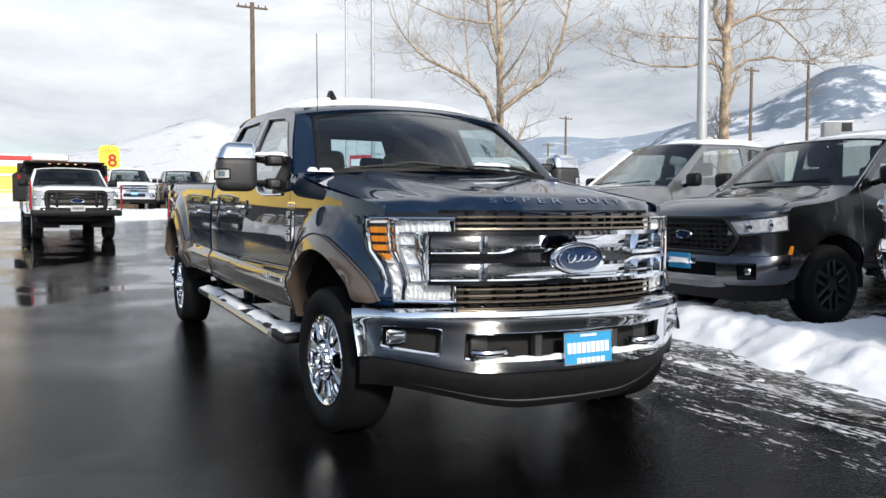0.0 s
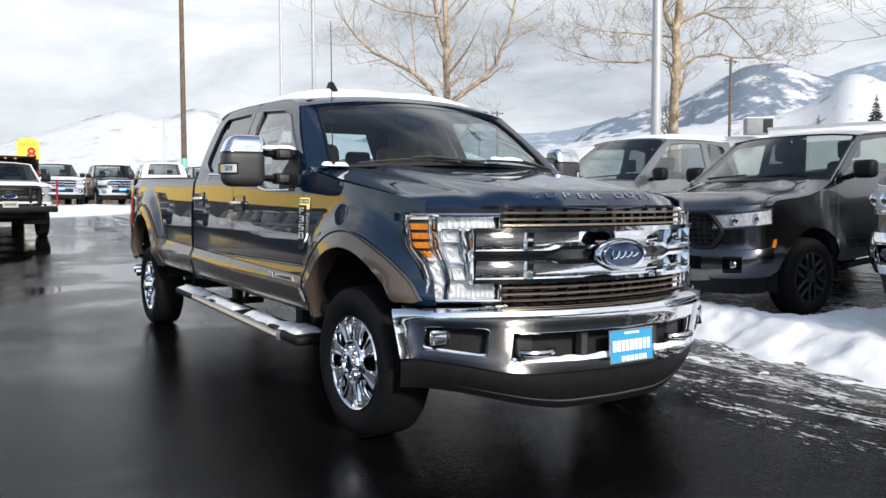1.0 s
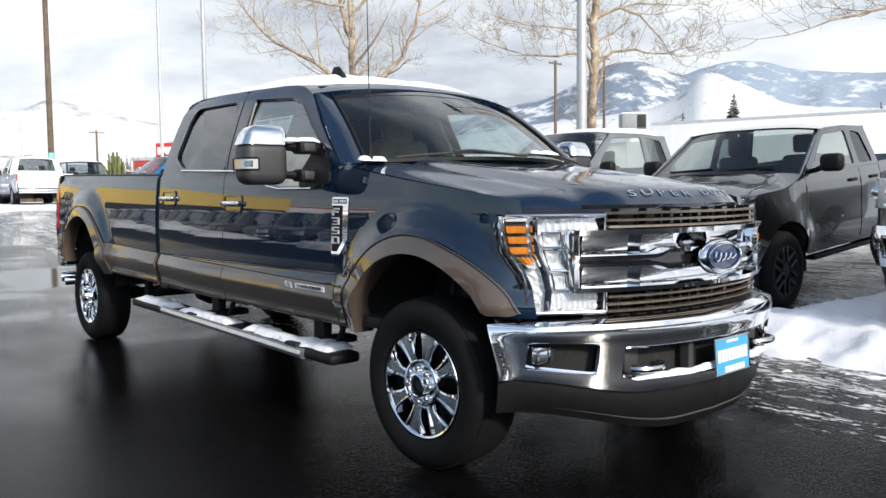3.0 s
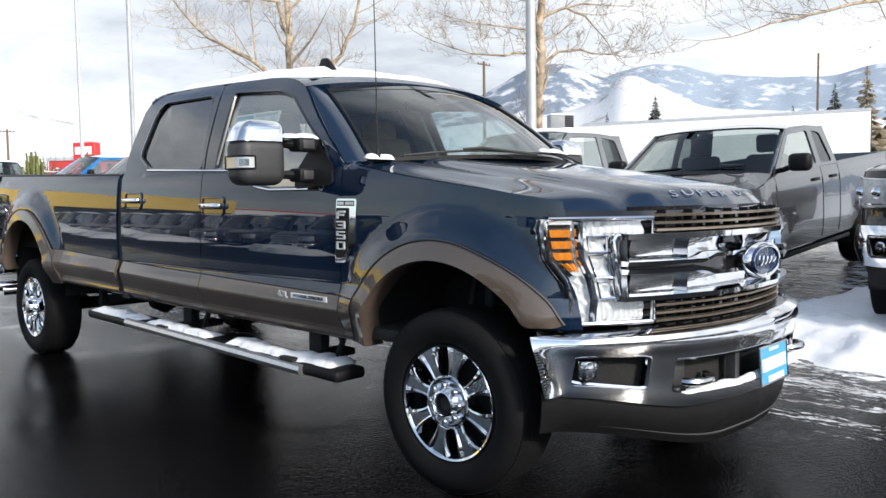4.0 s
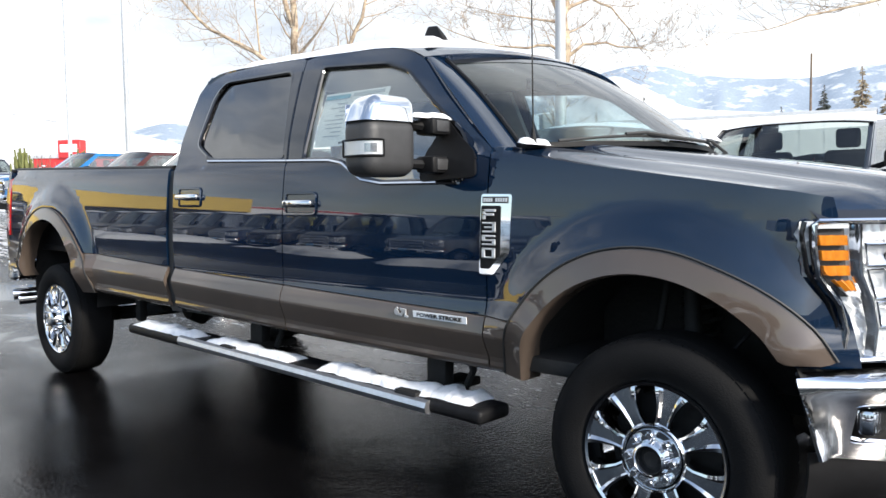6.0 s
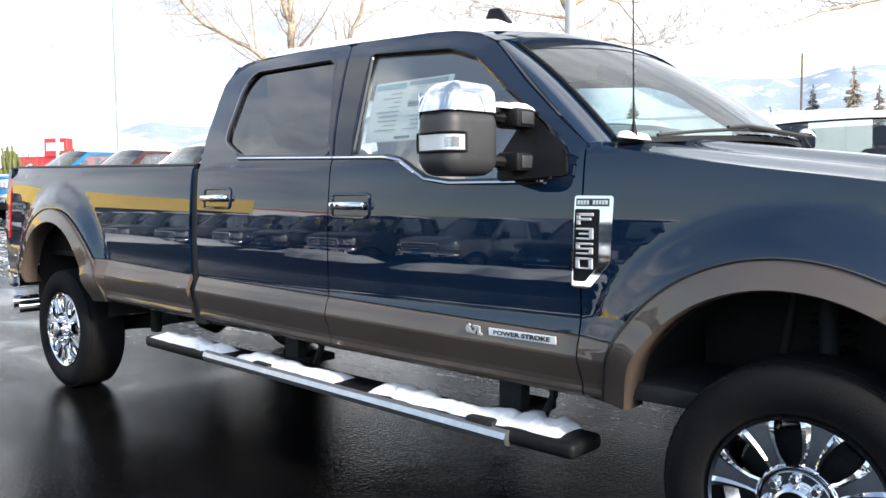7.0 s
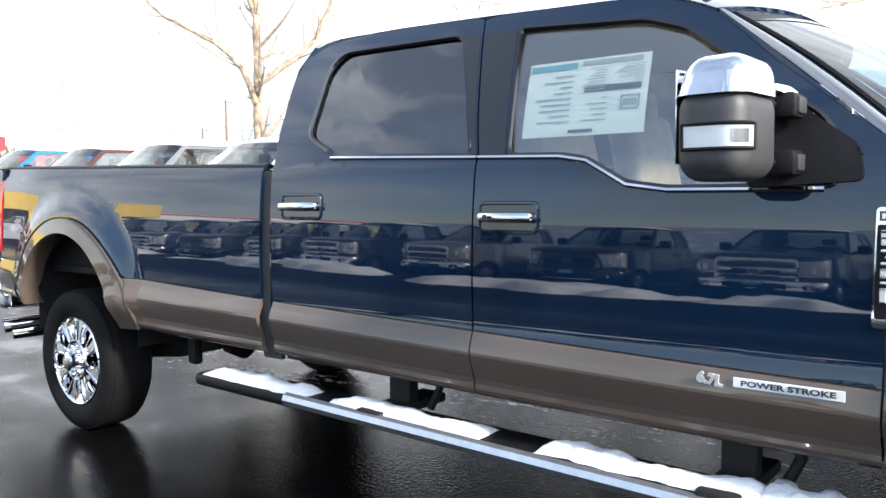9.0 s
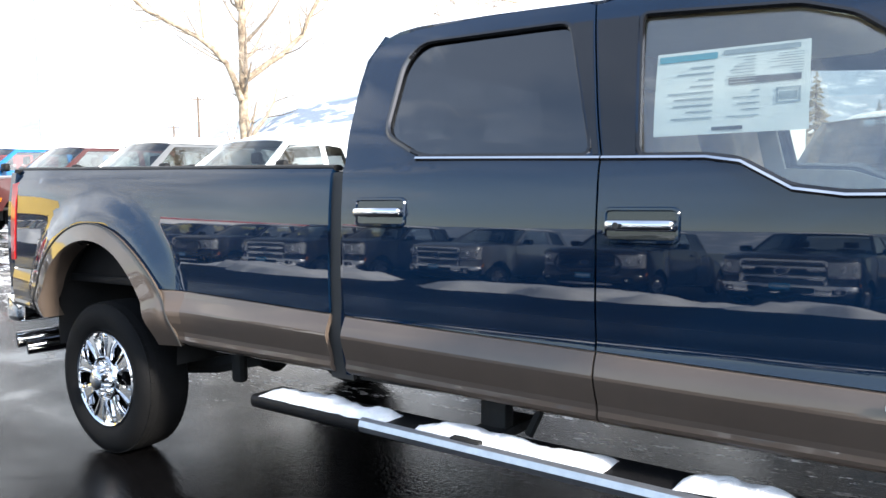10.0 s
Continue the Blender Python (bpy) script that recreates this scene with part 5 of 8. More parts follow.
part("leaf_spring", tube([(-0.55, 4.10, 0.50), (-0.56, 4.45, 0.42), (-0.56, 4.78, 0.38), (-0.56, 5.1, 0.42), (-0.55, 5.45, 0.52)], 0.035, 6, flat=1.4), M_DARK, truck)
part("spring_shackle", block((-0.80, 3.99, 0.42), (-0.74, 4.06, 0.62), 0.02), M_DARK, truck)
for dy, dz in ((0.0, 0.0), (0.115, 0.03)):
    pipe = part("exhaust_tip", tube([(-0.55, 5.50 + dy, 0.505 + dz), (-0.80, 5.60 + dy, 0.475 + dz), (-0.985, 5.665 + dy, 0.465 + dz)], 0.047, 14, caps=False), M_CHROME, truck, "chrome exhaust tip")
    part("tip_inside", tube([(-0.55, 5.50 + dy, 0.505 + dz), (-0.80, 5.60 + dy, 0.475 + dz), (-0.982, 5.664 + dy, 0.465 + dz)], 0.041, 14), M_DARK, pipe)

# bed: floor, inner walls, front wall, tailgate, step bumper
part("bed_floor", block((-0.95, 3.16, 0.88), (0.95, 5.66, 0.92), 0.005), M_BLACK, truck)
for side in (-1, 1):
    part("bed_inner", block((side * 0.93 - 0.01, 3.16, 0.90), (side * 0.93 + 0.01, 5.66, 1.43), 0.004), M_BLACK, truck)
part("bed_front", block((-1.0, 3.155, 0.66), (1.0, 3.19, 1.430), 0.006), M_BLUE, truck)
bm = sheet(lambda u, v: (u * (side_low(v) - 0.015), 5.675 + 0.02 * math.sin((v - 0.75) * 4), v), lin(-1, 1, 12), lin(0.78, 1.485, 10), thick=0.05)
tailgate = part("tailgate", bm, M_BLUE, truck)
part("tailgate_cap", tube([(-0.98, 5.69, 1.492), (0.98, 5.69, 1.492)], 0.03, 8, flat=0.5), M_BLACK, tailgate)
bm = block((-0.99, 5.72, 0.60), (0.99, 5.90, 0.78), 0.04, 3)
part("rear_bumper", bm, M_CHROME, truck, "chrome step bumper")
# black sheet added in the open gap between cab and bed, as its shade
for side in (-1, 1):
    part("cab_gap_shade", sheet(lambda u, v: (side * (side_x(3.1, v) - 0.035), 3.06 + 0.12 * u, v), [0, 1], lin(0.60, 1.42, 10), thick=0.02), M_INK, truck)

# aerial, fin, wipers
aerial = part("aerial", tube([(-0.868, 0.60, 1.450), (-0.868, 0.602, 1.475), (-0.868, 0.604, 1.52), (-0.868, 0.612, 2.30)], [0.014, 0.012, 0.0035, 0.0022], 6), M_BLACK, truck, "thin black whip aerial")
bm = block((-0.032, -0.095, -0.02), (0.032, 0.080, 0.092), 0.015, 3)
for v in bm.verts:
    k = max(0.0, v.co.z) / 0.085
    v.co.x *= 1 - 0.72 * k
    v.co.y = v.co.y * (1 - 0.62 * k) + 0.025 * k
fin = part("roof_fin", bm, M_BLACK, truck, "black roof fin aerial", sharp=60)
fin.matrix_basis = pose(-0.470, 1.49, 1.998, 4, 0, 0)
for x0, x1 in ((-0.70, 0.02), (0.06, 0.72)):
    pts = []
    for k in range(8):
        u = (x0 + (x1 - x0) * k / 7) / 0.86
        pts.append(Vector(screen_pt(u, -0.005 + 0.022 * math.sin(k / 7 * math.pi))) + Vector((0, -0.012, 0.008)))
    wip = part("wiper", tube(pts, 0.007, 6), M_INK, truck)
    part("wiper_arm", tube([pts[-1] + Vector((0.02, -0.07, -0.01)), pts[4] + Vector((0, -0.010, 0.014)), pts[3] + Vector((0, -0.003, 0.008))], 0.008, 6), M_INK, wip)

# cabin
cab = M_CABIN
part("dashboard", block((-0.86, 0.62, 1.10), (0.86, 1.06, 1.42), 0.07, 4), cab, truck, "dark dashboard")
part("headliner", sheet(lambda u, v: (u * 0.74, v, 1.925 + 0.035 * (1 - u * u)), lin(-1, 1, 8), lin(1.28, 3.0, 6)), M_LINER, truck)
for side in (-1, 1):
    seat = part("seat", block((side * 0.43 - 0.27, 1.35, 0.95), (side * 0.43 + 0.27, 1.95, 1.12), 0.06, 3), M_TAN, truck, "saddle brown leather seat")
    part("seat_back", block((-0.25, -0.075, 0.0), (0.25, 0.075, 0.60), 0.06, 4, pose(side * 0.43, 1.93, 1.10, -12, 0, 0)), M_TAN, seat)
    part("headrest", block((-0.135, -0.055, 0.0), (0.135, 0.055, 0.185), 0.05, 4, pose(side * 0.42, 2.03, 1.635, -8, 0, 0)), M_TAN, seat, "brown leather headrest")
    for dx in (-0.05, 0.05):
        part("headrest_post", tube([(side * 0.43 + dx, 2.02, 1.5), (side * 0.43 + dx, 2.03, 1.62)], 0.008, 6), M_CHROME_DULL, seat)
    rs = part("rear_seat", block((side * 0.42 - 0.36, 2.75, 1.0), (side * 0.42 + 0.36, 2.95, 1.55), 0.06, 3), M_TAN, truck)
    part("rear_headrest", block((side * 0.42 - 0.12, 2.86, 1.55), (side * 0.42 + 0.12, 2.95, 1.70), 0.04, 3), M_CABIN, rs)
    part("door_card", panel([(0.80, 0.70), (1.95, 0.70), (1.95, 1.43), (1.6, 1.41), (1.35, 1.32), (0.80, 1.31)], lambda y, z: side_x(y, z) - 0.06, side, step=0.2, thick=0.02), M_PALE, truck)
    part("pillar_lining", panel([(1.90, 1.40), (2.05, 1.40), (2.16, 1.93), (1.98, 1.92)], lambda y, z: side_x(y, z) - 0.05, side, step=0.2, thick=0.03), M_PALE, truck)
wheel_c = pose(0.43, 1.22, 1.30, 65, 0, 0)
sw = part("steering_wheel", tube([wheel_c @ Vector((0.185 * math.cos(a), 0.185 * math.sin(a), 0)) for a in [2 * math.pi * k / 32 for k in range(33)]], 0.016, 8, caps=False), M_BLACK, truck)
part("wheel_boss", block((-0.08, -0.06, -0.03), (0.08, 0.06, 0.02), 0.02, 3, wheel_c), M_BLACK, sw)
part("rear_view_mirror", block((-0.12, 1.18, 1.78), (0.12, 1.21, 1.85), 0.015), M_BLACK, truck)
part("sun_visor", block((-0.70, 1.20, 1.855), (-0.22, 1.36, 1.875), 0.006), M_PALE, truck)

# the price sheet inside the front passenger window
wx = lambda y, z: -(side_x(y, z) - 0.030)
corners = ((1.838, 1.500), (1.397, 1.496), (1.415, 1.757), (1.865, 1.761))


def sheet_pt(u, v):
    y = (corners[1][0] * (1 - v) + corners[2][0] * v) * (1 - u) + (corners[0][0] * (1 - v) + corners[3][0] * v) * u
    z = 1.497 + 0.262 * v
    return (wx(y, z), y, z)


sticker = part("window_sticker", sheet(sheet_pt, lin(0, 1, 8), lin(0, 1, 12)), M_PAPER, truck, "large printed price sheet stuck inside the window")
rnd = random.Random(3)


def print_at(u0, u1, v0, v1, mt):
    part("print_bar", sheet(lambda u, v: Vector(sheet_pt(u, v)) + Vector((-0.003, 0, 0)), lin(u0, u1, 3), lin(v0, v1, 2)), mt, sticker)


print_at(0.58, 0.98, 0.88, 0.96, M_TEAL)
print_at(0.06, 0.54, 0.91, 0.97, M_PRINT)
print_at(0.05, 0.50, 0.55, 0.63, M_INK)
print_at(0.40, 0.60, 0.04, 0.08, M_INK)
for k in range(9):
    print_at(0.60, 0.60 + 0.10 + 0.25 * rnd.random(), 0.78 - 0.075 * k, 0.80 - 0.075 * k, M_PRINT)
    print_at(0.04, 0.10 + 0.16 * rnd.random(), 0.86 - 0.030 * k, 0.869 - 0.030 * k, M_PRINT)
    print_at(0.33, 0.40 + 0.15 * rnd.random(), 0.86 - 0.036 * k, 0.869 - 0.036 * k, M_PRINT)
    if k > 3:
        print_at(0.30, 0.32 + 0.2 * rnd.random(), 0.74 - 0.07 * k, 0.755 - 0.07 * k, M_PRINT)
for a in ((0.05, 0.20, 0.30, 0.32), (0.05, 0.20, 0.46, 0.48), (0.05, 0.065, 0.30, 0.48), (0.185, 0.20, 0.30, 0.48), (0.07, 0.18, 0.35, 0.43)):
    print_at(*a, M_PRINT)

# ---- snow lying on the truck ----
def snow_strip(name, path_a, path_b, amp, seed, label, parent=None, n=40, m=10, lift=0.012):
    """A lumpy strip of snow between two edge curves given as functions of 0..1."""
    def f(u, v):
        p = Vector(path_a(u)).lerp(Vector(path_b(u)), v)
        e = min(v, 1 - v) * 2
        ends = min(u, 1 - u)
        h = math.sqrt(max(0.0, 1 - (1 - e) ** 2)) * min(1, math.sqrt(ends * 14))
        k = 1 + 0.55 * noise.noise(p * 11 + Vector((seed, 0, seed))) + 0.25 * noise.noise(p * 31)
        p.z += amp * h * max(0.25, k) - 0.002
        p.x += 0.012 * noise.noise(p * 17 + Vector((0, seed, 3)))
        p.y += 0.012 * noise.noise(p * 17 + Vector((5, seed, 3)))
        return p
    ob = part(name, sheet(f, lin(0, 1, n), lin(0, 1, m)), M_SNOWCAP, None, sharp=80)
    return tagged(ob, label, "snow", group="snow on the truck")


for k, (ya, yb, w0, w1) in enumerate(((0.80, 1.02, 0.87, 1.045), (1.00, 1.74, 0.93, 1.055), (1.96, 2.72, 0.95, 1.060), (2.86, 3.55, 0.93, 1.065))):
    a = lambda u: (-w0 + 0.03 * math.sin(u * 9 + k), ya + (yb - ya) * u, 0.419 + 0.0175 * (ya + (yb - ya) * u))
    b = lambda u: (-w1, ya + (yb - ya) * u, 0.419 + 0.0175 * (ya + (yb - ya) * u))
    snow_strip("snow_strip", a, b, 0.032, 3.0 * k, "lumpy strip of snow on the running board", n=46, m=10)
bm = sheet(lambda u, v: Vector(roof_pt(v, 1.40 + 1.58 * u)) + Vector((0, 0, -0.004 + (0.055 + 0.022 * noise.noise(Vector((u * 6, v * 5, 1)))) * step01(0, 0.10, u) ** 0.5 * step01(0, 0.05, 1 - u) * step01(0.0, 0.16, 0.93 - abs(v)))), lin(0, 1, 40), lin(-0.93, 0.93, 30))
roof_snow = part("roof_snow", bm, M_SNOW, None, sharp=80)
tagged(roof_snow, "smooth white layer of snow on the cab roof", "snow", group="snow on the truck")
snow_strip("snow_patch", lambda u: (-0.93 + 0.16 * u, 0.585, 1.455), lambda u: (-0.93 + 0.16 * u, 0.64, 1.465), 0.020, 7, "small pat of snow at the foot of the windscreen", n=14, m=6)
snow_strip("snow_patch", lambda u: (0.12 + 0.30 * u, 0.36 + 0.06 * u, 1.508), lambda u: (0.12 + 0.30 * u, 0.40 + 0.06 * u, 1.514), 0.016, 11, "small pat of snow at the foot of the windscreen", n=20, m=6)
snow_strip("snow_patch", lambda u: (-1.18 + 0.22 * u, 0.94, 1.568), lambda u: (-1.18 + 0.22 * u, 1.0, 1.568), 0.028, 13, "cap of snow on the mirror arm", n=18, m=6)
snow_strip("snow_patch", lambda u: (-0.56 + 1.1 * u, ahead(-0.56 + 1.1 * u, 0.10), 0.484), lambda u: (-0.56 + 1.1 * u, ahead(-0.56 + 1.1 * u, 0.055), 0.486), 0.024, 17, "wet snow lying in the bumper opening", n=40, m=6)
# ---- hills ----
def hill_mat(name, dark, light, cut, soft, scale, snow_up=0.0):
    m = bpy.data.materials.new(name)
    m.use_nodes = True
    nt = m.node_tree
    L = nt.links.new
    b = nt.nodes["Principled BSDF"]
    b.inputs["Roughness"].default_value = 0.9
    tc = nt.nodes.new("ShaderNodeTexCoord")
    n1 = nt.nodes.new("ShaderNodeTexNoise")
    n1.inputs["Scale"].default_value, n1.inputs["Detail"].default_value, n1.inputs["Roughness"].default_value = scale, 7.0, 0.62
    L(tc.outputs["Object"], n1.inputs["Vector"])
    r = nt.nodes.new("ShaderNodeValToRGB")
    r.color_ramp.elements[0].position, r.color_ramp.elements[0].color = cut - soft, (*dark, 1)
    r.color_ramp.elements[1].position, r.color_ramp.elements[1].color = cut + soft, (*light, 1)
    L(n1.outputs[0], r.inputs[0])
    n2 = nt.nodes.new("ShaderNodeTexNoise")
    n2.inputs["Scale"].default_value, n2.inputs["Detail"].default_value = scale * 9, 5.0
    L(tc.outputs["Object"], n2.inputs["Vector"])
    mix = nt.nodes.new("ShaderNodeMix")
    mix.data_type, mix.blend_type = "RGBA", "MULTIPLY"
    mix.inputs[0].default_value = 0.35
    L(r.outputs[0], mix.inputs[6])
    L(n2.outputs[0], mix.inputs[7])
    L(mix.outputs[2], b.inputs["Base Color"])
    return m


# forest tones painted paler and bluer, so distance haze sits in the colour
M_HAZY_FOREST = hill_mat("far forest under snow, haze in its colour", (0.33, 0.40, 0.49), (0.80, 0.83, 0.88), 0.60, 0.07, 0.013)
M_HAZY_SLOPE = hill_mat("wooded slope, haze in its colour", (0.20, 0.25, 0.32), (0.82, 0.84, 0.88), 0.55, 0.05, 0.016)
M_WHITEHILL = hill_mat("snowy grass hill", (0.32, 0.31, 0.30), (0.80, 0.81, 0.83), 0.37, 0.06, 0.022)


def ridge(name, label, crest, radius, material, foot=1.2, rough=0.10, n=160, rows=12, back=0.35):
    """A hill: its crest is given as elevations by compass bearing at a distance; the slope runs down towards the lot."""
    a0, a1 = crest[0][0], crest[-1][0]
    f = spline(*crest)

    def pt(u, v):
        az = radians(a0 + (a1 - a0) * u)
        el = f(a0 + (a1 - a0) * u)
        # v: 0 foot near, 0.8 crest, 1 behind
        k = v / 0.8
        if v <= 0.8:
            r = radius * (1 - back * (1 - k))
            h0 = math.tan(radians(el)) * radius
            z = foot + (h0 - foot) * (k ** 1.15)
        else:
            r = radius * (1 + 0.5 * (k - 1))
            z = math.tan(radians(el)) * radius * (1 - 2.2 * (k - 1))
        p = Vector((r * math.sin(az), r * math.cos(az), z))
        gully = noise.fractal(Vector((u * (a1 - a0) * 0.25, v * 1.5, radius * 0.01)), 0.9, 2.0, 6)
        p.z += rough * z * gully * min(1.0, 1.6 * abs(0.8 - v) + 0.10)
        return p
    bm = sheet(pt, lin(0, 1, n), lin(0, 1, rows))
    bmesh.ops.recalc_face_normals(bm, faces=bm.faces[:])
    ob = part(name, bm, material, None, sharp=80)
    return tagged(ob, label, "hill", kind="structure")


ridge("backdrop_hills", "far mountain range with snow, painted haze-blue", [(24, 4.3), (26, 4.55), (28.5, 5.1), (30.5, 4.8), (33, 5.05), (35.5, 5.1), (38, 4.95), (41, 5.2), (45, 6.2), (49, 7.2), (53, 8.3), (57, 8.1), (58.6, 8.6), (61.3, 8.75), (64.0, 8.05), (67.5, 7.55), (71.2, 7.35), (74, 7.95), (78, 7.6), (86, 6.8), (100, 5.0), (120, 4.0)], 3200, M_HAZY_FOREST, foot=30, rough=0.16, n=260, rows=26)
ridge("backdrop_mountain", "wooded mountain with open snowfields", [(39.5, 2.5), (41.9, 4.9), (44.8, 6.1), (48.0, 6.7), (50.0, 7.7), (52.2, 8.9), (54.2, 9.0), (56.6, 8.1), (59.5, 6.9), (62.6, 5.6), (66, 3.0)], 1900, M_HAZY_SLOPE, foot=20, rough=0.12, n=150, rows=24)
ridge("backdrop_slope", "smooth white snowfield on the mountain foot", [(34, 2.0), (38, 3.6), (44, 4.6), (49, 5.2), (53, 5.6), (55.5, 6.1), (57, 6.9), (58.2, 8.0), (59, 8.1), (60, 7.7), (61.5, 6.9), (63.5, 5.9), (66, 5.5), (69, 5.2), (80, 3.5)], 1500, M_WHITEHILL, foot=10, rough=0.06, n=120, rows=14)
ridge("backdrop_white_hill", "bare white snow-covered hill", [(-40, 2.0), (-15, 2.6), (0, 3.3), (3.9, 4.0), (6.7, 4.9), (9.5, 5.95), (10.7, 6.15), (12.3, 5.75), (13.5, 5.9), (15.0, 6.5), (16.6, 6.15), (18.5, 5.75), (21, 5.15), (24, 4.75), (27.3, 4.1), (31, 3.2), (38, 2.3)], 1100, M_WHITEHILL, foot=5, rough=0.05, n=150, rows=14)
ridge("backdrop_far_hills", "low snowy hills all round the valley", [(100, 4.0), (130, 3.5), (170, 4.5), (200, 4.0), (240, 3.0), (280, 3.6), (320, 2.5)], 2500, M_HAZY_FOREST, foot=10, rough=0.1, n=90, rows=10)

# ---- poles, trees, buildings far off ----
M_POLE = mat("galvanised pole", (0.52, 0.53, 0.54), 0.5, 0.3, var=0.15, scale=3.0)
M_WOODPOLE = mat("weathered timber pole", (0.16, 0.115, 0.08), 0.85, var=0.4, scale=4.0, bump=0.3, bscale=30)
M_BARK = mat("pale tan bark", (0.56, 0.45, 0.32), 0.85, col2=(0.22, 0.16, 0.11), scale=7.0, bump=0.5, bscale=30)
M_TWIG = mat("brown twigs", (0.48, 0.39, 0.30), 0.85, var=0.35, scale=10.0)
M_FIR = mat("dark fir needles", (0.20, 0.21, 0.20), 0.9, col2=(0.030, 0.042, 0.030), scale=1.2)
M_TANFIR = mat("tan dry boughs", (0.42, 0.35, 0.24), 0.9, var=0.5, scale=1.0)
M_HEDGE = mat("bare brown brush", (0.16, 0.115, 0.075), 0.9, var=0.5, scale=2.0)


mat_concrete = mat("grey concrete", (0.40, 0.39, 0.37), 0.85, var=0.2, scale=5.0, bump=0.3, bscale=30)


def lamp_pole(x, y, h, r, label, head=True, lean=0.0):
    z = ground_z(x, y)
    root = part("lamp_pole", tube([(x, y, z - 0.1), (x, y, z + 0.6), (x + lean, y, z + h)], [r * 1.1, r, r * 0.72], 12), M_POLE, None)
    tagged(root, label, "pole", group="lot poles")
    if head:
        part("lamp_head", block((x + lean - 0.25, y - 0.5, z + h - 0.05), (x + lean + 0.25, y + 0.5, z + h + 0.12), 0.04), M_GREYPL, root)
    part("pole_base", lathe([(0, 0), (0, r * 2.2), (0.5, r * 2.2), (0.55, 0)], 16, m=Matrix.Translation((x, y, z - 0.05)) @ Matrix.Rotation(radians(-90), 4, "Y")), mat_concrete, root)
    return root


lamp_pole(8.77, 7.17, 9.5, 0.105, "tall white steel lamp pole beside a bare tree")
lamp_pole(9.41, 25.07, 13.0, 0.085, "slim white pole far across the lot")
lamp_pole(15.4, 44.2, 17.0, 0.11, "slim white pole far across the lot")
for az, d, h in ((12.2, 120, 12.0), (31.9, 110, 11.0), (20.6, 130, 13.0)):
    lamp_pole(d * math.sin(radians(az)), d * math.cos(radians(az)), h, 0.16, "thin distant street lamp pole", head=False)


def power_pole(x, y, h, r, label, arms=1):
    z = ground_z(x, y)
    root = part("power_pole", tube([(x, y, z - 0.2), (x, y, z + h)], [r, r * 0.75], 10), M_WOODPOLE, None)
    tagged(root, label, "pole", group="timber power poles")
    for k in range(arms):
        za = z + h - 0.35 - 0.9 * k
        part("cross_arm", block((x - 1.1, y - 0.06, za - 0.07), (x + 1.1, y + 0.06, za + 0.07), 0.01), M_WOODPOLE, root)
        for dx in (-0.95, -0.45, 0.45, 0.95):
            part("insulator", lathe([(0, 0), (0, 0.05), (0.16, 0.035), (0.18, 0)], 8, m=Matrix.Translation((x + dx, y, za + 0.07)) @ Matrix.Rotation(radians(-90), 4, "Y")), M_GREYPL, root)
    return root


util = power_pole(11.8, 53.5, 14.6, 0.20, "brown timber power pole with a cross-arm")
part("pole_wrap", lathe([(0, 0.215), (1.3, 0.21)], 14, m=Matrix.Translation((11.8, 53.5, 3.0)) @ Matrix.Rotation(radians(-90), 4, "Y")), mat("pale turquoise wrap", (0.25, 0.55, 0.50), 0.6, var=0.1), util, "pale turquoise wrap round the pole")
power_pole(75.4, 25.5, 13.0, 0.13, "timber power pole before the mountains", arms=0)
for az, d, h in ((47.6, 95, 15.5), (51.0, 105, 17.5), (35.5, 120, 13.5), (34.3, 150, 12.0), (17.2, 140, 11.0)):
    power_pole(d * math.sin(radians(az)) - 2.4, d * math.cos(radians(az)) - 4.2, h, 0.20, "distant timber power pole")


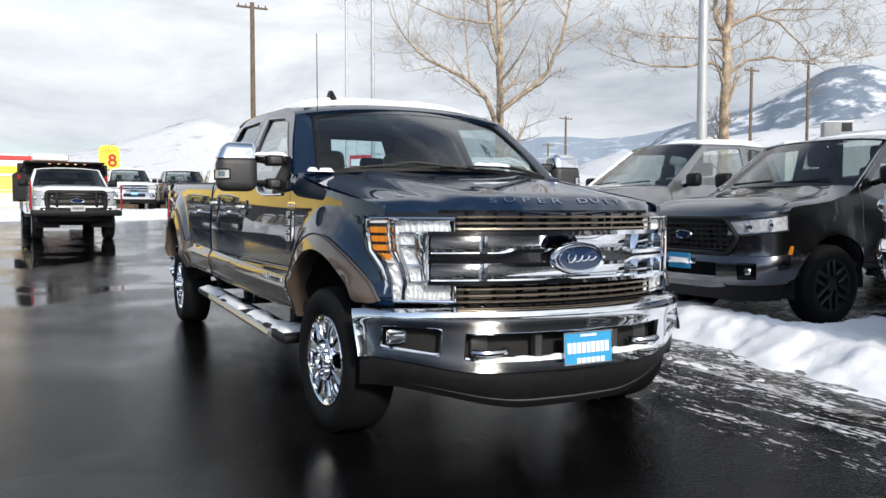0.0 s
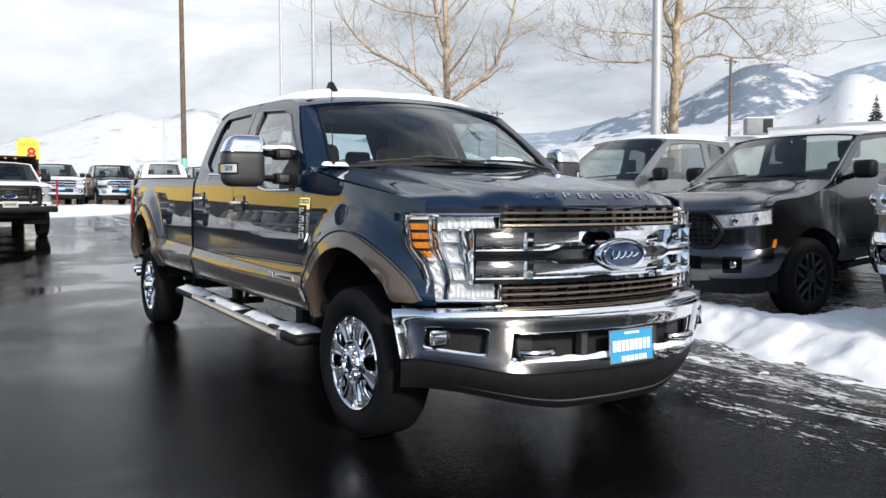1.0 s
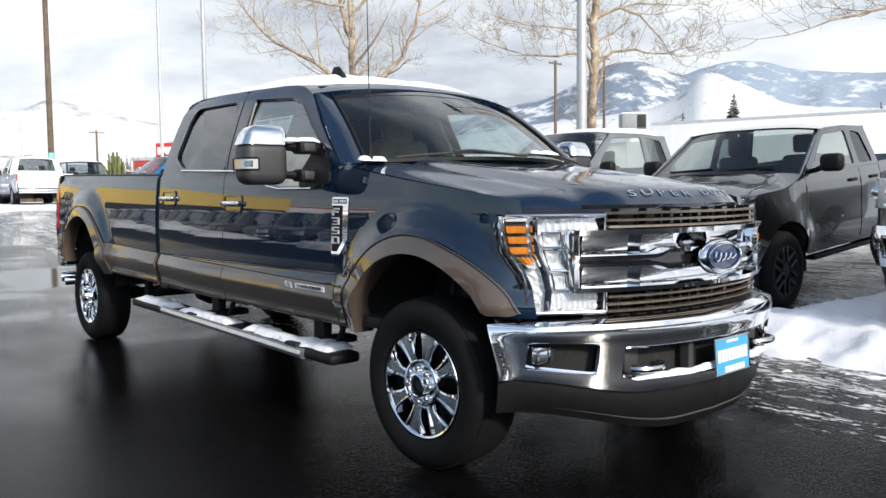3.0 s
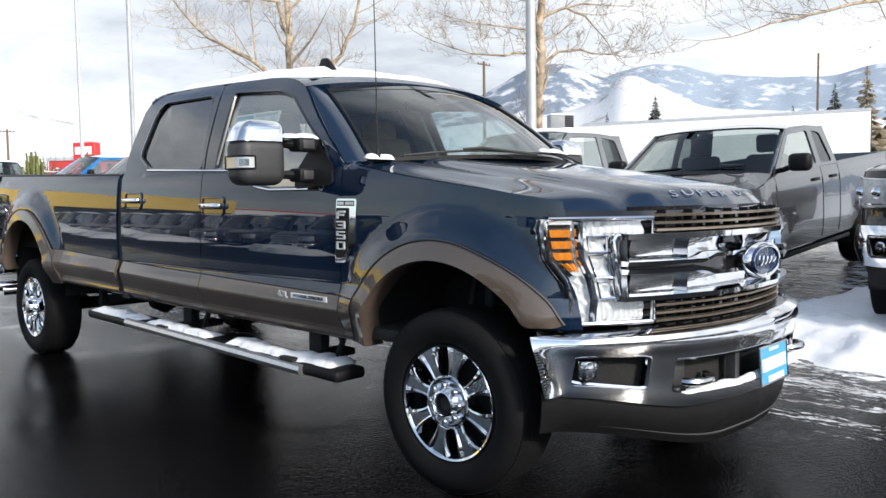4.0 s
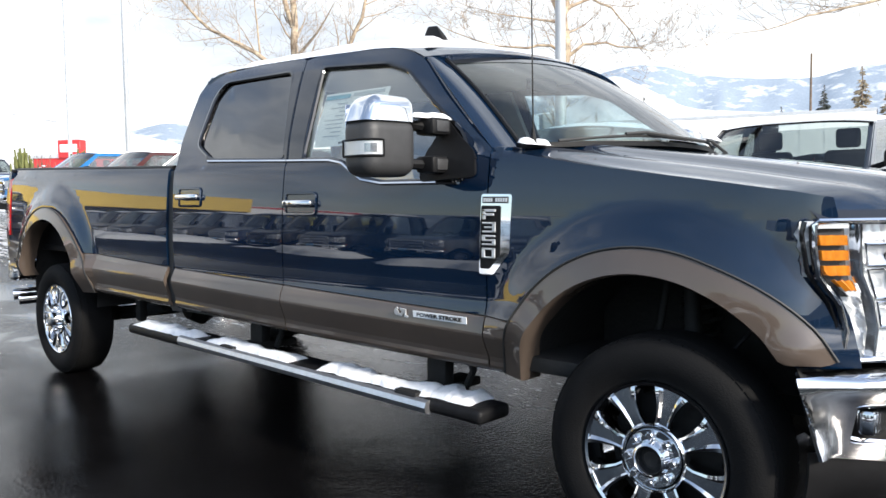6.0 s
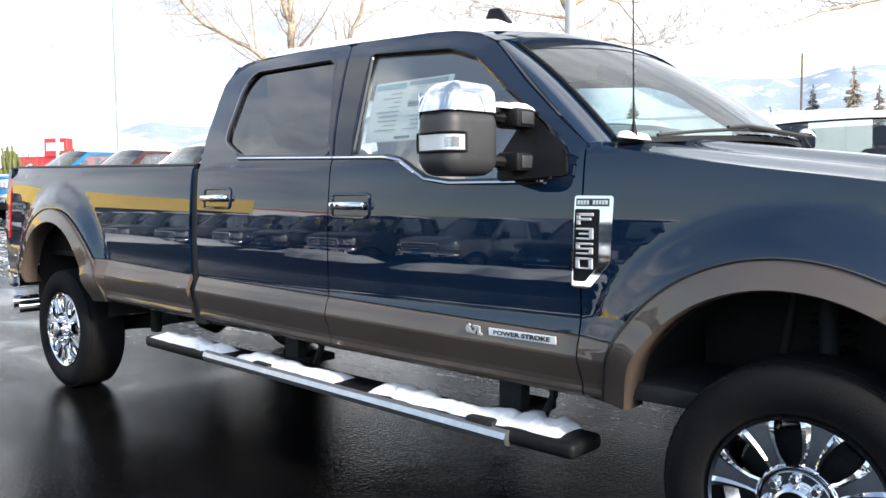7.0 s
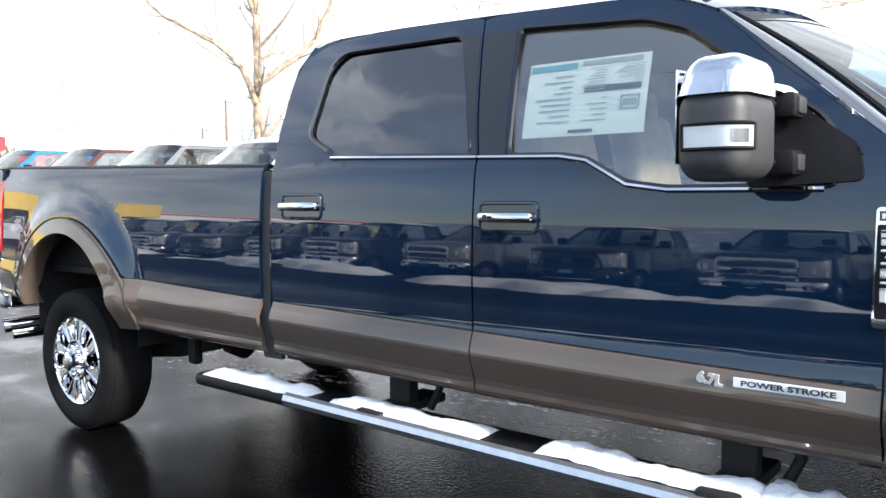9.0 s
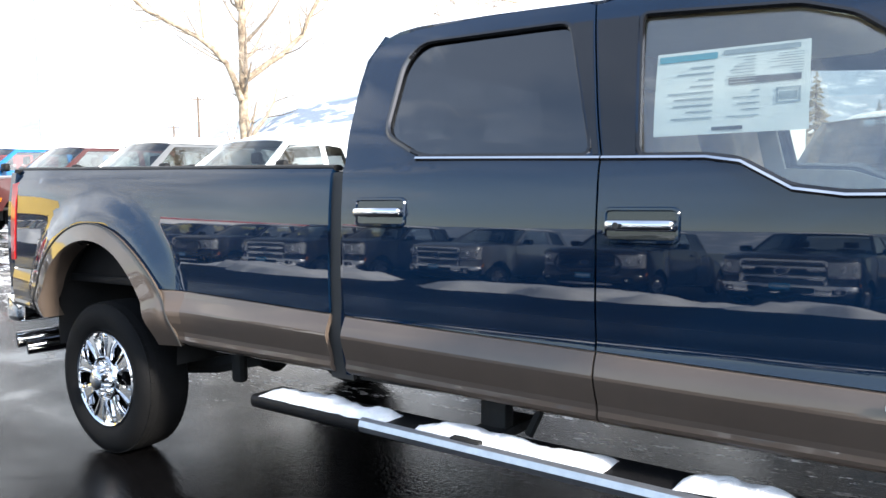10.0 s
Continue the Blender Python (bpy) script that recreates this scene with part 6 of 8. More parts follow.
def bare_tree(name, x, y, seed, limbs, label, spread=1.0):
    """A leafless tree: trunk and main limbs along given lines, then branches and twigs grown at random."""
    rnd = random.Random(seed)
    z0 = ground_z(x, y)
    root = thing(name, label, "tree", group="bare trees")
    root.matrix_world = Matrix.Translation((x, y, z0))
    bark, twig = bmesh.new(), bmesh.new()

    def grow(p, d, r, length, level, bm):
        n = 6 if level < 2 else 4
        pts, rs = [p.copy()], [r]
        q, dd = p.copy(), d.normalized()
        kids = []
        for k in range(n):
            w = 0.10 if level == 0 else 0.22
            dd = (dd + Vector((rnd.uniform(-w, w), rnd.uniform(-w, w), rnd.uniform(-w * 0.4, w) + (0.05 if level else 0)))).normalized()
            q = q + dd * length / n
            pts.append(q.copy())
            rs.append(max(0.0035, r * (1 - 0.80 * (k + 1) / n)))
            if level < 4 and k >= (1 if level else 2):
                for _ in range(3 if level < 2 else 2):
                    kids.append((q.copy(), dd.copy(), rs[-1], (k + 1) / n))
        tube(pts, rs, 7 if level < 2 else (5 if level < 3 else 3), (bark if level < 2 else twig), caps=False)
        for q, dd, rr, t in kids:
            side = Vector((rnd.uniform(-1, 1), rnd.uniform(-1, 1), rnd.uniform(-0.55, 0.65)))
            side = (side - dd * side.dot(dd))
            if side.length < 0.1:
                continue
            nd = (dd * rnd.uniform(0.35, 0.8) + side.normalized() * rnd.uniform(0.7, 1.1)).normalized()
            grow(q, nd, max(0.0045, rr * rnd.uniform(0.40, 0.58)), length * rnd.uniform(0.38, 0.62), level + 1, bm)

    def limb(pts, r0, r1):
        """A main limb along (across, height) pairs in the tree's broad plane, with branches all along it."""
        path = [Vector((ax * a, ay * a, b)) + Vector((0.6, 0.8, 0)) * rnd.uniform(-0.25, 0.25) * min(1.0, k * 0.5) for k, (a, b) in enumerate(pts)]
        fine = []
        for p, q in zip(path, path[1:]):
            n = max(2, int((q - p).length / 0.35))
            fine += [p.lerp(q, j / n) + Vector((rnd.uniform(-1, 1), rnd.uniform(-1, 1), rnd.uniform(-1, 1))) * 0.025 for j in range(n)]
        fine.append(path[-1])
        rs = [r0 + (r1 - r0) * k / (len(fine) - 1) for k in range(len(fine))]
        tube(fine, [0.78 * r for r in rs], 8, bark, caps=False)
        for k in range(2, len(fine)):
            dd = (fine[k] - fine[k - 1]).normalized()
            for _ in range(2):
                if rnd.random() < 0.12:
                    continue
                side = Vector((rnd.uniform(-1, 1), rnd.uniform(-1, 1), rnd.uniform(-0.35, 0.8)))
                side = (side - dd * side.dot(dd)).normalized()
                nd = (dd * rnd.uniform(0.3, 0.9) + side * rnd.uniform(0.6, 1.0)).normalized()
                grow(fine[k], nd, max(0.006, rs[k] * rnd.uniform(0.25, 0.42)), rnd.uniform(0.6, 1.9) * spread, 2, twig)
        grow(fine[-1], (fine[-1] - fine[-3]).normalized(), r1, 1.6 * spread, 2, twig)

    for pts, r0, r1 in limbs:
        limb(pts, r0, r1)
    bmesh.ops.recalc_face_normals(bark, faces=bark.faces[:])
    part("trunk", bark, M_BARK, root, "pale bark trunk and limbs", sharp=80)
    part("twig_crown", twig, M_TWIG, root, "bare brown twigs", sharp=80)
    return root


# across-the-view direction for these trees is (0.75, -0.66)
ax, ay = 0.80, -0.60
bare_tree("bare_tree", 10.02, 16.63, 11, [
    ([(0.0, -0.2), (0.0, 1.5), (0.0, 2.8), (0.02, 4.8), (-0.03, 6.2), (-0.1, 7.6), (0.05, 9.2)], 0.20, 0.05),
    ([(-0.06, 3.05), (-0.35, 3.9), (-1.04, 4.54), (-2.18, 5.13), (-2.7, 5.6), (-3.07, 6.12)], 0.105, 0.022),
    ([(0.06, 3.55), (0.96, 4.2), (1.45, 4.68), (1.8, 5.45), (2.03, 6.5), (2.2, 7.6)], 0.105, 0.022),
    ([(-0.02, 5.2), (-0.27, 6.2), (-0.4, 7.0), (-0.5, 8.6)], 0.09, 0.03),
    ([(-0.22, 6.1), (-1.77, 6.42), (-2.5, 6.8)], 0.05, 0.014),
    ([(-0.9, 4.5), (-1.0, 5.84), (-1.05, 6.9)], 0.035, 0.012),
    ([(0.0, 6.6), (1.1, 7.3), (2.0, 7.6)], 0.05, 0.014)], "leafless tree with pale bark and two wide limbs")
bare_tree("bare_tree", 10.54, 8.34, 23, [
    ([(0.0, -0.2), (0.02, 1.2), (0.02, 2.5), (0.01, 3.74), (0.02, 4.44), (0.08, 5.13), (0.05, 6.6), (0.1, 8.4)], 0.165, 0.05),
    ([(0.0, 4.4), (-0.19, 4.79), (-0.21, 5.2), (-0.3, 6.6)], 0.075, 0.03),
    ([(-0.05, 3.70), (-0.27, 3.85), (-0.82, 3.76), (-1.44, 3.78), (-2.3, 4.06)], 0.05, 0.012),
    ([(-0.05, 4.3), (-0.56, 4.39), (-1.45, 4.42)], 0.04, 0.010),
    ([(0.10, 3.64), (0.4, 3.87), (0.94, 3.92), (1.47, 3.84), (1.93, 3.79)], 0.05, 0.010),
    ([(0.08, 4.57), (0.59, 4.8), (1.05, 4.64), (1.46, 4.25), (1.73, 3.93)], 0.045, 0.010),
    ([(0.10, 4.65), (1.05, 4.95), (1.9, 4.92)], 0.04, 0.010)], "leafless tree with a straight pale trunk", spread=0.55)
bare_tree("bare_tree", 16.5, 1.4, 37, [
    ([(0.0, -0.2), (0.0, 2.0), (0.05, 4.2), (0.0, 6.5), (0.1, 8.5)], 0.18, 0.05),
    ([(0.0, 4.9), (-1.37, 5.02), (-2.27, 4.71), (-3.13, 4.52), (-4.23, 4.3), (-5.5, 3.9)], 0.075, 0.012),
    ([(0.0, 5.3), (-1.5, 6.0), (-3.2, 6.1)], 0.06, 0.012),
    ([(0.0, 5.0), (1.4, 5.8), (2.6, 6.2)], 0.06, 0.012)], "leafless tree whose long boughs reach over the row", spread=0.8)


def fir(x, y, z, h, material, label, seed):
    """A conifer: trunk and tiers of drooping boughs made of many small clumps."""
    rnd = random.Random(seed)
    root = thing("fir_tree", label, "tree", group="far firs")
    root.matrix_world = Matrix.Translation((x, y, z))
    part("trunk", tube([(0, 0, 0), (0, 0, h)], [h * 0.025, 0.02], 7), M_WOODPOLE, root)
    bm = bmesh.new()
    for k in range(int(h * 26)):
        t = rnd.random() ** 0.8
        zz = h * (0.10 + 0.90 * t)
        r = h * 0.27 * (1 - t) * rnd.uniform(0.55, 1.15) + 0.12
        a = rnd.uniform(0, 2 * math.pi)
        d = Vector((math.cos(a), math.sin(a), -0.28))
        side = Vector((-math.sin(a), math.cos(a), 0)) * r * rnd.uniform(0.16, 0.30)
        p = Vector((0, 0, zz))
        tip = p + d * r
        mid = p + d * r * 0.6
        vs = [bm.verts.new(c) for c in (p, mid + side + Vector((0, 0, rnd.uniform(-0.1, 0.15))), tip, mid - side)]
        bm.faces.new(vs)
        low = bm.verts.new(mid - Vector((0, 0, r * 0.22)))
        bm.faces.new((vs[0], vs[1], low))
        bm.faces.new((vs[2], vs[3], low))
    part("bough_mass", bm, material, root, smooth=False)
    return root



FIRS = [(57.2, 140, 13.6, M_FIR), (60.4, 150, 17.6, M_FIR), (69.0, 140, 13.5, M_FIR), (71.4, 120, 14.2, M_FIR), (73.1, 70, 9.6, M_TANFIR), (74.6, 75, 8.6, M_TANFIR), (76.0, 80, 10.4, M_TANFIR), (80.5, 130, 12.0, M_FIR)]
for k, (az, d, h, mt) in enumerate(FIRS):
    fir(d * math.sin(radians(az)) - 3.4, d * math.cos(radians(az)) - 2.6, ground_z(d, d), h, mt, "dark snow-dusted fir before the mountains" if mt is M_FIR else "tall tan conifer before the mountains", 40 + k)


def brush(name, label, x0, x1, y, h, n, seed, material):
    """A tangle of bare brush: many thin upright twigs."""
    rnd = random.Random(seed)
    bm = bmesh.new()
    for k in range(n):
        x, yy = rnd.uniform(x0, x1), y + rnd.uniform(-1.2, 1.2)
        z, hh = ground_z(x, yy), h * rnd.uniform(0.4, 1.0) * (0.75 + 0.45 * noise.noise(Vector((x * 0.35, seed, 0))))
        p = Vector((x, yy, z))
        for b in range(3):
            q = p + Vector((rnd.uniform(-0.5, 0.5), rnd.uniform(-0.3, 0.3), hh * rnd.uniform(0.6, 1)))
            tube([p, p.lerp(q, 0.5) + Vector((rnd.uniform(-0.1, 0.1), 0, 0)), q], [0.030, 0.020, 0.008], 3, bm, caps=False)
    return tagged(part(name, bm, material, None, smooth=False), label, "bushes", kind="stuff")


brush("brush", "bare brown roadside brush dusted with snow", -2, 30, 50, 3.3, 3600, 4, M_HEDGE)
# fence along the back of the lot
M_FENCE = mat("galvanised fence pipe", (0.62, 0.62, 0.60), 0.5, 0.4, var=0.15, scale=4.0)
fence = thing("pipe_fence", "galvanised pipe fence along the back of the lot", "fence")
fx0, fx1, fyy = -7.0, 13.0, 41.0
for k in range(9):
    x = fx0 + (fx1 - fx0) * k / 8
    z = ground_z(x, fyy)
    part("post", tube([(x, fyy, z - 0.1), (x, fyy, z + 1.75)], 0.05, 8), M_FENCE, fence)
for h in (0.35, 1.0, 1.7):
    part("rail", tube([(x, fyy, ground_z(x, fyy) + h) for x in lin(fx0, fx1, 10)], 0.03, 6), M_FENCE, fence)
tops = bmesh.new()
rnd = random.Random(12)
for k in range(420):
    p = Vector((rnd.uniform(-2, 30), 50 + rnd.uniform(-1.4, 0.6), 0))
    p.z = ground_z(p.x, p.y) + rnd.uniform(0.8, 2.3)
    lathe([(-0.05, 0), (-0.03, 0.09 * rnd.uniform(0.5, 1.5)), (0.02, 0.11 * rnd.uniform(0.5, 1.4)), (0.05, 0)], 7, tops, Matrix.Translation(p) @ Matrix.Rotation(radians(-90), 4, "Y"))
tagged(part("brush_snow", tops, M_SNOW, None, sharp=80), "clots of snow caught in the roadside brush", "snow", kind="stuff")

# ---- buildings across the road ----
M_WALLTAN = mat("beige rendered wall", (0.60, 0.57, 0.51), 0.85, var=0.12, scale=0.6, bump=0.2, bscale=8)
M_BRICKRED = mat("salmon wall", (0.50, 0.22, 0.14), 0.85, var=0.15, scale=0.8)
M_YELLOW = mat("yellow painted wall", (0.86, 0.60, 0.13), 0.7, var=0.10, scale=0.5)
M_SIGNYEL = mat("yellow sign face", (0.90, 0.66, 0.05), 0.4, var=0.05, scale=1.0)
M_SIGNRED = mat("red sign paint", (0.55, 0.03, 0.03), 0.4, var=0.1, scale=1.0)
M_AQUA = mat("turquoise metal wall", (0.03, 0.30, 0.46), 0.5, var=0.12, scale=0.7)
M_DARKWIN = mat("dark window", (0.02, 0.025, 0.03), 0.1)


def building(name, label, x0, y0, x1, y1, z0, z1, material, parts=(), roof=True):
    """A flat-roofed block with a parapet, snow on top; parts: (u0, u1, z0, z1, material, name, proud) along the side to the lot."""
    root = part(name, block((min(x0, x1), min(y0, y1), z0), (max(x0, x1), max(y0, y1), z1), 0.03, 1), material, None, smooth=False)
    tagged(root, label, "building", group="buildings round the lot")
    lo, hi, yf = min(x0, x1), max(x0, x1), min(y0, y1)
    part("parapet", block((lo - 0.1, yf - 0.12, z1 - 0.25), (hi + 0.1, yf + 0.1, z1 + 0.12), 0.02, 1), mat_concrete, root)
    if roof:
        part("roof_snow", block((lo + 0.2, yf + 0.3, z1 - 0.05), (hi - 0.2, max(y0, y1) - 0.2, z1 + 0.25), 0.08, 2), M_SNOW, root)
    for u0, u1, a, b, mt, nm, proud in parts:
        part(nm, block((lo + (hi - lo) * u0, yf - proud, a), (lo + (hi - lo) * u1, yf + 0.05, b), 0.02, 1), mt, root)
    return root


yellow_parts = [(0.0, 1.0, 4.42, 4.70, M_SIGNRED, "red_band", 0.18), (0.0, 1.0, 3.35, 4.38, M_WHITE, "white_band", 0.14), (0.80, 0.985, 3.5, 4.0, M_SIGNYEL, "sign_board", 0.2), (0.0, 1.0, 1.2, 2.2, M_WALLTAN, "plinth", 0.06)]
for k in range(9):
    yellow_parts.append((0.04 + 0.105 * k, 0.10 + 0.105 * k, 1.6, 3.0, M_DARKWIN, "window", 0.03))
building("yellow_building", "low yellow building with a red band, across the road", -60, 58, -2.3, 61, 1.0, 4.6, M_YELLOW, yellow_parts)
M_SHOPWALL = mat("dark brown shop wall", (0.035, 0.031, 0.028), 0.85, var=0.2, scale=0.8)
shop = part("yellow_shop", block((-34, 54, 0.5), (-8, 57, 5.4), 0.03, 1), M_SHOPWALL, None, smooth=False)
tagged(shop, "long low shop with a yellow fascia beside the lot", "building", group="buildings round the lot")
part("fascia", block((-34.1, 53.4, 3.4), (-7.9, 54.05, 6.1), 0.04, 1), M_YELLOW, shop, "yellow fascia board")
for k in range(12):
    part("window", block((-33.3 + 2.1 * k, 53.94, 1.2), (-31.7 + 2.1 * k, 54.01, 3.0), 0.01, 1), M_DARKWIN, shop)
part("roof_snow", block((-33.8, 54.2, 5.35), (-8.2, 56.8, 5.6), 0.08, 2), M_SNOW, shop)
salmon = building("salmon_building", "salmon-coloured restaurant with a red emblem", -2.35, 62, 0.1, 68, 1.0, 4.9, M_BRICKRED, [(0.0, 1.0, 4.72, 5.0, M_WHITE, "white_band", 0.15), (0.45, 0.72, 4.25, 4.6, M_SIGNRED, "emblem", 0.25), (0.5, 0.70, 4.05, 4.25, M_WHITE, "emblem_bar", 0.25)])
# motel sign on a post
M_ORANGE = mat("orange script", (0.8, 0.35, 0.03), 0.5)
sx, sy = 4.08, 76.0
sign = part("motel_sign", tube([(sx, sy, 1.0), (sx, sy, 4.9)], 0.14, 8), M_POLE, None)
tagged(sign, "yellow arched roadside sign with a red figure", "sign")
face = rounded([(-0.87, -1.15), (0.87, -1.15), (0.87, 0.78), (0.45, 1.0), (-0.45, 1.0), (-0.87, 0.78)], 0.12)
bm = bmesh.new()
bm.faces.new([bm.verts.new((sx + a, sy, 5.88 + b)) for a, b in face])
r = bmesh.ops.extrude_face_region(bm, geom=bm.faces[:])
bmesh.ops.translate(bm, verts=[v for v in r["geom"] if isinstance(v, bmesh.types.BMVert)], vec=(0, -0.4, 0))
bmesh.ops.recalc_face_normals(bm, faces=bm.faces[:])
part("sign_face", bm, M_SIGNYEL, sign, "bright yellow face", smooth=False)
for zz, rr in ((5.78, 0.26), (5.30, 0.32)):
    part("figure", tube([(sx + 0.25 + rr * 0.9 * math.cos(a), sy - 0.44, zz + rr * 0.80 * math.sin(a)) for a in [2 * math.pi * k / 20 for k in range(21)]], 0.11, 6, caps=False), M_SIGNRED, sign, "red figure eight")
for k in range(5):
    part("script_bar", block((sx - 0.62 + 0.25 * k, sy - 0.46, 6.28 - 0.06 * (k % 2)), (sx - 0.47 + 0.25 * k, sy - 0.40, 6.50 + 0.05 * (k % 3)), 0.03), M_ORANGE, sign)
part("foot_bar", block((sx - 0.8, sy - 0.46, 4.80), (sx - 0.2, sy - 0.40, 4.95), 0.03), M_SIGNRED, sign)


def long_hall(name, label, a, b, z0, z1, depth, material, ribs=0):
    """A long plain hall from a to b in plan, seen on its flank."""
    a, b = Vector((*a, 0)), Vector((*b, 0))
    d = (b - a)
    n = Vector((d.y, -d.x, 0)).normalized()
    if n.dot(Vector((-1, -1, 0))) < 0:
        n = -n
    L = d.length
    m = Matrix((d.normalized(), -n, Vector((0, 0, 1)))).transposed().to_4x4()
    m.translation = a
    root = part(name, block((0, 0, z0), (L, depth, z1), 0.03, 1), material, None, smooth=False)
    root.matrix_world = m
    tagged(root, label, "building", group="buildings round the lot")
    part("roof_edge", block((-0.2, -0.15, z1 - 0.2), (L + 0.2, 0.1, z1 + 0.1), 0.02, 1), M_POLE, root)
    part("roof_snow", block((0.1, 0.2, z1 - 0.05), (L - 0.1, depth - 0.2, z1 + 0.22), 0.08, 2), M_SNOW, root)
    for k in range(ribs):
        x = L * (k + 0.5) / ribs
        part("rib", block((x - 0.06, -0.07, z0), (x + 0.06, 0.02, z1 - 0.2), 0.01, 1), material, root)
    return root


def at_bearing(az, d):
    return (d * math.sin(radians(az)) - 3.44, d * math.cos(radians(az)) - 2.62)


def box_trailer(a, b, z0):
    """A long box trailer on the road: body on a frame, tandem wheels, legs, under-run bar."""
    a, b = Vector((*a, 0)), Vector((*b, 0))
    d = (b - a).normalized()
    n = Vector((d.y, -d.x, 0))
    if n.dot(Vector((-1, -1, 0))) < 0:
        n = -n
    L = (b - a).length
    m = Matrix((d, -n, Vector((0, 0, 1)))).transposed().to_4x4()
    m.translation = a + Vector((0, 0, z0))
    root = thing("box_trailer", "long off-white box trailer standing on the road", "trailer")
    root.matrix_world = m
    body = part("body", block((0, 0, 1.15), (L, 2.55, 4.05), 0.03, 2), M_TRAILER, root, "off-white panelled side")
    for k in range(1, 13):
        part("panel_seam", block((L * k / 13 - 0.02, -0.012, 1.25), (L * k / 13 + 0.02, 0.01, 3.95), 0.003, 1), M_TRAILER, body)
    part("top_rail", block((-0.02, -0.03, 3.95), (L + 0.02, 0.05, 4.09), 0.01, 1), M_POLE, body)
    part("bottom_rail", block((-0.02, -0.03, 1.12), (L + 0.02, 0.05, 1.28), 0.01, 1), M_GREYPL, body)
    part("door_frame", block((L - 0.03, 0.02, 1.15), (L + 0.04, 2.53, 4.05), 0.01, 1), M_GREYPL, body)
    part("frame_beam", block((0.4, 0.8, 0.95), (L - 0.3, 1.75, 1.16), 0.01, 1), M_DARK, root)
    for x in (L - 3.2, L - 1.9):
        for y in (0.12, 2.20):
            w = part("wheel", lathe([(0.0, 0.0), (0.0, 0.28), (-0.02, 0.46), (0.02, 0.50), (0.24, 0.50), (0.28, 0.44), (0.28, 0.0)], 28), M_RUBBER, root)
            w.matrix_basis = Matrix.Translation((x, y, 0.50)) @ Matrix.Rotation(radians(90), 4, "Z")
    for y in (0.5, 2.0):
        part("leg", block((2.6, y, 0.0), (2.75, y + 0.12, 1.1), 0.01, 1), M_DARK, root)
    part("under_run_bar", block((L - 0.15, 0.3, 0.5), (L - 0.05, 2.25, 0.6), 0.01, 1), M_DARK, root)
    return root


M_TRAILER = mat("off-white trailer side", (0.82, 0.81, 0.77), 0.55, var=0.06, scale=1.2, bump=0.1, bscale=8)
ta, tb = at_bearing(55.4, 44), at_bearing(73.2, 41.8)
box_trailer(ta, tb, ground_z(*ta) + 0.06)
long_hall("turquoise_hall", "low turquoise metal-clad hall across the road", at_bearing(61.0, 95), at_bearing(67.5, 95), 1.0, 7.4, 10, M_AQUA, 14)
red_shop = long_hall("red_shop", "low red shop front with a raised sign block across the road", at_bearing(20.0, 85), at_bearing(24.6, 80), 1.2, 5.2, 8, M_SIGNRED)
part("sign_block", block((2.9, -0.3, 5.0), (5.2, 0.6, 6.6), 0.05, 1), M_SIGNRED, red_shop)
part("sign_board", block((3.2, -0.42, 5.5), (4.9, -0.28, 6.2), 0.03, 1), M_WHITE, red_shop)
for k in range(5):
    part("window", block((0.7 + 1.6 * k, -0.06, 1.6), (1.9 + 1.6 * k, 0.02, 3.4), 0.02, 1), M_DARKWIN, red_shop)
# roof plant on a pale hall far behind
M_PALEHALL = mat("pale hall wall", (0.70, 0.70, 0.68), 0.8, var=0.1, scale=0.5)
long_hall("pale_hall", "long pale hall with snow on its flat roof", at_bearing(51.0, 86), at_bearing(60.9, 92), 1.0, 7.6, 12, M_PALEHALL, 10)
ux, uy = 65.6, 47.6
ac = thing("roof_unit", "grey boxy roof plant unit on a snowy roof", "roof unit", at=pose(ux, uy, 7.8, 0, 0, -38) @ Matrix.Scale(0.8, 4))
part("casing", block((-1.55, -0.9, 0.0), (1.55, 0.9, 1.95), 0.05), mat("grey sheet metal", (0.24, 0.245, 0.25), 0.6, 0.2, var=0.15, scale=1.5), ac, "grey sheet-metal casing")
part("grating", block((0.35, -0.96, 0.15), (1.45, -0.88, 1.8), 0.02), M_DARK, ac)
for k in range(6):
    part("slat", block((0.40, -1.0, 0.28 + 0.25 * k), (1.40, -0.95, 0.34 + 0.25 * k), 0.01, 1), M_GREYPL, ac)
part("casing_lid", block((-1.6, -0.95, 1.95), (1.6, 0.95, 2.05), 0.02), M_SNOW, ac)

# the showroom in front of the trucks
show = building("showroom", "low grey showroom with a dark glass front", -34, -44, 30, -31, 0.0, 6.0, M_WALLTAN, [(0.0, 1.0, 4.6, 5.9, M_GREYPL, "fascia", 0.1)], roof=True)
for k in range(20):
    part("window", block((-33 + 3.2 * k, -31.05, 0.4), (-30.2 + 3.2 * k, -30.95, 4.2), 0.02, 1), M_DARKWIN, show)
# ---- the other vehicles ----
def paint(name, col, metal=0.0, rough=0.42, coat=1.0):
    return mat(name, col, rough, metal, var=0.12, scale=3.0, coat=coat, spec=0.12)


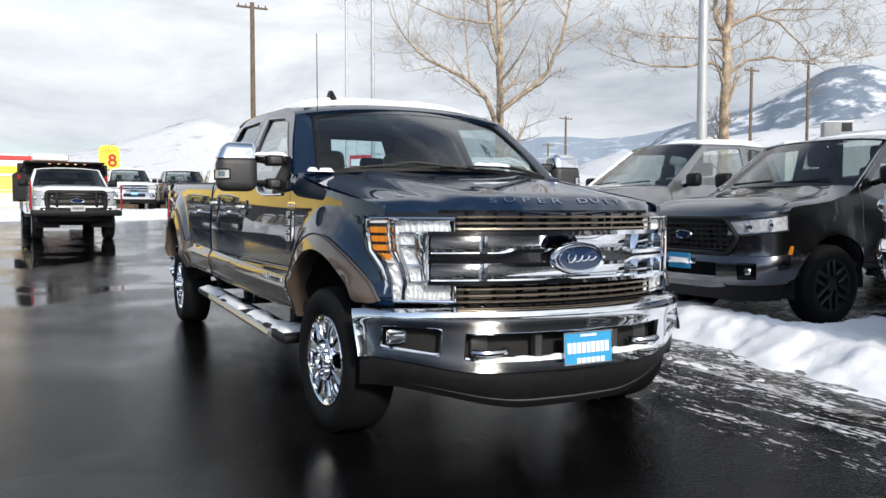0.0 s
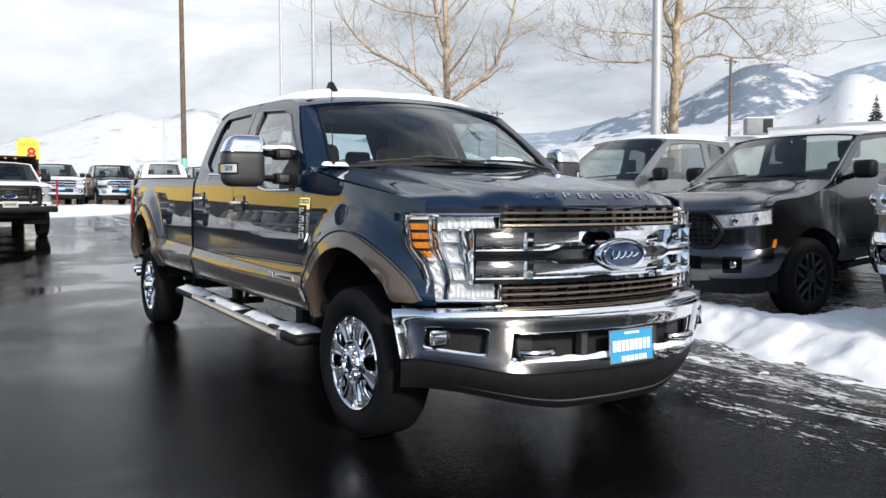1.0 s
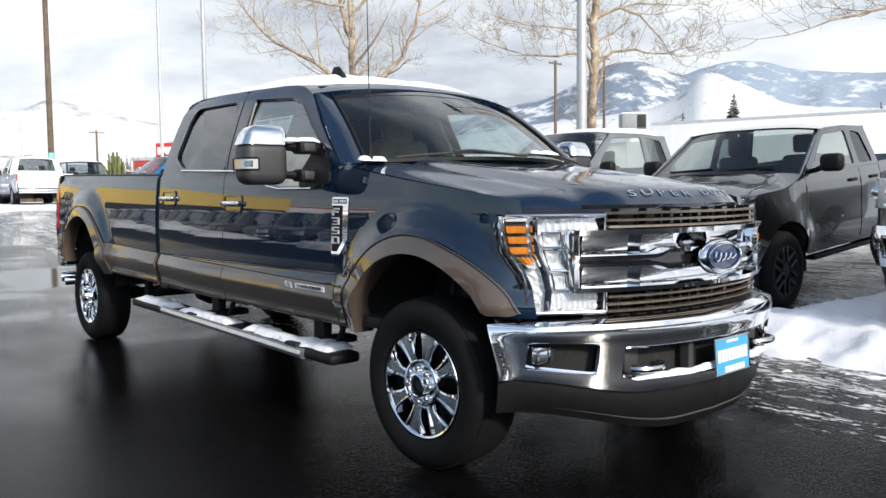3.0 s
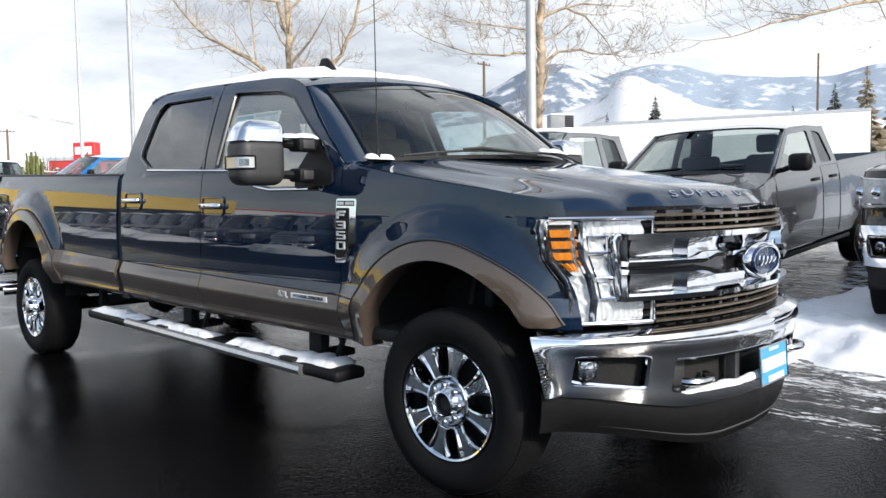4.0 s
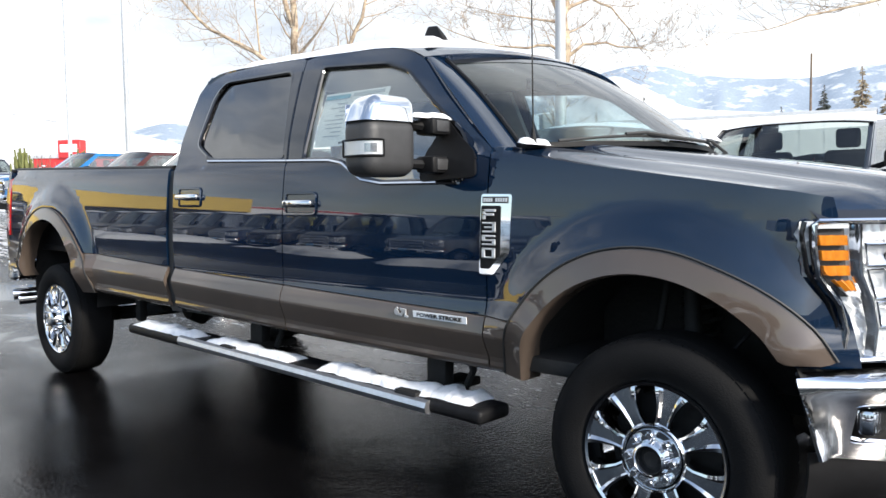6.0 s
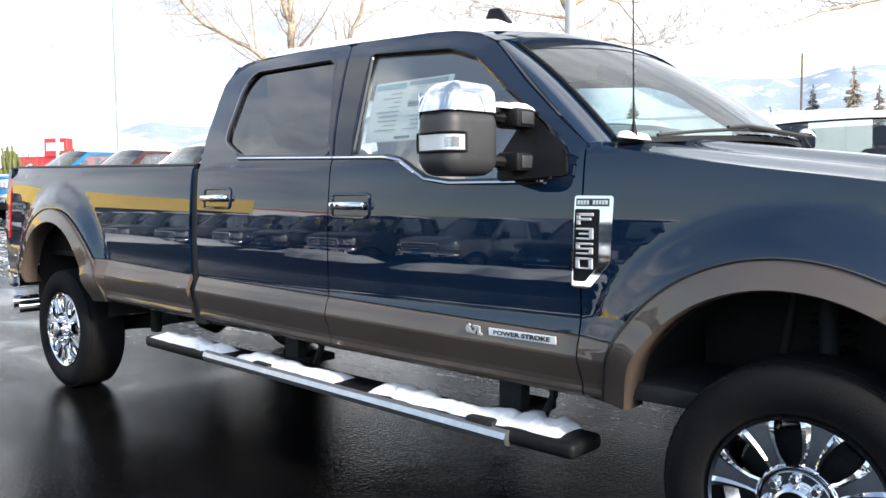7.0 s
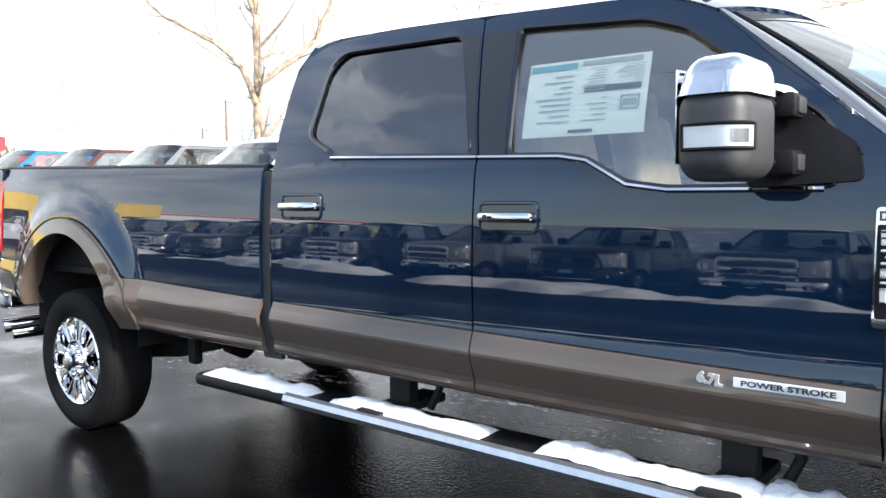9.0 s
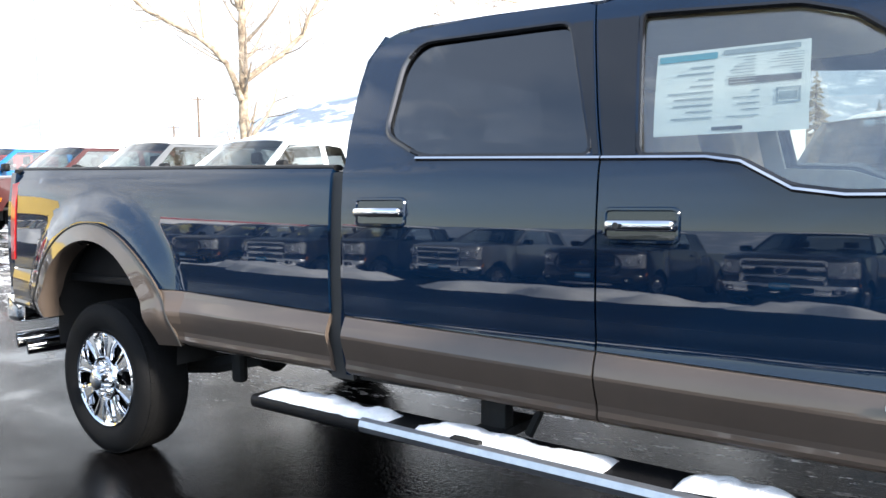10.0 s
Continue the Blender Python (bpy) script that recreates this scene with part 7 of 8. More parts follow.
P_GREY = paint("dark grey paint", (0.110, 0.114, 0.124), 1.0, 0.24)
P_SILVER = paint("silver paint", (0.30, 0.305, 0.31), 0.8, 0.28)
P_WHITE = paint("white paint", (0.78, 0.79, 0.80))
M_LAMPGREY = mat("pale lamp reflector", (0.72, 0.73, 0.75), 0.25, 0.3, var=0.35, scale=26.0, bump=0.5, bscale=50.0)
P_BLACK = paint("black paint", (0.010, 0.010, 0.012))
P_MAROON = paint("dark maroon paint", (0.070, 0.018, 0.018))
P_BRIGHTBLUE = paint("bright blue paint", (0.012, 0.16, 0.42))
P_NAVY = paint("navy paint", (0.010, 0.022, 0.060))
M_SEETHROUGH = glass("lightly tinted glass", (0.55, 0.58, 0.58), 0.03)
M_CARSCREEN = glass("parked car windscreen", (0.55, 0.62, 0.62), 0.02, 3.4)
M_HUB = mat("dark alloy", (0.05, 0.05, 0.052), 0.35, 0.8, var=0.2, scale=12.0)


def small_wheel(parent, x, y, r, side, rim):
    w = part("wheel", lathe([(0.03, r * 0.62), (0.0, r * 0.66), (-0.012, r * 0.80), (0.008, r * 0.95), (0.04, r), (0.20, r), (0.235, r * 0.94), (0.24, r * 0.66)], 36), M_RUBBER, parent, sharp=60)
    w.matrix_basis = Matrix.Translation((x, y, r)) @ pose(0, 0, 0, 0, 0, 0 if side < 0 else 180)
    part("rim", lathe([(0.004, r * 0.66), (0.006, r * 0.60), (0.06, r * 0.56), (0.09, r * 0.2), (0.09, 0.0)], 36), M_DARK, w)
    bm = bmesh.new()
    for k in range(6):
        m = Matrix.Rotation(2 * math.pi * k / 6, 4, "X")
        for s in (-1, 1):
            box(bm, (0.004, s * r * 0.11 - r * 0.045, r * 0.12), (0.035, s * r * 0.11 + r * 0.045, r * 0.62), 0.006, 1, m)
    part("rim_spokes", bm, rim, w)
    part("hub_cap", lathe([(0.05, r * 0.20), (0.008, r * 0.19), (0.0, 0.0)], 18), rim, w)
    return w


def vehicle(at, body, label, kind="pickup", category="pickup", hw=0.98, wb=3.7, foh=0.92, roh=1.15, r=0.40, sill=0.50, belt=1.18, hood=1.12, roof=1.90, cowl=0.62, atop=1.28,
            cab=2.85, bed=1.22, grille="chrome", snow=0.05, snow_from=0.0, flares=None, rim=None, tint=None, plate=False, detail=1, lamp=0.21, bulge=0.0):
    """A pickup or a closed car of plain build; its nose points to -y and its front axle stands at y = 0."""
    rim = rim or M_SILVER
    tint = tint or M_SEETHROUGH
    root = thing("parked_" + category.replace(" ", "_"), label, category, group="parked vehicles")
    root.matrix_world = at
    ra = r + 0.10
    tail = wb + roh
    st = 0.14 if detail else 0.3
    low = spline((sill - 0.15, hw - 0.07), (sill, hw - 0.025), (sill + 0.18, hw - 0.002), (sill + 0.40, hw), (belt - 0.12, hw - 0.006), (belt, hw - 0.035), (belt + 0.06, hw - 0.05))
    tumble = 0.30 if kind != "suv" else 0.26
    y_end = -ra - 0.06          # where the rounded front meets the flanks
    nose = spline((y_end - 0.1, 0.028), (y_end, 0.022), (y_end + 0.3, 0.006), (0.3, 0.0), (tail, 0.0))

    def swell(y, z):
        """Fenders swell over the wheels."""
        d = min(math.hypot(y, z - r), math.hypot(y - wb, z - r))
        return 0.034 * (1 - step01(ra + 0.03, ra + 0.17, d)) * step01(sill, sill + 0.2, z)

    def sx_(y, z):
        return (low(z) if z < belt + 0.03 else low(belt + 0.03) - tumble * (z - belt - 0.03)) - nose(y) + swell(y, z)

    hz = spline((-foh, hood - 0.13), (-foh + 0.10, hood - 0.05), (-foh + 0.35, hood - 0.01), (0.2, hood + 0.04), (cowl, belt + 0.015))
    arc = lambda cy, a0, a1, n=14: [(cy + ra * math.cos(radians(a0 + (a1 - a0) * k / n)), r + ra * math.sin(radians(a0 + (a1 - a0) * k / n))) for k in range(n + 1)]
    s0 = math.degrees(math.asin(max(-0.9, min(0.9, (sill - r) / ra))))
    rear_top = bed if kind == "pickup" else belt
    lower = [(y_end, sill - 0.02)] + [(y, hz(y)) for y in lin(y_end, cowl, 8)]
    if kind == "pickup":
        lower += [(cab, belt + 0.01), (cab + 0.015, bed), (tail, bed + 0.02), (tail + 0.02, sill + 0.25), (tail - 0.05, sill + 0.06)]
    else:
        lower += [(cab, belt + 0.01), (tail - 0.05, belt - 0.02), (tail, sill + 0.3), (tail - 0.06, sill + 0.06)]
    lower += [(wb + ra + 0.05, sill)] + arc(wb, s0, 180 - s0)[0:] + [(wb - ra - 0.03, sill - 0.02), (ra + 0.03, sill - 0.02)] + arc(0.0, s0, 180 - s0)
    rear = cab if kind == "pickup" else tail - 0.12
    rz = roof - 0.07
    slope = 0.10 if kind == "pickup" else 0.22
    upper = [(cowl - 0.02, belt + 0.012), (atop, rz - 0.01), (atop + 0.15, rz + 0.012), ((atop + rear) / 2, rz + 0.025), (rear - slope - 0.08, rz), (rear - slope, rz - 0.04), (rear, belt + 0.014)]
    mid = (atop + rear) / 2 + 0.05
    wf = rounded([(cowl + 0.22, belt + 0.05), (atop + 0.06, rz - 0.06), (mid - 0.06, rz - 0.035), (mid - 0.06, belt + 0.05)], 0.04, 3)
    wr = rounded([(mid + 0.06, belt + 0.05), (mid + 0.06, rz - 0.035), (rear - slope - 0.16, rz - 0.07), (rear - 0.14, belt + 0.05)], 0.05, 3)
    for side in (-1, 1):
        part("body_side", panel(lower, sx_, side, step=st), body, root, sharp=45)
        part("cab_side", panel(upper, sx_, side, [wf, wr], step=st), body, root, sharp=45)
        part("window", panel(wf, lambda y, z: sx_(y, z) - 0.012, side, step=0.4, thick=0.004), M_GLASS, root)
        part("window", panel(wr, lambda y, z: sx_(y, z) - 0.012, side, step=0.4, thick=0.004), tint, root)
        for yy in (0.0, wb):
            small_wheel(root, side * (hw - 0.005), yy, r, side, rim)
            bm = sheet(lambda u, v: (side * v, yy + ra * math.cos(radians(u)), r + ra * math.sin(radians(u))), lin(-10, 190, 16), [0.35, hw - 0.04])
            part("wheel_well", bm, M_DARK, root)
            if flares:
                f0 = lambda u, v: (side * (hw + 0.012 - 0.02 * (v > 0.9)), yy + (ra - 0.01 + 0.065 * v) * math.cos(radians(u)), r + (ra - 0.01 + 0.065 * v) * math.sin(radians(u)))
                part("flare", sheet(f0, lin(max(s0, 0), 180 - max(s0, 0), 20), [0, 0.5, 1.0], thick=0.03), flares, root)
        mir = part("mirror", block((min(side * (hw + 0.02), side * (hw + 0.24)), cowl + 0.22, belt + 0.02), (max(side * (hw + 0.02), side * (hw + 0.24)), cowl + 0.36, belt + 0.20), 0.05, 3), M_BLACK, root, "black door mirror")
        part("mirror_stalk", tube([(side * (hw - 0.06), cowl + 0.30, belt + 0.03), (side * (hw + 0.08), cowl + 0.30, belt + 0.08)], 0.03, 6), M_BLACK, mir)
        for yy in (mid - 0.30, rear - 0.32):
            part("door_handle", block((side * (sx_(yy, belt - 0.12)) - 0.02, yy, belt - 0.135), (side * (sx_(yy, belt - 0.12)) + 0.02, yy + 0.18, belt - 0.10), 0.01), M_BLACK if grille == "black" else M_CHROME, root)
        for yy in (cowl + 0.03, mid, rear - 0.02):
            z0, z1 = sill + 0.02, belt
            part("door_seam", tube([(side * (sx_(yy, z) + 0.001), yy, z) for z in lin(z0, z1, 6)], 0.004, 4), M_INK, root)
        part("sill_board", block((side * (hw - 0.06) - 0.05, ra + 0.12, sill - 0.10), (side * (hw - 0.06) + 0.05, wb - ra - 0.12, sill - 0.05), 0.015), M_BLACK, root)
        part("tail_lamp", panel([(tail - 0.03, rear_top - 0.03), (tail + 0.01, rear_top - 0.03), (tail + 0.012, sill + 0.36), (tail - 0.03, sill + 0.36)], lambda y, z: sx_(tail - 0.1, z) + 0.006, side, step=0.3, thick=0.04), M_RED, root)
    n_sup, depth = 2.7, foh + y_end
    prof = spline((sill - 0.2, -0.05), (sill - 0.05, -0.01), (sill + 0.03, 0.03), (hood - 0.50, 0.045), (hood - 0.44, 0.02), (hood - 0.40, 0.0), (hood - 0.1, -0.012), (hood + 0.02, -0.05))
    wide = lambda z: sx_(y_end, min(z, belt))

    def around(s, z, d=0.0):
        """A point on the rounded front: s runs from flank to flank, -1..1."""
        a = radians(90 * s)
        c = abs(math.cos(a)) ** (2 / n_sup)
        x = math.copysign(abs(math.sin(a)) ** (2 / n_sup), a) * wide(z)
        return (x + math.copysign(d * (1 - c), a), y_end - (depth + prof(z)) * c - d * c, z)

    def fy_(x, z=hood - 0.2, d=0.0):
        k = min(0.999, abs(x) / wide(z))
        return y_end - (depth + prof(z)) * (1 - k ** n_sup) ** (1 / n_sup) - d

    ss = [math.copysign(abs(k) ** 0.75, k) for k in lin(-1, 1, 30)]

    def hood_f(u, v):
        p = Vector(around(u, hood - 0.02, -0.012))
        q = Vector((u * (sx_(cowl, belt) - 0.006), cowl - 0.15 * (1 - u * u), 0))
        x, y = p.x + (q.x - p.x) * v, p.y + (q.y - p.y) * v
        a = abs(u)
        dome = (0.040 + bulge) * (1 - a ** 4) + 0.016 * step01(0.56, 0.47, a) - 0.010 * math.exp(-((a - 0.66) / 0.05) ** 2)
        return (x, y, hz(max(y, -foh)) + dome * step01(0.0, 0.22, v) - 0.028 * (1 - step01(0.0, 0.05, v)))
    part("bonnet", sheet(hood_f, ss, [0, 0.012, 0.03, 0.055, 0.1, 0.2, 0.4, 0.6, 0.8, 1.0], thick=0.015), body, root, sharp=55)
    for side in (-1, 1):
        part("bonnet_seam", tube([Vector(hood_f(side * 0.80, v)) + Vector((0, 0, 0.001)) for v in lin(0.03, 1, 8)], 0.005, 4), M_INK, root)
    part("cowl_panel", sheet(lambda u, v: (u * (sx_(cowl, belt) - 0.04), cowl - 0.16 * (1 - u * u) + 0.10 * v, belt + 0.012 + 0.035 * (1 - u * u) + 0.02 * v), lin(-1, 1, 10), [0, 1], thick=0.01), M_BLACK, root)
    for x0, x1 in ((-0.62, -0.05), (0.02, 0.60)):
        part("wiper", tube([(x, cowl - 0.16 * (1 - (x / hw) ** 2) + 0.07 + 0.03 * (x - x0), belt + 0.075 + 0.05 * (x - x0)) for x in lin(x0, x1, 5)], 0.008, 4), M_BLACK, root)
    part("windscreen", sheet(lambda u, v: (u * (sx_(cowl, belt) - 0.03 - (tumble * (rz - belt)) * v), cowl - 0.14 * (1 - u * u) + (atop - cowl + 0.02) * v, belt + 0.02 + 0.03 * (1 - u * u) + (rz - belt - 0.02) * v), lin(-1, 1, 10), lin(0, 1, 4)), M_CARSCREEN, root, "sloping windscreen")
    part("roof", sheet(lambda u, v: (u * (sx_(1.5, rz) + 0.006), atop - 0.06 * (1 - u * u) + (rear - slope - atop) * v, rz + 0.075 * (1 - abs(u) ** 3) * (0.55 + 0.45 * math.sin(math.pi * min(1, max(0, v)))) + 0.004), lin(-1, 1, 12), lin(0, 1, 8), thick=0.02), body, root)
    part("cab_back", sheet(lambda u, v: (u * (sx_(rear, v) - 0.01), rear - slope * max(0, (v - belt) / (rz - belt)) - 0.01, v), lin(-1, 1, 8), lin(sill, rz, 6), thick=0.02, skip=lambda u, v: abs(u) < 0.75 and v > belt + 0.08 and v < rz - 0.1), body, root)
    part("rear_glass", sheet(lambda u, v: (u * (sx_(rear, v) - 0.1), rear - slope * max(0, (v - belt) / (rz - belt)) - 0.015, v), lin(-1, 1, 4), [belt + 0.03, rz - 0.04]), tint, root)
    for side in (-1, 1):
        part("pillar", sheet(lambda u, v: (side * (sx_(cowl, belt) - 0.045 - (tumble * (rz - belt)) * v + 0.05 * u), cowl + (atop - cowl + 0.02) * v + 0.03 * u, belt + 0.02 + (rz - belt - 0.02) * v), [0, 1], lin(0, 1, 4), thick=0.02), body, root)
    # cabin: dark floor, dash, seats
    part("cabin_floor", block((-hw + 0.08, -foh + 0.3, sill), (hw - 0.08, tail - 0.1, sill + 0.06), 0.01, 1), M_DARK, root)
    part("dashboard", block((-hw + 0.16, cowl + 0.02, belt - 0.25), (hw - 0.16, cowl + 0.32, belt + 0.02), 0.05), M_CABIN, root)
    for x in (-0.40, 0.40):
        seat = part("seat", block((x - 0.23, atop + 0.35, sill + 0.3), (x + 0.23, atop + 0.52, belt + 0.18), 0.06, 3), M_CABIN, root)
        part("headrest", block((x - 0.12, atop + 0.40, belt + 0.20), (x + 0.12, atop + 0.50, belt + 0.40), 0.04, 3), M_CABIN, seat)
    # nose
    gw, g0, g1 = hw * (0.60 if grille != "black" else 0.66), hood - 0.42, hood - 0.085
    bz0, bz1 = sill - 0.02, hood - 0.44
    part("nose_panel", sheet(lambda s, z: around(s, z), ss, [bz1 - 0.01, bz1 + 0.03, g0 + 0.06, g0 + 0.18, g1 - 0.02, hood - 0.045, hood - 0.025], thick=0.012), body, root, sharp=60)
    gmat = M_BLACK if grille == "black" else M_CHROME
    half = lambda z: gw * (1 - 0.20 * abs((z - (g0 + g1) / 2) / ((g1 - g0) / 2)) ** 1.5) if grille == "black" else gw
    gzs = lin(g0, g1, 8)
    gr = part("grille", sheet(lambda u, z: (u * half(z), fy_(u * half(z), z, 0.004), z), lin(-1, 1, 12), gzs, thick=0.012), M_GLOSSBLACK, root)
    loop = rounded([(-half(g0), g0), (half(g0), g0), (gw, (g0 + g1) / 2), (half(g1), g1), (-half(g1), g1), (-gw, (g0 + g1) / 2)], 0.05)
    part("grille_frame", tube([(a, fy_(a, b, 0.010), b) for a, b in loop + loop[:1]], 0.030 if grille != "black" else 0.026, 6, caps=False), gmat, gr)
    for k in range(2 if grille != "black" else 6):
        z = g0 + (g1 - g0) * (k + 1) / (3 if grille != "black" else 7)
        part("grille_bar", tube([(a, fy_(a, z, 0.012), z) for a in lin(-half(z), half(z), 10)], 0.026 if grille != "black" else 0.007, 6), gmat, gr)
    if grille == "black" and detail:
        for k in range(-7, 8):
            x = gw * k / 8.5
            part("grille_rib", tube([(x, fy_(x, z, 0.009), z) for z in lin(g0 + 0.04, g1 - 0.03, 4)], 0.006, 4), M_BLACK, gr)
    em = part("badge", oval(0.115, 0.048, 0.03, 0.16, 24), M_CHROME, gr)
    em.matrix_basis = pose(0, fy_(0, (g0 + g1) / 2, 0.022), (g0 + g1) / 2 + 0.02, 90, 0, 0)
    part("badge_face", oval(0.092, 0.035, 0.034, 0.05, 24), M_OVAL, em)
    s_in = math.degrees(math.asin(min(1, (half(g1) + 0.015) / wide(g1)) ** (n_sup / 2))) / 90
    for side in (-1, 1):
        def lp(d):
            def f(u, v):
                s = s_in + (0.985 - s_in) * u
                top = g1 - 0.012 + 0.03 * u
                bot = g1 - lamp + (0.03 if lamp < 0.18 else 0.0) * u
                return around(side * s, bot + (top - bot) * v, d)
            return f
        us = lin(0, 1, 9)
        h = part("headlamp", sheet(lp(0.006), us, lin(0, 1, 4), thick=0.01), M_LAMPGREY, root, "clear headlamp")
        part("lens", sheet(lp(0.028), us, lin(0, 1, 3)), M_LENS, h)
        rim = [(u, 0.0) for u in us] + [(1, 0.5)] + [(u, 1.0) for u in us[::-1]] + [(0, 0.5), (0, 0)]
        part("lamp_rim", tube([lp(0.016)(u, v) for u, v in rim], 0.008, 5, caps=False), M_GLOSSBLACK if lamp < 0.18 else M_CHROME_DULL, h)
        for uu in (0.30, 0.66):
            c = Vector(lp(0.010)(uu, 0.52))
            part("bulb", lathe([(-0.022, 0.0), (-0.016, 0.022), (-0.012, 0.036), (0.0, min(0.05, lamp * 0.36)), (0.01, 0.0)], 14, m=Matrix.Translation(c) @ Matrix.Rotation(radians(90 - side * 30 * uu), 4, "Z")), M_CHROME, h)
        part("lamp_strip", tube([lp(0.012)(u, 0.10) for u in us[:7]], 0.009, 5), M_CHROME, h)
        part("side_marker", sheet(lambda u, v: (side * (sx_(y_end, 0.8) + 0.006), y_end - 0.03 + 0.05 * u + 0.035 * v, bz1 + 0.005 + 0.075 * v), [0, 0.5, 1], [0, 1], thick=0.012), M_AMBER, root, "amber side marker")
    bmat = body if grille == "black" else M_CHROME
    bp = lambda u, v: Vector(around(u, bz0 + (bz1 - bz0) * v, 0.012 + 0.02 * math.sin(math.pi * v)))
    bmp = part("front_bumper", sheet(bp, lin(-0.97, 0.97, 32), lin(0, 1, 9), thick=-0.02, skip=lambda u, v: (0.40 < abs(u) < 0.60 and 0.26 < v < 0.75) or (abs(u) < 0.26 and 0.30 < v < 0.80)), bmat, root, sharp=45)
    part("bumper_back", sheet(lambda u, v: bp(u, v) + Vector((0, 0.06, 0)), lin(-0.80, 0.80, 14), [0.1, 0.9]), M_DARK, bmp)
    part("bumper_seam", tube([around(s, bz1 + 0.004, 0.012) for s in lin(-0.96, 0.96, 24)], 0.009, 5), M_BLACK, bmp)
    for side in (-1, 1):
        c = bp(side * 0.50, 0.5) + Vector((0, 0.02, 0))
        part("fog_lamp", lathe([(-0.02, 0.0), (-0.012, 0.036), (0.0, 0.042), (0.02, 0.0)], 14, m=Matrix.Translation(c) @ Matrix.Rotation(radians(90), 4, "Z")), M_CHROME, bmp)
        loop = [(0.40, 0.26), (0.60, 0.26), (0.60, 0.75), (0.40, 0.75), (0.40, 0.26)]
        part("fog_trim", tube([bp(side * a, b) + Vector((0, -0.004, 0)) for a, b in loop], 0.012, 5, caps=False), M_BLACK if grille == "black" else M_CHROME, bmp)
    part("valance", sheet(lambda u, v: around(u, sill - 0.19 + 0.18 * v, -0.01), lin(-0.94, 0.94, 18), [0, 0.5, 1], thick=0.02), M_BLACK, root)
    if grille == "black":
        part("skid_strip", sheet(lambda u, v: (u * hw * 0.52, fy_(u * hw * 0.52, bz0, 0.045), bz0 - 0.045 + 0.085 * v + 0.05 * max(0.0, abs(u) - 0.7)), lin(-1, 1, 14), [0, 0.5, 1], thick=0.03), M_SILVER, bmp, "silver skid strip")
    if plate:
        pl = part("dealer_plate", block((-0.15, -0.006, -0.075), (0.15, 0.0, 0.075), 0.002, 1), M_PLATE, root, "light blue dealer plate")
        pl.matrix_basis = Matrix.Translation((0.0, fy_(0, bz1 - 0.05, 0.06), bz1 - 0.045))
        for k in range(9):
            part("print_bar", block((-0.13 + 0.0295 * k, -0.009, -0.02), (-0.108 + 0.0295 * k, -0.006, 0.03), 0, 1), M_WHITE, pl)
    if kind == "pickup":
        part("bed_floor", block((-hw + 0.08, cab + 0.02, bed - 0.45), (hw - 0.08, tail, bed - 0.40), 0.01, 1), M_BLACK, root)
        part("tailgate", block((-hw + 0.06, tail - 0.04, sill + 0.2), (hw - 0.06, tail + 0.01, bed + 0.01), 0.012), body, root)
        part("rear_bumper", block((-hw + 0.05, tail + 0.02, sill + 0.0), (hw - 0.05, tail + 0.16, sill + 0.16), 0.03), M_BLACK if grille == "black" else M_CHROME, root)
    else:
        part("rear_panel", block((-hw + 0.08, tail - 0.05, sill + 0.1), (hw - 0.08, tail + 0.02, belt), 0.03), body, root)
    if snow:
        sn = lambda u, v: Vector((u * (sx_(1.5, rz) - 0.05), atop + 0.04 + (rear - slope - atop - 0.06) * (snow_from + (1 - snow_from) * v), rz + 0.004 + 0.072 * (1 - abs(u) ** 3) * (0.55 + 0.45 * math.sin(math.pi * (snow_from + (1 - snow_from) * v))) + snow * step01(0, 0.15, 1 - abs(u)) * min(1, 9 * v) * min(1, 9 * (1 - v)) * (1 + 0.5 * noise.noise(Vector((u * 3, v * 4, at.translation.y))))))
        ob = part("roof_snow", sheet(sn, lin(-1, 1, 12), lin(0, 1, 14)), M_SNOW, None, sharp=80)
        ob.matrix_world = at
        tagged(ob, "layer of snow on a parked vehicle's roof", "snow", group="snow on parked vehicles")
    return root


def row_at(x, y, face=-90.0, dz=0.0):
    return Matrix.Translation((x, y, ground_z(x + 1, y) + dz)) @ pose(0, 0, 0, 0, 0, face)


# the row beside the blue truck, noses to -x
vehicle(Matrix.Translation((4.33, 1.83, 0.12)) @ pose(0, 0, 0, 0, 0, -90) @ pose(0, 0, 0, 4.5, 0, 0), P_GREY, "dark grey mid-size pickup with black grille, nose in a snow bank", hw=0.93, wb=3.22, foh=0.93, roh=1.1, r=0.385, sill=0.50, belt=1.28, hood=1.17, roof=1.80, cowl=0.42, atop=1.06, cab=2.28, bed=1.32, grille="black", snow=0.03, snow_from=0.45, rim=M_HUB, plate=True, lamp=0.155, bulge=0.03)
clump = part("snow_clump", sheet(lambda u, v: (3.22 + 0.10 * v, 1.83 + 0.16 * u, 0.70 + 0.09 * (1 - u * u) * (1 - (2 * v - 1) ** 2) + 0.02 * noise.noise(Vector((u * 4, v * 4, 2)))), lin(-1, 1, 14), lin(0, 1, 8)), M_SNOWCAP, None)
tagged(clump, "clump of snow on a dealer plate", "snow", group="snow on parked vehicles")
vehicle(row_at(4.75, 5.25), P_SILVER, "silver full-size pickup with snow on its roof", cowl=0.6, atop=1.38, hw=1.0, wb=3.7, belt=1.24, hood=1.20, roof=1.94, r=0.40, snow=0.06, snow_from=0.15)
vehicle(row_at(3.95, -1.28), P_BLACK, "black heavy pickup with chrome bumper", hw=1.0, wb=4.0, foh=0.95, belt=1.32, hood=1.27, roof=1.98, r=0.41, sill=0.56, snow=0.03, bed=1.34)
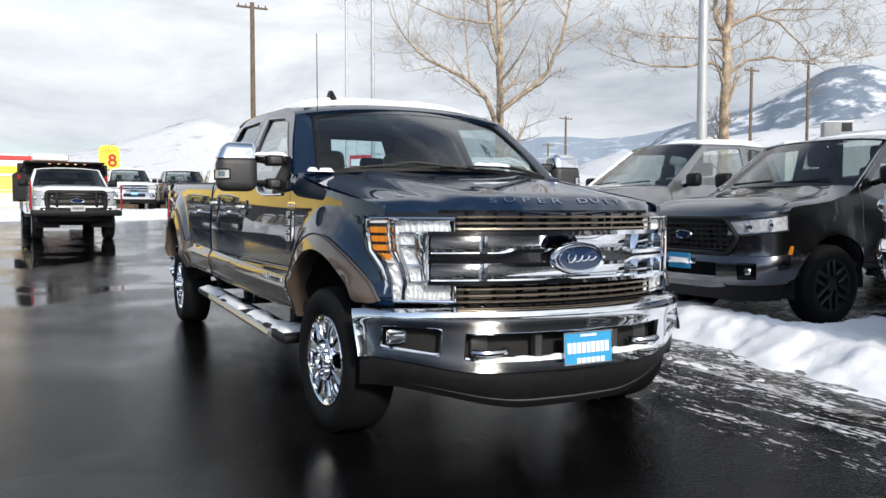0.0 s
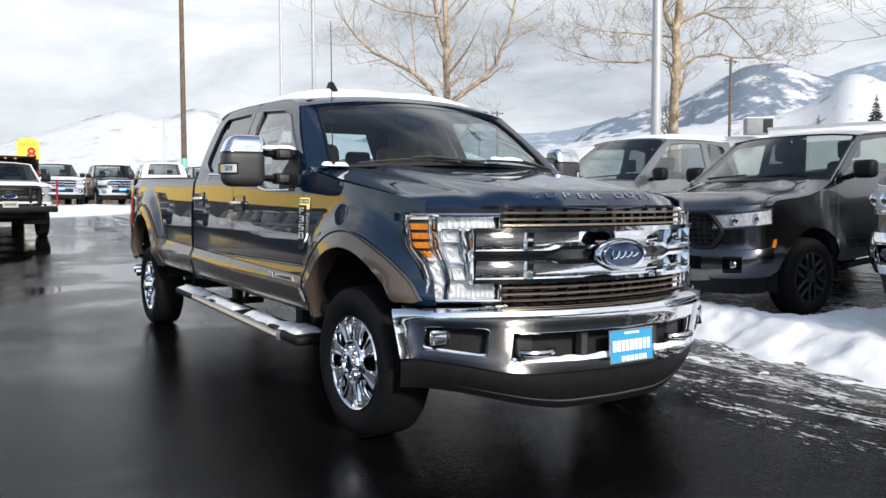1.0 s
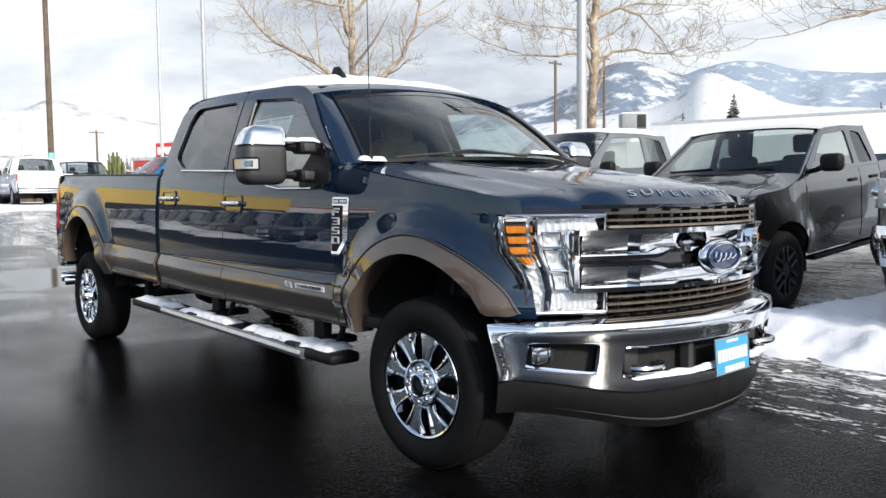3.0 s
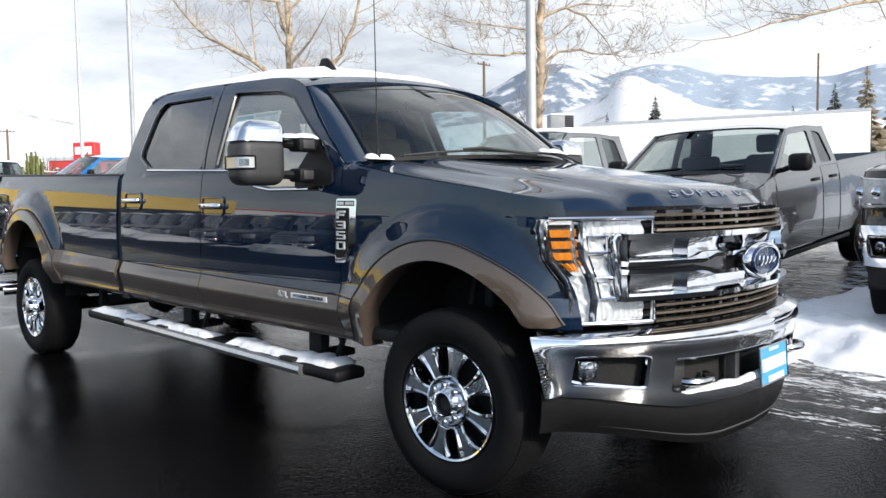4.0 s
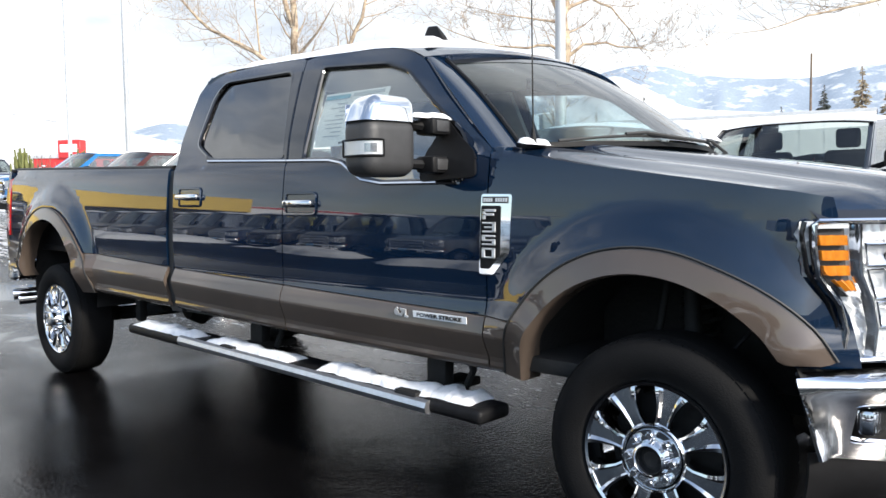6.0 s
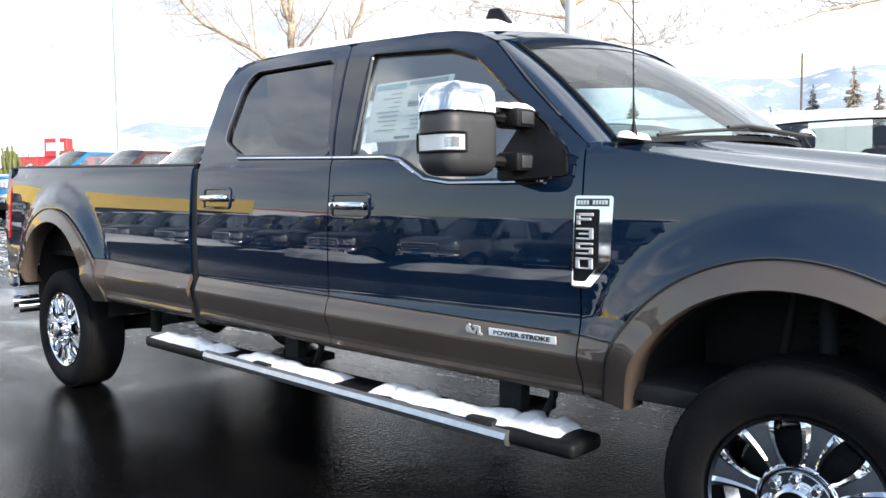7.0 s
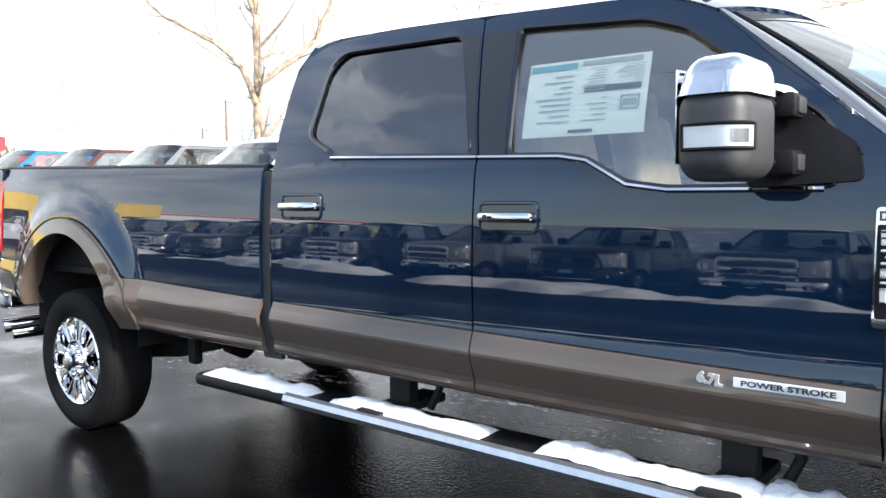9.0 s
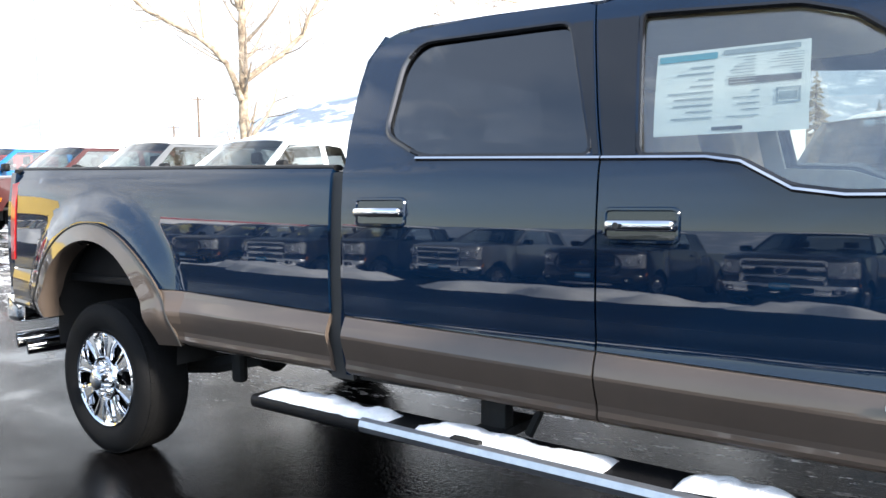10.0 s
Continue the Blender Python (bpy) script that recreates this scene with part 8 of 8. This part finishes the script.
vehicle(row_at(4.6, 11.6), P_WHITE, "white full-size pickup in the parked row", hw=1.0, belt=1.16, hood=1.10, roof=1.76, snow=0.08, detail=0)
vehicle(row_at(4.6, 14.6), P_SILVER, "silver sport utility car with snow on its roof", kind="suv", category="car", hw=0.95, wb=2.9, roh=0.95, belt=1.18, hood=1.10, roof=1.82, snow=0.08, detail=0)
vehicle(row_at(4.6, 17.5), P_MAROON, "dark maroon sport utility car with snow on its roof", kind="suv", category="car", hw=0.95, wb=2.9, roh=0.95, belt=1.18, hood=1.10, roof=1.80, snow=0.08, detail=0)
vehicle(row_at(4.6, 20.4), P_BRIGHTBLUE, "bright blue sport utility car with snow on its roof", kind="suv", category="car", hw=0.95, wb=2.9, roh=0.95, belt=1.18, hood=1.10, roof=1.78, snow=0.04, detail=0)
# at the back of the lot, noses towards the truck
old = vehicle(Matrix.Translation((-1.50, 18.2, ground_z(-1.6, 18.2))) @ pose(0, 0, 0, 0, 0, 3.5), P_WHITE, "old white work truck with a dark dump body", hw=0.94, wb=3.9, foh=0.9, belt=1.33, hood=1.28, roof=1.86, r=0.40, sill=0.66, cowl=0.50, atop=0.98, cab=1.75, bed=1.0, grille="black", snow=0.0, lamp=0.34)
for lo, hi in (((-1.12, 2.1, 1.0), (-1.04, 4.8, 1.78)), ((1.04, 2.1, 1.0), (1.12, 4.8, 1.78)), ((-1.12, 2.05, 1.0), (1.12, 2.13, 1.99)), ((-0.98, 1.45, 1.985), (0.98, 2.15, 2.03)), ((-1.12, 2.1, 0.98), (1.12, 4.8, 1.06))):
    part("dump_body", block(lo, hi, 0.015, 1), M_DARK, old)
for side in (-1, 1):
    part("guard_stay", tube([(side * 0.92, 1.50, 1.99), (side * 1.08, 2.1, 1.76)], 0.022, 6), M_DARK, old)
    part("tail_lamp", block((side * 1.08 - 0.035, 2.03, 1.52), (side * 1.08 + 0.035, 2.06, 1.68), 0.01, 1), M_RED, old, "red lamps on the dump body")
# the clearance lamps over the windscreen
for x in (-0.42, -0.20, 0.0, 0.20, 0.42):
    part("clearance_lamp", block((x - 0.035, 1.02, 1.925), (x + 0.035, 1.10, 1.955), 0.012), M_AMBER, old)
# broad moulded grille: outer frame, two bars, ribs between
gsh = lambda x, z: -0.995 + 0.10 * (x / 0.66) ** 2 + 0.10 * (z - 0.76)
frame_pts = rounded([(-0.62, 0.765), (0.62, 0.765), (0.66, 0.95), (0.645, 1.175), (-0.645, 1.175), (-0.66, 0.95)], 0.06)
work_grille = part("work_grille", tube([(x, gsh(x, z), z) for x, z in frame_pts + frame_pts[:1]], 0.055, 8, caps=False), M_BLACK, old, "broad dark plastic grille frame")
part("grille_back", sheet(lambda x, z: (x, gsh(x, z) + 0.03, z), lin(-0.64, 0.64, 8), [0.76, 0.97, 1.18], thick=0.01), M_INK, work_grille)
for z, hh in ((0.90, 0.028), (1.04, 0.028), (1.11, 0.010)):
    part("grille_bar", sheet(lambda x, v: (x, gsh(x, z) - 0.02, z + hh * v), lin(-0.62, 0.62, 10), [-1, 0, 1], thick=0.05), M_BLACK, work_grille)
for x in (-0.44, 0.44):
    part("grille_post", block((x - 0.03, gsh(x, 0.97) - 0.03, 0.80), (x + 0.03, gsh(x, 0.97) + 0.04, 1.15), 0.012), M_BLACK, work_grille)
work_badge = part("oval_badge", oval(0.165, 0.066, 0.03, 0.16, 28), M_CHROME, work_grille)
work_badge.matrix_basis = pose(0, -1.03, 0.975, 90, 0, 0)
part("badge_face", oval(0.135, 0.050, 0.034, 0.05, 28), M_OVAL, work_badge)
push = part("push_bumper", block((-1.0, -1.10, 0.60), (1.0, -0.94, 0.735), 0.03), M_BLACK, old)
part("bumper_lip", block((-1.0, -1.08, 0.735), (1.0, -0.98, 0.75), 0.006, 1), M_GREYPL, push)
part("front_axle", tube([(-0.8, 0.0, 0.42), (0.8, 0.0, 0.42)], 0.06, 8), M_DARK, old)
part("number_plate", block((-0.16, -1.12, 0.715), (0.16, -1.105, 0.86), 0.004, 1), M_SATIN, old)
for k in range(5):
    part("print_bar", block((-0.12 + 0.05 * k, -1.124, 0.76), (-0.085 + 0.05 * k, -1.119, 0.81), 0, 1), M_GREYPL, old)
part("red_guide", tube([(-1.0, -0.95, 0.75), (-1.0, -0.95, 1.45)], 0.024, 6), M_RED, old, "red width guide")
part("red_guide", tube([(1.0, -1.0, 0.75), (1.0, -1.0, 1.36)], 0.024, 6), M_RED, old, "red width guide")
vehicle(Matrix.Translation((1.78, 36.0, ground_z(1.9, 36.0))), P_WHITE, "white heavy pickup at the back of the lot", hw=1.0, wb=4.0, belt=1.32, hood=1.27, roof=2.0, r=0.41, sill=0.56, snow=0.06, bed=1.34, plate=True, detail=0)
vehicle(Matrix.Translation((4.3, 36.0, ground_z(4.3, 36.0))), P_BLACK, "black heavy pickup at the back of the lot", hw=1.0, wb=4.0, belt=1.32, hood=1.27, roof=2.0, r=0.41, sill=0.56, snow=0.06, bed=1.34, plate=True, detail=0)
vehicle(Matrix.Translation((8.7, 35.4, ground_z(8.7, 35.4))), P_NAVY, "dark blue pickup at the back of the lot", hw=1.0, wb=4.0, belt=1.32, hood=1.27, roof=2.0, r=0.41, sill=0.56, snow=0.06, bed=1.34, detail=0)
vehicle(Matrix.Translation((5.6, 34.6, ground_z(5.4, 31))) @ pose(0, 0, 0, 0, 0, 176), P_WHITE, "white pickup seen from its tail at the back of the lot", hw=1.0, wb=3.3, belt=1.24, hood=1.2, roof=1.9, snow=0.05, detail=0)
# the row opposite, noses to +x, mirrored in the truck's flank
for k, (y, p, g) in enumerate(((-6.5, P_NAVY, "chrome"), (-3.3, P_BLACK, "black"), (0.0, P_NAVY, "chrome"), (3.3, P_BLACK, "chrome"), (6.7, P_BLACK, "black"), (10.3, P_SILVER, "chrome"), (13.3, P_BLACK, "chrome"), (16.6, P_BLACK, "black"), (19.8, P_NAVY, "chrome"), (22.6, P_BLACK, "chrome"), (25.5, P_BLACK, "chrome"), (28.4, P_BLACK, "chrome"), (31.3, P_NAVY, "chrome"), (34.2, P_BLACK, "black"), (37.2, P_BLACK, "chrome"), (40.2, P_BLACK, "chrome"))):
    vehicle(Matrix.Translation((-11.2 - 0.3 * (k % 3), y, 0.0)) @ pose(0, 0, 0, 0, 0, 90 + (k % 2) * 4), p, ("dark" if p is not P_SILVER else "silver") + " pickup in the row opposite", hw=1.0, wb=3.8, belt=1.26, hood=1.20, roof=1.94, snow=0.05, plate=True, grille=g, detail=0)

# more of them towards the back of the lot
for k, (x, p) in enumerate(((-5.6, P_BLACK),)):
    vehicle(Matrix.Translation((x, 25.0 + 0.3 * (k % 2), ground_z(x, 25))), p, "dark pickup along the back of the lot", hw=1.0, wb=3.8, belt=1.26, hood=1.20, roof=1.94, snow=0.05, detail=0)
# vehicles before the showroom, noses to the trucks
for k, (x, p) in enumerate(((-9.5, P_NAVY), (-6.0, P_BLACK), (-2.4, P_GREY), (1.2, P_BLACK), (4.6, P_MAROON), (8.2, P_WHITE))):
    vehicle(Matrix.Translation((x, -19.0 - 0.4 * (k % 2), 0.0)) @ pose(0, 0, 0, 0, 0, 180), p, "dark vehicle parked before the showroom", hw=1.0, wb=3.7, belt=1.24, hood=1.18, roof=1.90, snow=0.0, detail=0)


def opp_bank(x, y):
    d = -8.1 + 1.1 * n3(x * 0.5, y, 0.33, 9) - x
    return 0.42 * step01(0, 0.5, d) * (1 - step01(1.6, 2.6, d)) * step01(-0.45, 0.25, n3(x * 0.4, y, 0.28, 5)) + 0.06 * n3(x, y, 1.6) - 0.06 - 0.06 * (1 - step01(-0.2, 0.1, d))


snow_sheet("snow_bank", "low bank of snow before the row opposite", lin(-11.2, -7.0, 40), lin(-10, 44, 300), opp_bank)

# young pines in a snowy bed at the corner of the row
M_PINE = mat("yellow-green pine", (0.16, 0.17, 0.05), 0.8, var=0.5, scale=3.0)
for k, (x, y) in enumerate(((8.15, 31.0), (10.4, 31.2))):
    rnd = random.Random(90 + k)
    root = thing("young_pine", "small yellow-green pine with snow on its boughs", "shrub", group="young pines")
    root.matrix_world = Matrix.Translation((x, y, ground_z(x, y)))
    part("stem", tube([(0, 0, 0), (0, 0, 1.2)], [0.06, 0.03], 6), M_WOODPOLE, root)
    bm = bmesh.new()
    for j in range(90):
        a, h = rnd.uniform(0, 6.28), rnd.uniform(0.2, 1.6)
        rr = (0.7 - 0.3 * h) * rnd.random()
        p = Vector((rr * math.cos(a), rr * math.sin(a), h))
        tube([p, p + Vector((rnd.uniform(-0.08, 0.08), rnd.uniform(-0.08, 0.08), rnd.uniform(0.35, 0.7)))], [0.055, 0.035], 5, bm)
    part("bough_mass", bm, M_PINE, root, smooth=False)
    bm = bmesh.new()
    for j in range(14):
        p = Vector((rnd.uniform(-0.6, 0.6), rnd.uniform(-0.6, 0.3), rnd.uniform(0.5, 1.1)))
        lathe([(-0.05, 0), (-0.03, 0.10), (0.02, 0.12), (0.06, 0)], 8, bm, Matrix.Translation(p) @ Matrix.Rotation(radians(-90), 4, "Y"))
    part("bough_snow", bm, M_SNOW, root)
